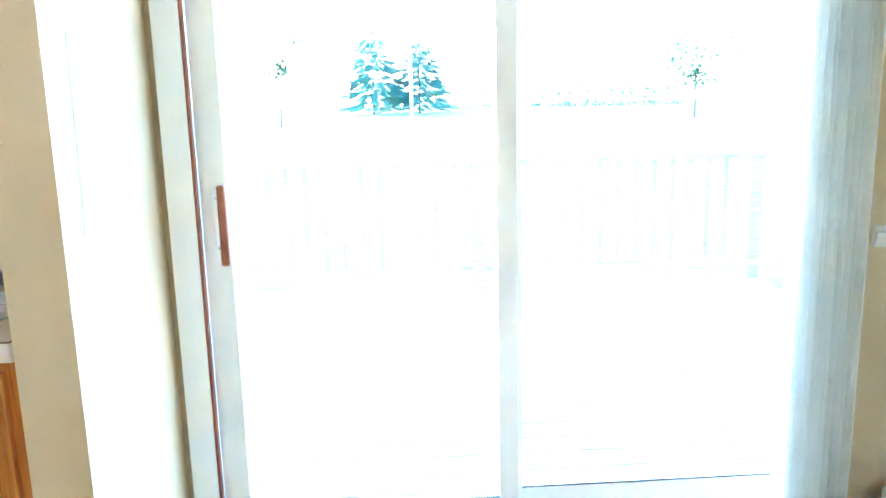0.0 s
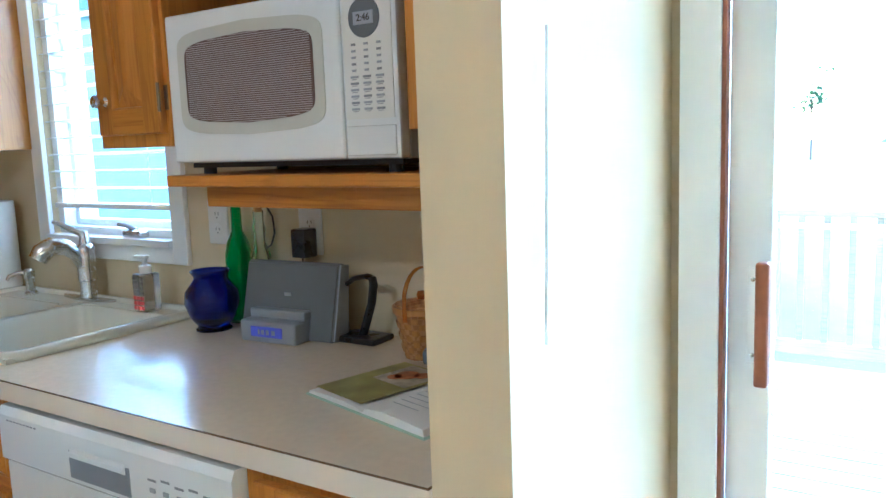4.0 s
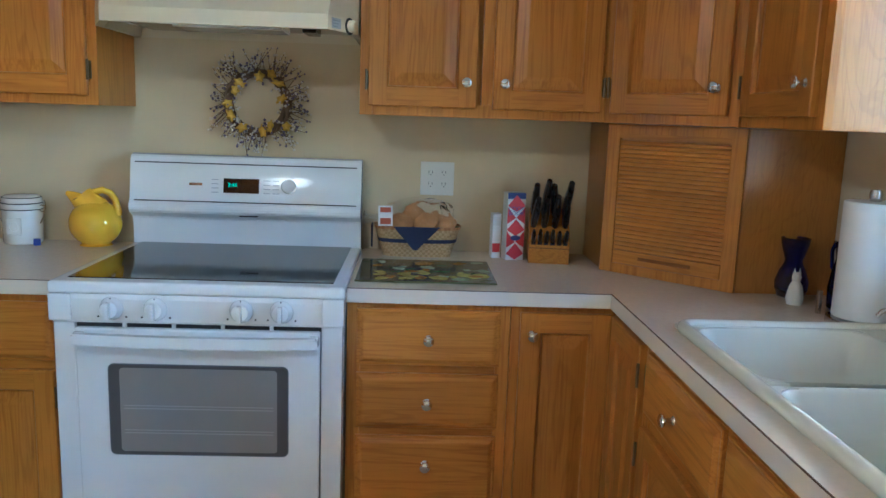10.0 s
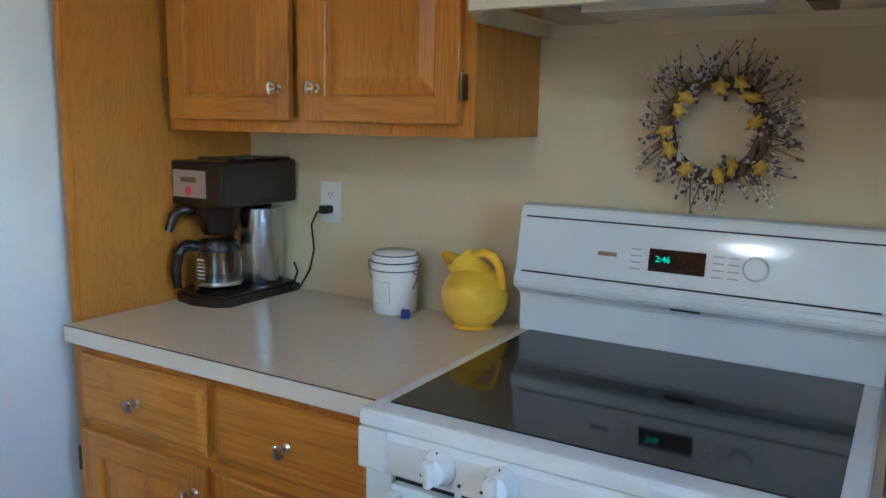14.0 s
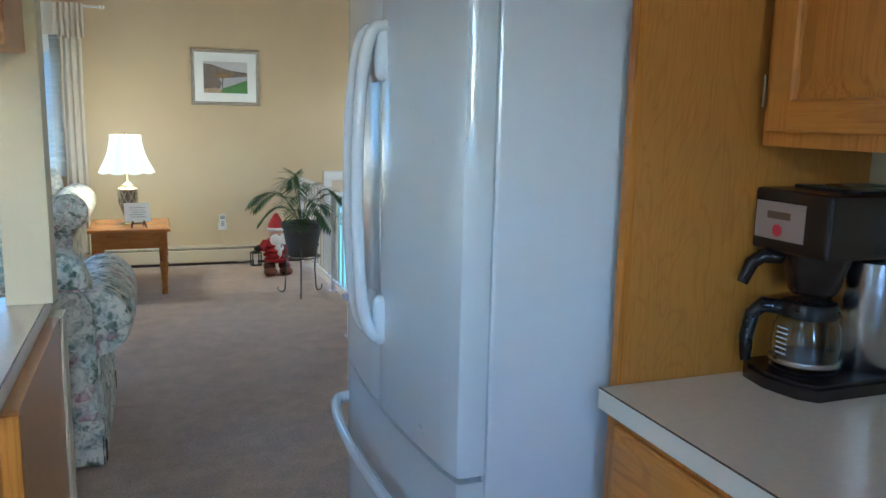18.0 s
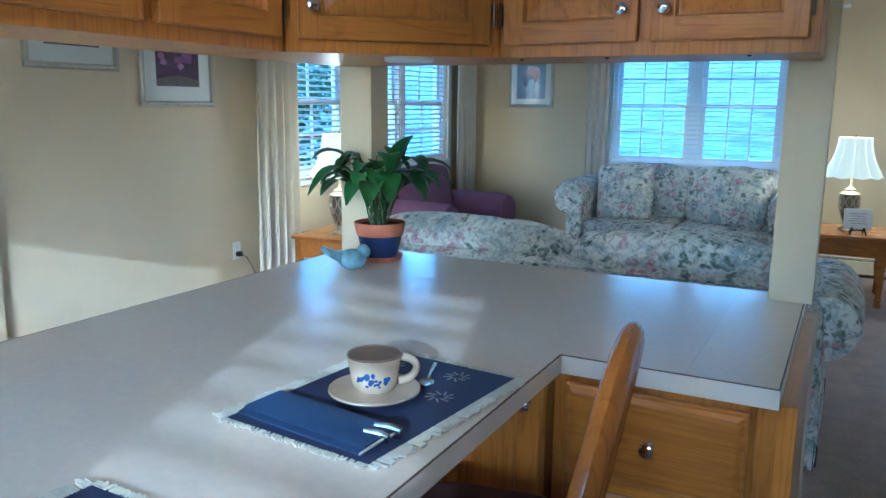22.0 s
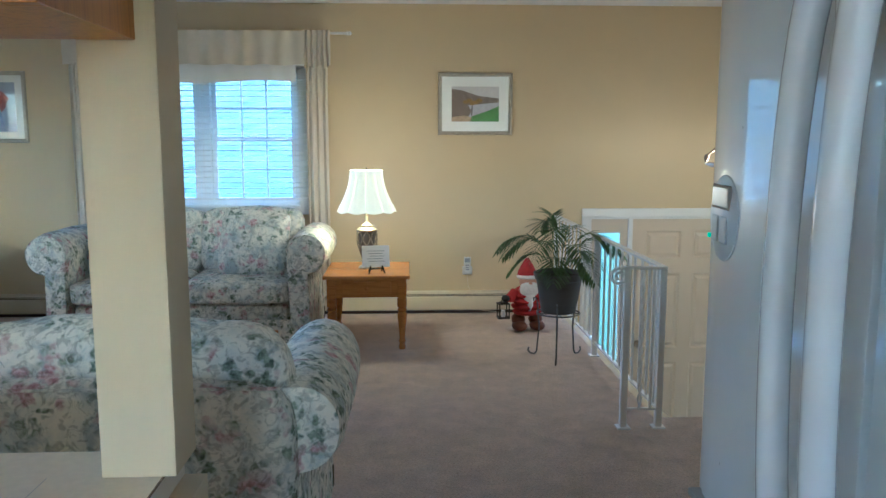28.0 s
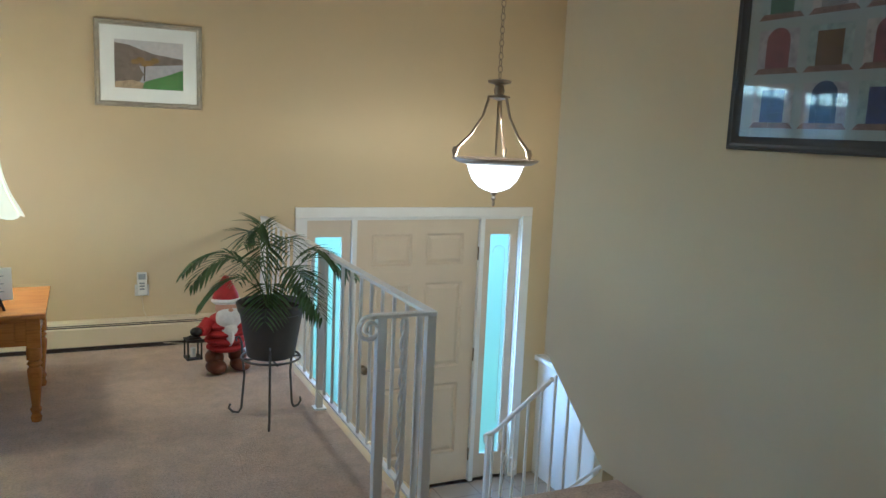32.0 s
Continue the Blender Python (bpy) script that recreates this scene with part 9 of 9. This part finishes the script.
            for s_ in (-1, 1):
                tip = p + (side * s_ * 0.80 + way * 0.75).normalized() * ln + Vector((0, 0, -0.26 * ln))
                leaf_mesh(bm, p, tip, 0.0078, 0.008, 0.3, 0, 4)
        part("frond", bm, (PALM, STEM), c, "arching feathered frond")


build_palm()


# ---- seasonal figure: one plain mesh
def build_figure():
    c = bmesh.new()
    def ball(x, y, z, rx, ry, rz, slot, seg=16):
        vs = bmesh.ops.create_uvsphere(c, u_segments=seg, v_segments=10, radius=1.0, matrix=Matrix.Translation((x, y, z)) @ Matrix.Diagonal((rx, ry, rz, 1)))["verts"]
        for f in {f for v in vs for f in v.link_faces}:
            f.material_index = slot
    # 0 red, 1 white, 2 boot, 3 tan, 4 dark
    for s in (-1, 1):
        ball(s * 0.072, 0.045, 0.045, 0.060, 0.085, 0.045, 2)
        ball(s * 0.070, 0.0, 0.095, 0.055, 0.060, 0.060, 2)
    for z, r in ((0.165, 0.118), (0.215, 0.128), (0.265, 0.128), (0.315, 0.118), (0.355, 0.100)):
        ball(0, 0, z, r, r * 0.85, 0.040, 0)
    ball(0, 0.03, 0.255, 0.030, 0.095, 0.085, 1)
    ball(0, 0.055, 0.370, 0.078, 0.060, 0.080, 1)
    ball(0, 0.060, 0.300, 0.050, 0.055, 0.080, 1)
    ball(0, 0.02, 0.430, 0.070, 0.066, 0.062, 3)
    ball(0, 0.088, 0.428, 0.016, 0.014, 0.014, 3)
    ball(0, 0.0, 0.475, 0.088, 0.084, 0.030, 1)
    lathe(c, [(0.080, 0.47), (0.072, 0.52), (0.045, 0.58), (0.015, 0.635), (0.0, 0.64)], 18, (0, -0.01, 0), "z", 0)
    for s in (-1, 1):
        tube(c, [(s * 0.095, 0.0, 0.345), (s * 0.150, 0.03, 0.290), (s * 0.180, 0.06, 0.300)], [0.042, 0.040, 0.034], 10, 0)
        ball(s * 0.195, 0.068, 0.300, 0.034, 0.032, 0.030, 4)
    # lantern in the right hand
    tube(c, arc((0.215, 0.075, 0.270), 0.020, 0, 180, 8, "xz"), 0.003, 5, 4)
    for z0, z1, r in ((0.262, 0.272, 0.026), (0.255, 0.262, 0.044), (0.130, 0.142, 0.044)):
        box(c, 0.215 - r, 0.215 + r, 0.075 - r, 0.075 + r, z0, z1, slot=4)
    for dx in (-1, 1):
        for dy in (-1, 1):
            box(c, 0.215 + dx * 0.038 - 0.004, 0.215 + dx * 0.038 + 0.004, 0.075 + dy * 0.038 - 0.004, 0.075 + dy * 0.038 + 0.004, 0.142, 0.256, slot=4)
    lathe(c, [(0.016, 0.142), (0.016, 0.20), (0.0, 0.202)], 12, (0.215, 0.075, 0), "z", 1)
    me = finish("holiday_figure", c, (RED, WHITE_FUR, BOOT, plain("tan_face", (0.50, 0.28, 0.19), 0.6), IRON), True)
    ob = new("holiday_figure", me)
    ob.matrix_world = pose(0.420, -8.720, 0.0, 0, 0, 8) @ Matrix.Diagonal((0.96, 0.96, 0.86, 1))
    tagged(ob, "red and white holiday gnome figure holding a dark lantern", "figurine")


build_figure()


# ---- railings
def build_rail():
    x = 0.085
    c = thing("stair_railing", pose(0, 0, 0), "white painted wrought-iron railing beside the stairwell", "railing")
    top, low = 0.802, 0.090
    part("top_rail", B(x - 0.020, x + 0.020, -9.34, -6.605, top, top + 0.014, 0.003), RAILW, c)
    part("bottom_rail", B(x - 0.012, x + 0.012, -9.34, -6.62, low, low + 0.012, 0.002), RAILW, c)
    n = 21
    for i in range(n):
        y = -9.28 + (9.28 - 6.70) * i / (n - 1)
        if i % 7 == 3:
            # a panel with scrolls
            for s in (-1, 1):
                pts = [Vector((x, y + s * 0.010, 0.50))]
                for k in range(20):
                    a = k * 0.42
                    r = 0.052 * (1 - k / 22)
                    pts.append(Vector((x, y + s * (0.062 - r * math.cos(a)), 0.50 + r * math.sin(a))))
                part("scroll", T(pts, 0.0045, 5), RAILW, c)
        part("baluster", B(x - 0.006, x + 0.006, y - 0.006, y + 0.006, low, top), RAILW, c)
    for y in (-9.33, -7.95, -6.62):
        post = part("post", B(x - 0.016, x + 0.016, y - 0.016, y + 0.016, 0.0, top, 0.002), RAILW, c)
        part("post_foot", B(x - 0.032, x + 0.032, y - 0.032, y + 0.032, 0.0, 0.008, 0.002), RAILW, post)
    # short return towards the room
    part("return_rail", B(x + 0.018, 0.300, -6.640, -6.605, top - 0.001, top + 0.013, 0.003), RAILW, c)
    pts = [Vector((0.298, -6.622, top + 0.006))]
    for k in range(22):
        a = radians(90 - 24 * k)
        r = 0.045 * (1 - k / 30)
        pts.append(Vector((0.300 + r * math.cos(a), -6.622, top - 0.038 + r * math.sin(a))))
    part("rail_scroll", T(pts, 0.0075, 6, 1.6), RAILW, c, "scrolled rail end", True)
    part("post", B(0.246, 0.278, -6.638, -6.606, 0.0, top, 0.002), RAILW, c)
    part("post_foot", B(0.228, 0.296, -6.656, -6.588, 0.0, 0.008, 0.002), RAILW, c)
    part("return_bottom", B(x + 0.016, 0.246, -6.628, -6.616, low, low + 0.012), RAILW, c)
    part("baluster", B(0.122, 0.134, -6.628, -6.616, low, top), RAILW, c)
    bm = bmesh.new()
    for k in range(2):
        tube(bm, [(0.182 + 0.007 * math.cos(a * 9 + k * math.pi), -6.622 + 0.007 * math.sin(a * 9 + k * math.pi), low + (top - low) * a / 4) for a in [4 * i / 60 for i in range(61)]], 0.0055, 5)
    part("twisted_baluster", bm, RAILW, c, "twisted iron baluster", True)
    # lower rail beside the flight
    c = thing("stair_handrail", pose(0, 0, 0), "white painted iron handrail sloping down to the entry", "railing")
    xx = -0.930
    y0, z0, y1, z1 = -7.975, -0.290, -7.385, 0.235
    part("top_rail", T([(xx, y0 - 0.050, z0 - 0.060), (xx, y0 - 0.060, z0 - 0.020), (xx, y0 - 0.025, z0 + 0.006), (xx, y0 + 0.05, z0 + 0.048), (xx, y1, z1)], 0.015, 8, 0.8), RAILW, c, "", True)
    sl = (z1 - z0) / (y1 - y0)
    for i in range(9):
        y = y0 + 0.03 + i * 0.118
        zt = min(z0 + sl * (y - y0), 0.396 - (y + 7.38) * 0.769)
        part("baluster", B(xx - 0.006, xx + 0.006, y - 0.006, y + 0.006, max(LZ, z0 + sl * (y - y0) - 0.655), zt), RAILW, c)
    part("newel", B(xx - 0.014, xx + 0.014, y0 - 0.034, y0 - 0.006, LZ, z0), RAILW, c)
    part("bottom_rail", T([(xx, y0, z0 - 0.655), (xx, -6.93, z0 - 0.655 + sl * 1.045)], 0.009, 6), RAILW, c)
    for s in (-1, 1):
        pts = []
        for k in range(18):
            a = k * 0.45
            r = 0.045 * (1 - k / 20)
            pts.append(Vector((xx, y0 + 0.21 + s * (0.05 - r * math.cos(a)), -0.35 + r * math.sin(a))))
        part("scroll", T(pts, 0.004, 5), RAILW, c)


build_rail()


# ---- pendant lamp
def build_pendant():
    c = thing("pendant_lamp", pose(-0.880, -8.0, 0), "brass and nickel bowl pendant lamp, lit, over the stairs", "pendant lamp")
    bowl = part("glass_bowl", L([(0.0, 1.100), (0.040, 1.106), (0.085, 1.126), (0.122, 1.165), (0.142, 1.212), (0.150, 1.240), (0.168, 1.252)], 40), BOWL, c, "glowing frosted glass bowl", True)
    bowl.visible_shadow = False
    part("ring", L([(0.172, 1.249), (0.196, 1.252), (0.231, 1.271), (0.237, 1.279), (0.227, 1.281), (0.196, 1.263), (0.174, 1.257)], 40), SATIN, c, "", True)
    part("finial", L([(0.0, 1.018), (0.006, 1.024), (0.010, 1.040), (0.006, 1.050), (0.014, 1.066), (0.008, 1.078), (0.024, 1.100), (0.0, 1.104)], 16), SATIN, c, "", True)
    for k in range(3):
        a = radians(90 + 120 * k + 20)
        u = Vector((math.cos(a), math.sin(a), 0))
        pts = [u * 0.228 + Vector((0, 0, 1.285)), u * 0.236 + Vector((0, 0, 1.315)), u * 0.215 + Vector((0, 0, 1.335)), u * 0.150 + Vector((0, 0, 1.40)), u * 0.085 + Vector((0, 0, 1.50)), u * 0.055 + Vector((0, 0, 1.60))]
        part("arm", T(pts, [0.010, 0.012, 0.009, 0.007, 0.007, 0.008], 8), SATIN, c, "curved metal arm", True)
        part("arm_joint", L([(0.014, 1.300), (0.017, 1.320), (0.012, 1.338)], 12, u * 0.226), SATIN, c, "", True)
    part("hub", L([(0.0, 1.585), (0.020, 1.590), (0.062, 1.602), (0.060, 1.612), (0.024, 1.618), (0.030, 1.64), (0.022, 1.668), (0.060, 1.680), (0.064, 1.692), (0.020, 1.700), (0.0, 1.702)], 28), SATIN, c, "", True)
    part("rod", T([(0, 0, 1.30), (0, 0, 1.60)], 0.006, 8), SATIN, c)
    for k in range(24):
        z = 1.702 + k * 0.0335
        a = arc((0, 0, z + 0.017), 0.012, 0, 360, 10, "xz" if k % 2 else "yz")
        part("chain_link", T([Vector((q.x, q.y, z + 0.017 + (q.z - z - 0.017) * 1.7)) for q in a], 0.0026, 5), SATIN, c)
    part("canopy", L([(0.010, CH - 0.035), (0.050, CH - 0.026), (0.066, CH - 0.001), (0.0, CH - 0.001)], 24), SATIN, c, "", True)


build_pendant()


# ---- kitchen lamp over the end of the bar
def build_kitchen_lamp():
    c = thing("ceiling_lamp", pose(2.40, -2.0, 0), "nickel ceiling lamp with a lit frosted bowl over the bar", "ceiling lamp")
    bowl = part("glass_bowl", L([(0.0, 2.085), (0.06, 2.092), (0.12, 2.118), (0.155, 2.160), (0.165, 2.196)], 36), BOWL, c, "glowing frosted glass bowl", True)
    bowl.visible_shadow = False
    part("ring", L([(0.160, 2.194), (0.178, 2.196), (0.180, 2.210), (0.160, 2.212)], 36), NICKEL, c, "", True)
    for k in range(3):
        a = 2 * math.pi * k / 3
        part("arm", T([(0.168 * math.cos(a), 0.168 * math.sin(a), 2.205), (0.10 * math.cos(a), 0.10 * math.sin(a), 2.30), (0.012 * math.cos(a), 0.012 * math.sin(a), 2.33)], 0.005, 8), NICKEL, c, "", True)
    part("stem", L([(0.010, 2.30), (0.016, 2.33), (0.009, 2.36), (0.009, CH - 0.03)], 14), NICKEL, c, "", True)
    part("canopy", L([(0.010, CH - 0.035), (0.055, CH - 0.024), (0.068, CH - 0.001), (0.0, CH - 0.001)], 24), NICKEL, c, "", True)


build_kitchen_lamp()


# ---- front door
def build_front_door():
    c = tagged(thing("door_front", pose(0, SY, LZ), "tan six-panel front door with two glowing sidelights", "door"), kind="structure")
    H = 0.775 - LZ
    x0, x1 = -1.523, -0.572
    w = x1 - x0
    bm = bmesh.new()
    st, y0, y1 = 0.115, -0.075, -0.030
    cols = [(x0 + st, x0 + w / 2 - 0.055), (x0 + w / 2 + 0.055, x1 - st)]
    rows = [(0.25, 0.80), (0.93, 1.57), (1.70, 1.93)]
    rows = [(a * H / 2.03, b * H / 2.03) for a, b in rows]
    box(bm, x0, x0 + st, y0, y1, 0.012, H)
    box(bm, x1 - st, x1, y0, y1, 0.012, H)
    box(bm, cols[0][1], cols[1][0], y0, y1, 0.012, H)
    zs = [0.012] + [z for r in rows for z in r] + [H]
    for a, b in cols:
        for k in range(0, len(zs), 2):
            box(bm, a, b, y0, y1 - 0.0005, zs[k], zs[k + 1])
    d = part("door_leaf", bm, DOORP, c, "tan painted door leaf")
    for a, b in cols:
        for z0, z1 in rows:
            pm = bmesh.new()
            def ring(o, y):
                return [pm.verts.new(q) for q in ((a + o, y, z0 + o), (b - o, y, z0 + o), (b - o, y, z1 - o), (a + o, y, z1 - o))]
            loops = [ring(-0.001, y1 - 0.001), ring(0.014, y1 - 0.015), ring(0.022, y1 - 0.015), ring(0.045, y1 - 0.004)]
            for p, q in zip(loops, loops[1:]):
                for i in range(4):
                    pm.faces.new((p[i], p[(i + 1) % 4], q[(i + 1) % 4], q[i]))
            pm.faces.new(loops[-1])
            part("raised_panel", pm, DOORP, d)
    for z in (0.22, 1.02, 1.80):
        part("hinge", T([(x0 - 0.006, y1 + 0.006, z - 0.05), (x0 - 0.006, y1 + 0.006, z + 0.05)], 0.008, 8), BRASS, d)
    part("knob", L([(0.030, 0.0), (0.030, 0.006), (0.012, 0.012), (0.011, 0.035), (0.026, 0.045), (0.028, 0.058), (0.018, 0.068), (0.0, 0.07)], 20, (x1 - 0.07, y1, 0.98), "y"), BRASS, d, "brass door knob", True)
    # jambs and sidelights
    fr = bmesh.new()
    for a, b in ((-1.868, -1.862), (-1.562, -1.528), (-0.567, -0.533), (-0.215, -0.212)):
        box(fr, a, b, -0.12, 0.0, 0.0, H + 0.02)
    box(fr, -1.868, -0.212, -0.12, -0.001, H + 0.004, H + 0.022)
    part("door_jamb", fr, TRIM, c)
    for a, b in ((-1.860, -1.564), (-0.531, -0.217)):
        g0, g1 = a + 0.062, b - 0.062
        z0, z1 = 0.20, H - 0.115
        bm = bmesh.new()
        box(bm, a, g0, -0.070, -0.030, 0.01, H)
        box(bm, g1, b, -0.070, -0.030, 0.01, H)
        box(bm, g0, g1, -0.070, -0.0305, 0.01, z0)
        box(bm, g0, g1, -0.070, -0.0305, z1, H)
        s = part("sidelight", bm, DOORP, c, "tan sidelight frame")
        p = part("pane", B(g0 - 0.004, g1 + 0.004, -0.054, -0.046, z0 - 0.004, z1 + 0.004), FROST, s, "bright frosted sidelight glass")
        p.visible_shadow = False
        part("etched_arch", T(arc(((g0 + g1) / 2, -0.0455, z1 - 0.14), 0.052, 0, 180, 12, "xz") + [((g0 + g1) / 2 - 0.052, -0.0455, z0 + 0.25)], 0.003, 5), TRIM, s)


build_front_door()

# ---- outside
structure("ground", B(-220, 220, -220, 220, -1.75, -1.55), GRASS, "sunlit lawn")


def build_deck():
    c = thing("deck", pose(0, 0, 0), "weathered wooden deck outside the sliding door", "deck")
    board = part("plank", B(2.2, 6.4, -0.066, 0.066, -0.07, -0.045, 0.003), DECK, c)
    board.matrix_local = pose(0, 0.26, 0)
    for i in range(1, 24):
        again(board, c, pose(0, 0.26 + 0.14 * i, 0))
    for x in (2.25, 4.3, 6.35):
        part("deck_post", B(x - 0.045, x + 0.045, 3.44, 3.53, -1.56, 0.86, 0.004), DECK, c)
    part("hand_rail", B(2.2, 6.4, 3.42, 3.56, 0.86, 0.895, 0.004), DECK, c)
    part("low_rail", B(2.2, 6.4, 3.46, 3.50, 0.04, 0.12, 0.004), DECK, c)
    slat = part("baluster", B(-0.017, 0.017, 3.465, 3.500, 0.12, 0.86), DECK, c)
    slat.matrix_local = pose(2.40, 0, 0)
    for i in range(1, 30):
        again(slat, c, pose(2.40 + 0.133 * i, 0, 0))


build_deck()


def conifer(x, y, h, seed, wide=0.42, dense=1.0):
    rnd = random.Random(seed)
    c = thing("spruce_tree", pose(x, y, -1.56), "tall spruce beyond the lawn, bright haze put into its needle colour", "tree")
    part("trunk", T([(0, 0, 0), (0.03, 0.02, h * 0.5), (0, 0, h * 0.98)], [0.20, 0.12, 0.02], 8), BARK, c)
    bm = bmesh.new()
    for i in range(int(2600 * dense)):
        t = rnd.random() ** 0.8
        z = 0.6 + (h - 0.6) * t
        r = (1 - t) ** 0.8 * h * wide * rnd.uniform(0.25, 1.05) * (0.8 + 0.45 * noise.noise(Vector((math.cos(i), z * 0.9, seed)))) + 0.05
        a = rnd.uniform(0, 2 * math.pi)
        p = Vector((r * 0.55 * math.cos(a), r * 0.55 * math.sin(a), z + 0.04 * r))
        q = Vector((r * math.cos(a), r * math.sin(a), z - 0.08 * r))
        leaf_mesh(bm, p, q, (0.14 + 0.08 * r) * dense, -0.03, -0.4, 0, 3)
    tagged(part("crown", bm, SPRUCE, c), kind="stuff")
    return c


def broadleaf(x, y, h, r, seed, label="leafy green garden tree"):
    rnd = random.Random(seed)
    c = thing("garden_tree", pose(x, y, -1.56), label, "tree")
    trunk = bmesh.new()
    tube(trunk, [(0, 0, 0), (0.05, 0.02, h * 0.3), (0.0, 0.06, h * 0.6)], [0.13, 0.10, 0.06], 8)
    for i in range(7):
        a = 2 * math.pi * i / 7
        tube(trunk, [(0, 0, h * (0.32 + 0.04 * i)), (r * 0.4 * math.cos(a), r * 0.4 * math.sin(a), h * (0.50 + 0.04 * i)), (r * 0.75 * math.cos(a), r * 0.75 * math.sin(a), h * (0.62 + 0.04 * i))], [0.05, 0.03, 0.012], 6)
    part("trunk", trunk, BARK, c)
    bm = bmesh.new()
    lumps = [Vector((rnd.gauss(0, r * 0.42), rnd.gauss(0, r * 0.42), h * rnd.uniform(0.42, 0.98))) for _ in range(16)]
    for i in range(2200):
        q = rnd.choice(lumps) + Vector((rnd.gauss(0, r * 0.2), rnd.gauss(0, r * 0.2), rnd.gauss(0, r * 0.18)))
        d = Vector((rnd.uniform(-1, 1), rnd.uniform(-1, 1), rnd.uniform(-0.8, 0.4))).normalized() * rnd.uniform(0.16, 0.34) * max(1.0, r * 0.42)
        leaf_mesh(bm, q, q + d, 0.34 * d.length, 0.01, 0.2, 0, 2)
    tagged(part("crown", bm, FOLIAGE, c), kind="stuff")
    return c


conifer(0.6, 128, 15.6, 1, 0.62, 0.8)
conifer(8.2, 131, 14.2, 2, 0.66, 0.8)
conifer(-10.3, 40, 14.7, 3)
broadleaf(-7.5, 78, 9.5, 3.0, 4)
broadleaf(34, 76, 8.0, 3.8, 11)
broadleaf(10.0, -5.0, 5.0, 2.0, 6, "leafy green tree outside the east window")
broadleaf(11.5, -8.4, 5.5, 2.2, 7, "leafy green tree outside the east window")
broadleaf(9.5, -11.0, 4.6, 1.9, 8, "leafy green tree outside the living room")


def treeline(name, x0, x1, y, lo, hi, seed, label, leaves=5200):
    """A far edge of a wood: many leaf clumps with an uneven top and gaps."""
    rnd = random.Random(seed)
    bm = bmesh.new()
    for i in range(leaves):
        x = rnd.uniform(x0, x1)
        top = lo + (hi - lo) * (0.5 + 0.5 * noise.noise(Vector((x * 0.16, seed, 0)))) + 0.9 * noise.noise(Vector((x * 0.7, seed, 5)))
        q = Vector((x, y + rnd.uniform(-2.5, 2.5), -1.5 + max(0.4, top) * rnd.random() ** 0.8))
        d = Vector((rnd.uniform(-1, 1), rnd.uniform(-0.6, 0.6), rnd.uniform(-0.9, 0.5))).normalized() * rnd.uniform(0.4, 0.95)
        leaf_mesh(bm, q, q + d, 0.36 * d.length, 0.02, 0.2, 0, 2)
    return tagged(part(name, bm, FOLIAGE), label, "trees", kind="stuff")


# the bluish tint puts distance haze into the hill's mottled green
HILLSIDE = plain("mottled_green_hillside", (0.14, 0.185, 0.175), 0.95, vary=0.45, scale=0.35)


def hillside():
    """A grassy slope added beyond the front lawn to fill the south window with cyan."""
    bm = bmesh.new()
    rows = []
    for j in range(19):
        y = -34 - 4.5 * j
        row = []
        for i in range(41):
            x = -60 + 4 * i
            rise = 10.5 * (1 - math.cos(math.pi * min(1, j / 14))) / 2
            row.append(bm.verts.new((x, y, -1.57 + rise * (0.85 + 0.35 * noise.noise(Vector((x * 0.035, j * 0.2, 3)))) + (0.25 * noise.noise(Vector((x * 0.3, y * 0.3, 0))) if j else 0))))
        rows.append(row)
    for p, q in zip(rows, rows[1:]):
        for i in range(40):
            bm.faces.new((p[i], p[i + 1], q[i + 1], q[i]))
    return structure("backdrop_hillside", bm, HILLSIDE, "hillside added beyond the front lawn, haze put into its bluish green", True)


hillside()
treeline("far_wood", -30, 80, -96, 2.0, 5.0, 31, "leafy green trees on the far hillside", 3500)
bpy.data.objects["far_wood"].location.z = 9.0
treeline("far_hedge", 10, 60, 150, 3.0, 5.0, 32, "pale green hedge far across the back lawn", 3500)


def siding_house(m, w, h, label):
    """A house seen from one side: lap siding, corner boards and two windows."""
    c = thing("neighbour_house", m, label, "house")
    part("wall", B(-w / 2, w / 2, 0.02, 6.0, 0, h), SIDING_BLUE, c)
    lap = part("siding_board", prism(bmesh.new(), [(0.02, 0.0), (-0.004, 0.0), (0.012, 0.20), (0.02, 0.20)], "x", -w / 2 + 0.12, w / 2 - 0.12), SIDING_BLUE, c)
    for i in range(1, int(h / 0.2)):
        again(lap, c, pose(0, 0, 0.2 * i))
    for x in (-w / 2, w / 2 - 0.12):
        part("corner_board", B(x, x + 0.12, -0.012, 0.02, 0, h), TRIM, c)
    for u in (-1.9, 1.5):
        win = part("window", B(u - 0.55, u + 0.55, -0.03, 0.02, 1.9, 3.3), TRIM, c)
        part("pane", B(u - 0.45, u + 0.45, -0.036, -0.03, 2.0, 3.2), ENAMEL, win)
    part("roof", prism(bmesh.new(), [(-0.5, h), (6.5, h), (3.0, h + 2.2)], "x", -w / 2 - 0.4, w / 2 + 0.4), ROOFING, c)
    return c


# assumed house, added so the sink window shows a mid-bright cyan
SIDING_BLUE = plain("blue_grey_siding", (0.30, 0.355, 0.385), 0.7, vary=0.06, scale=2)
siding_house(pose(-10.2, 8.6, -1.56, 0, 0, 40), 9.0, 5.6, "blue-grey sided house added as a bright backdrop outside the sink window")
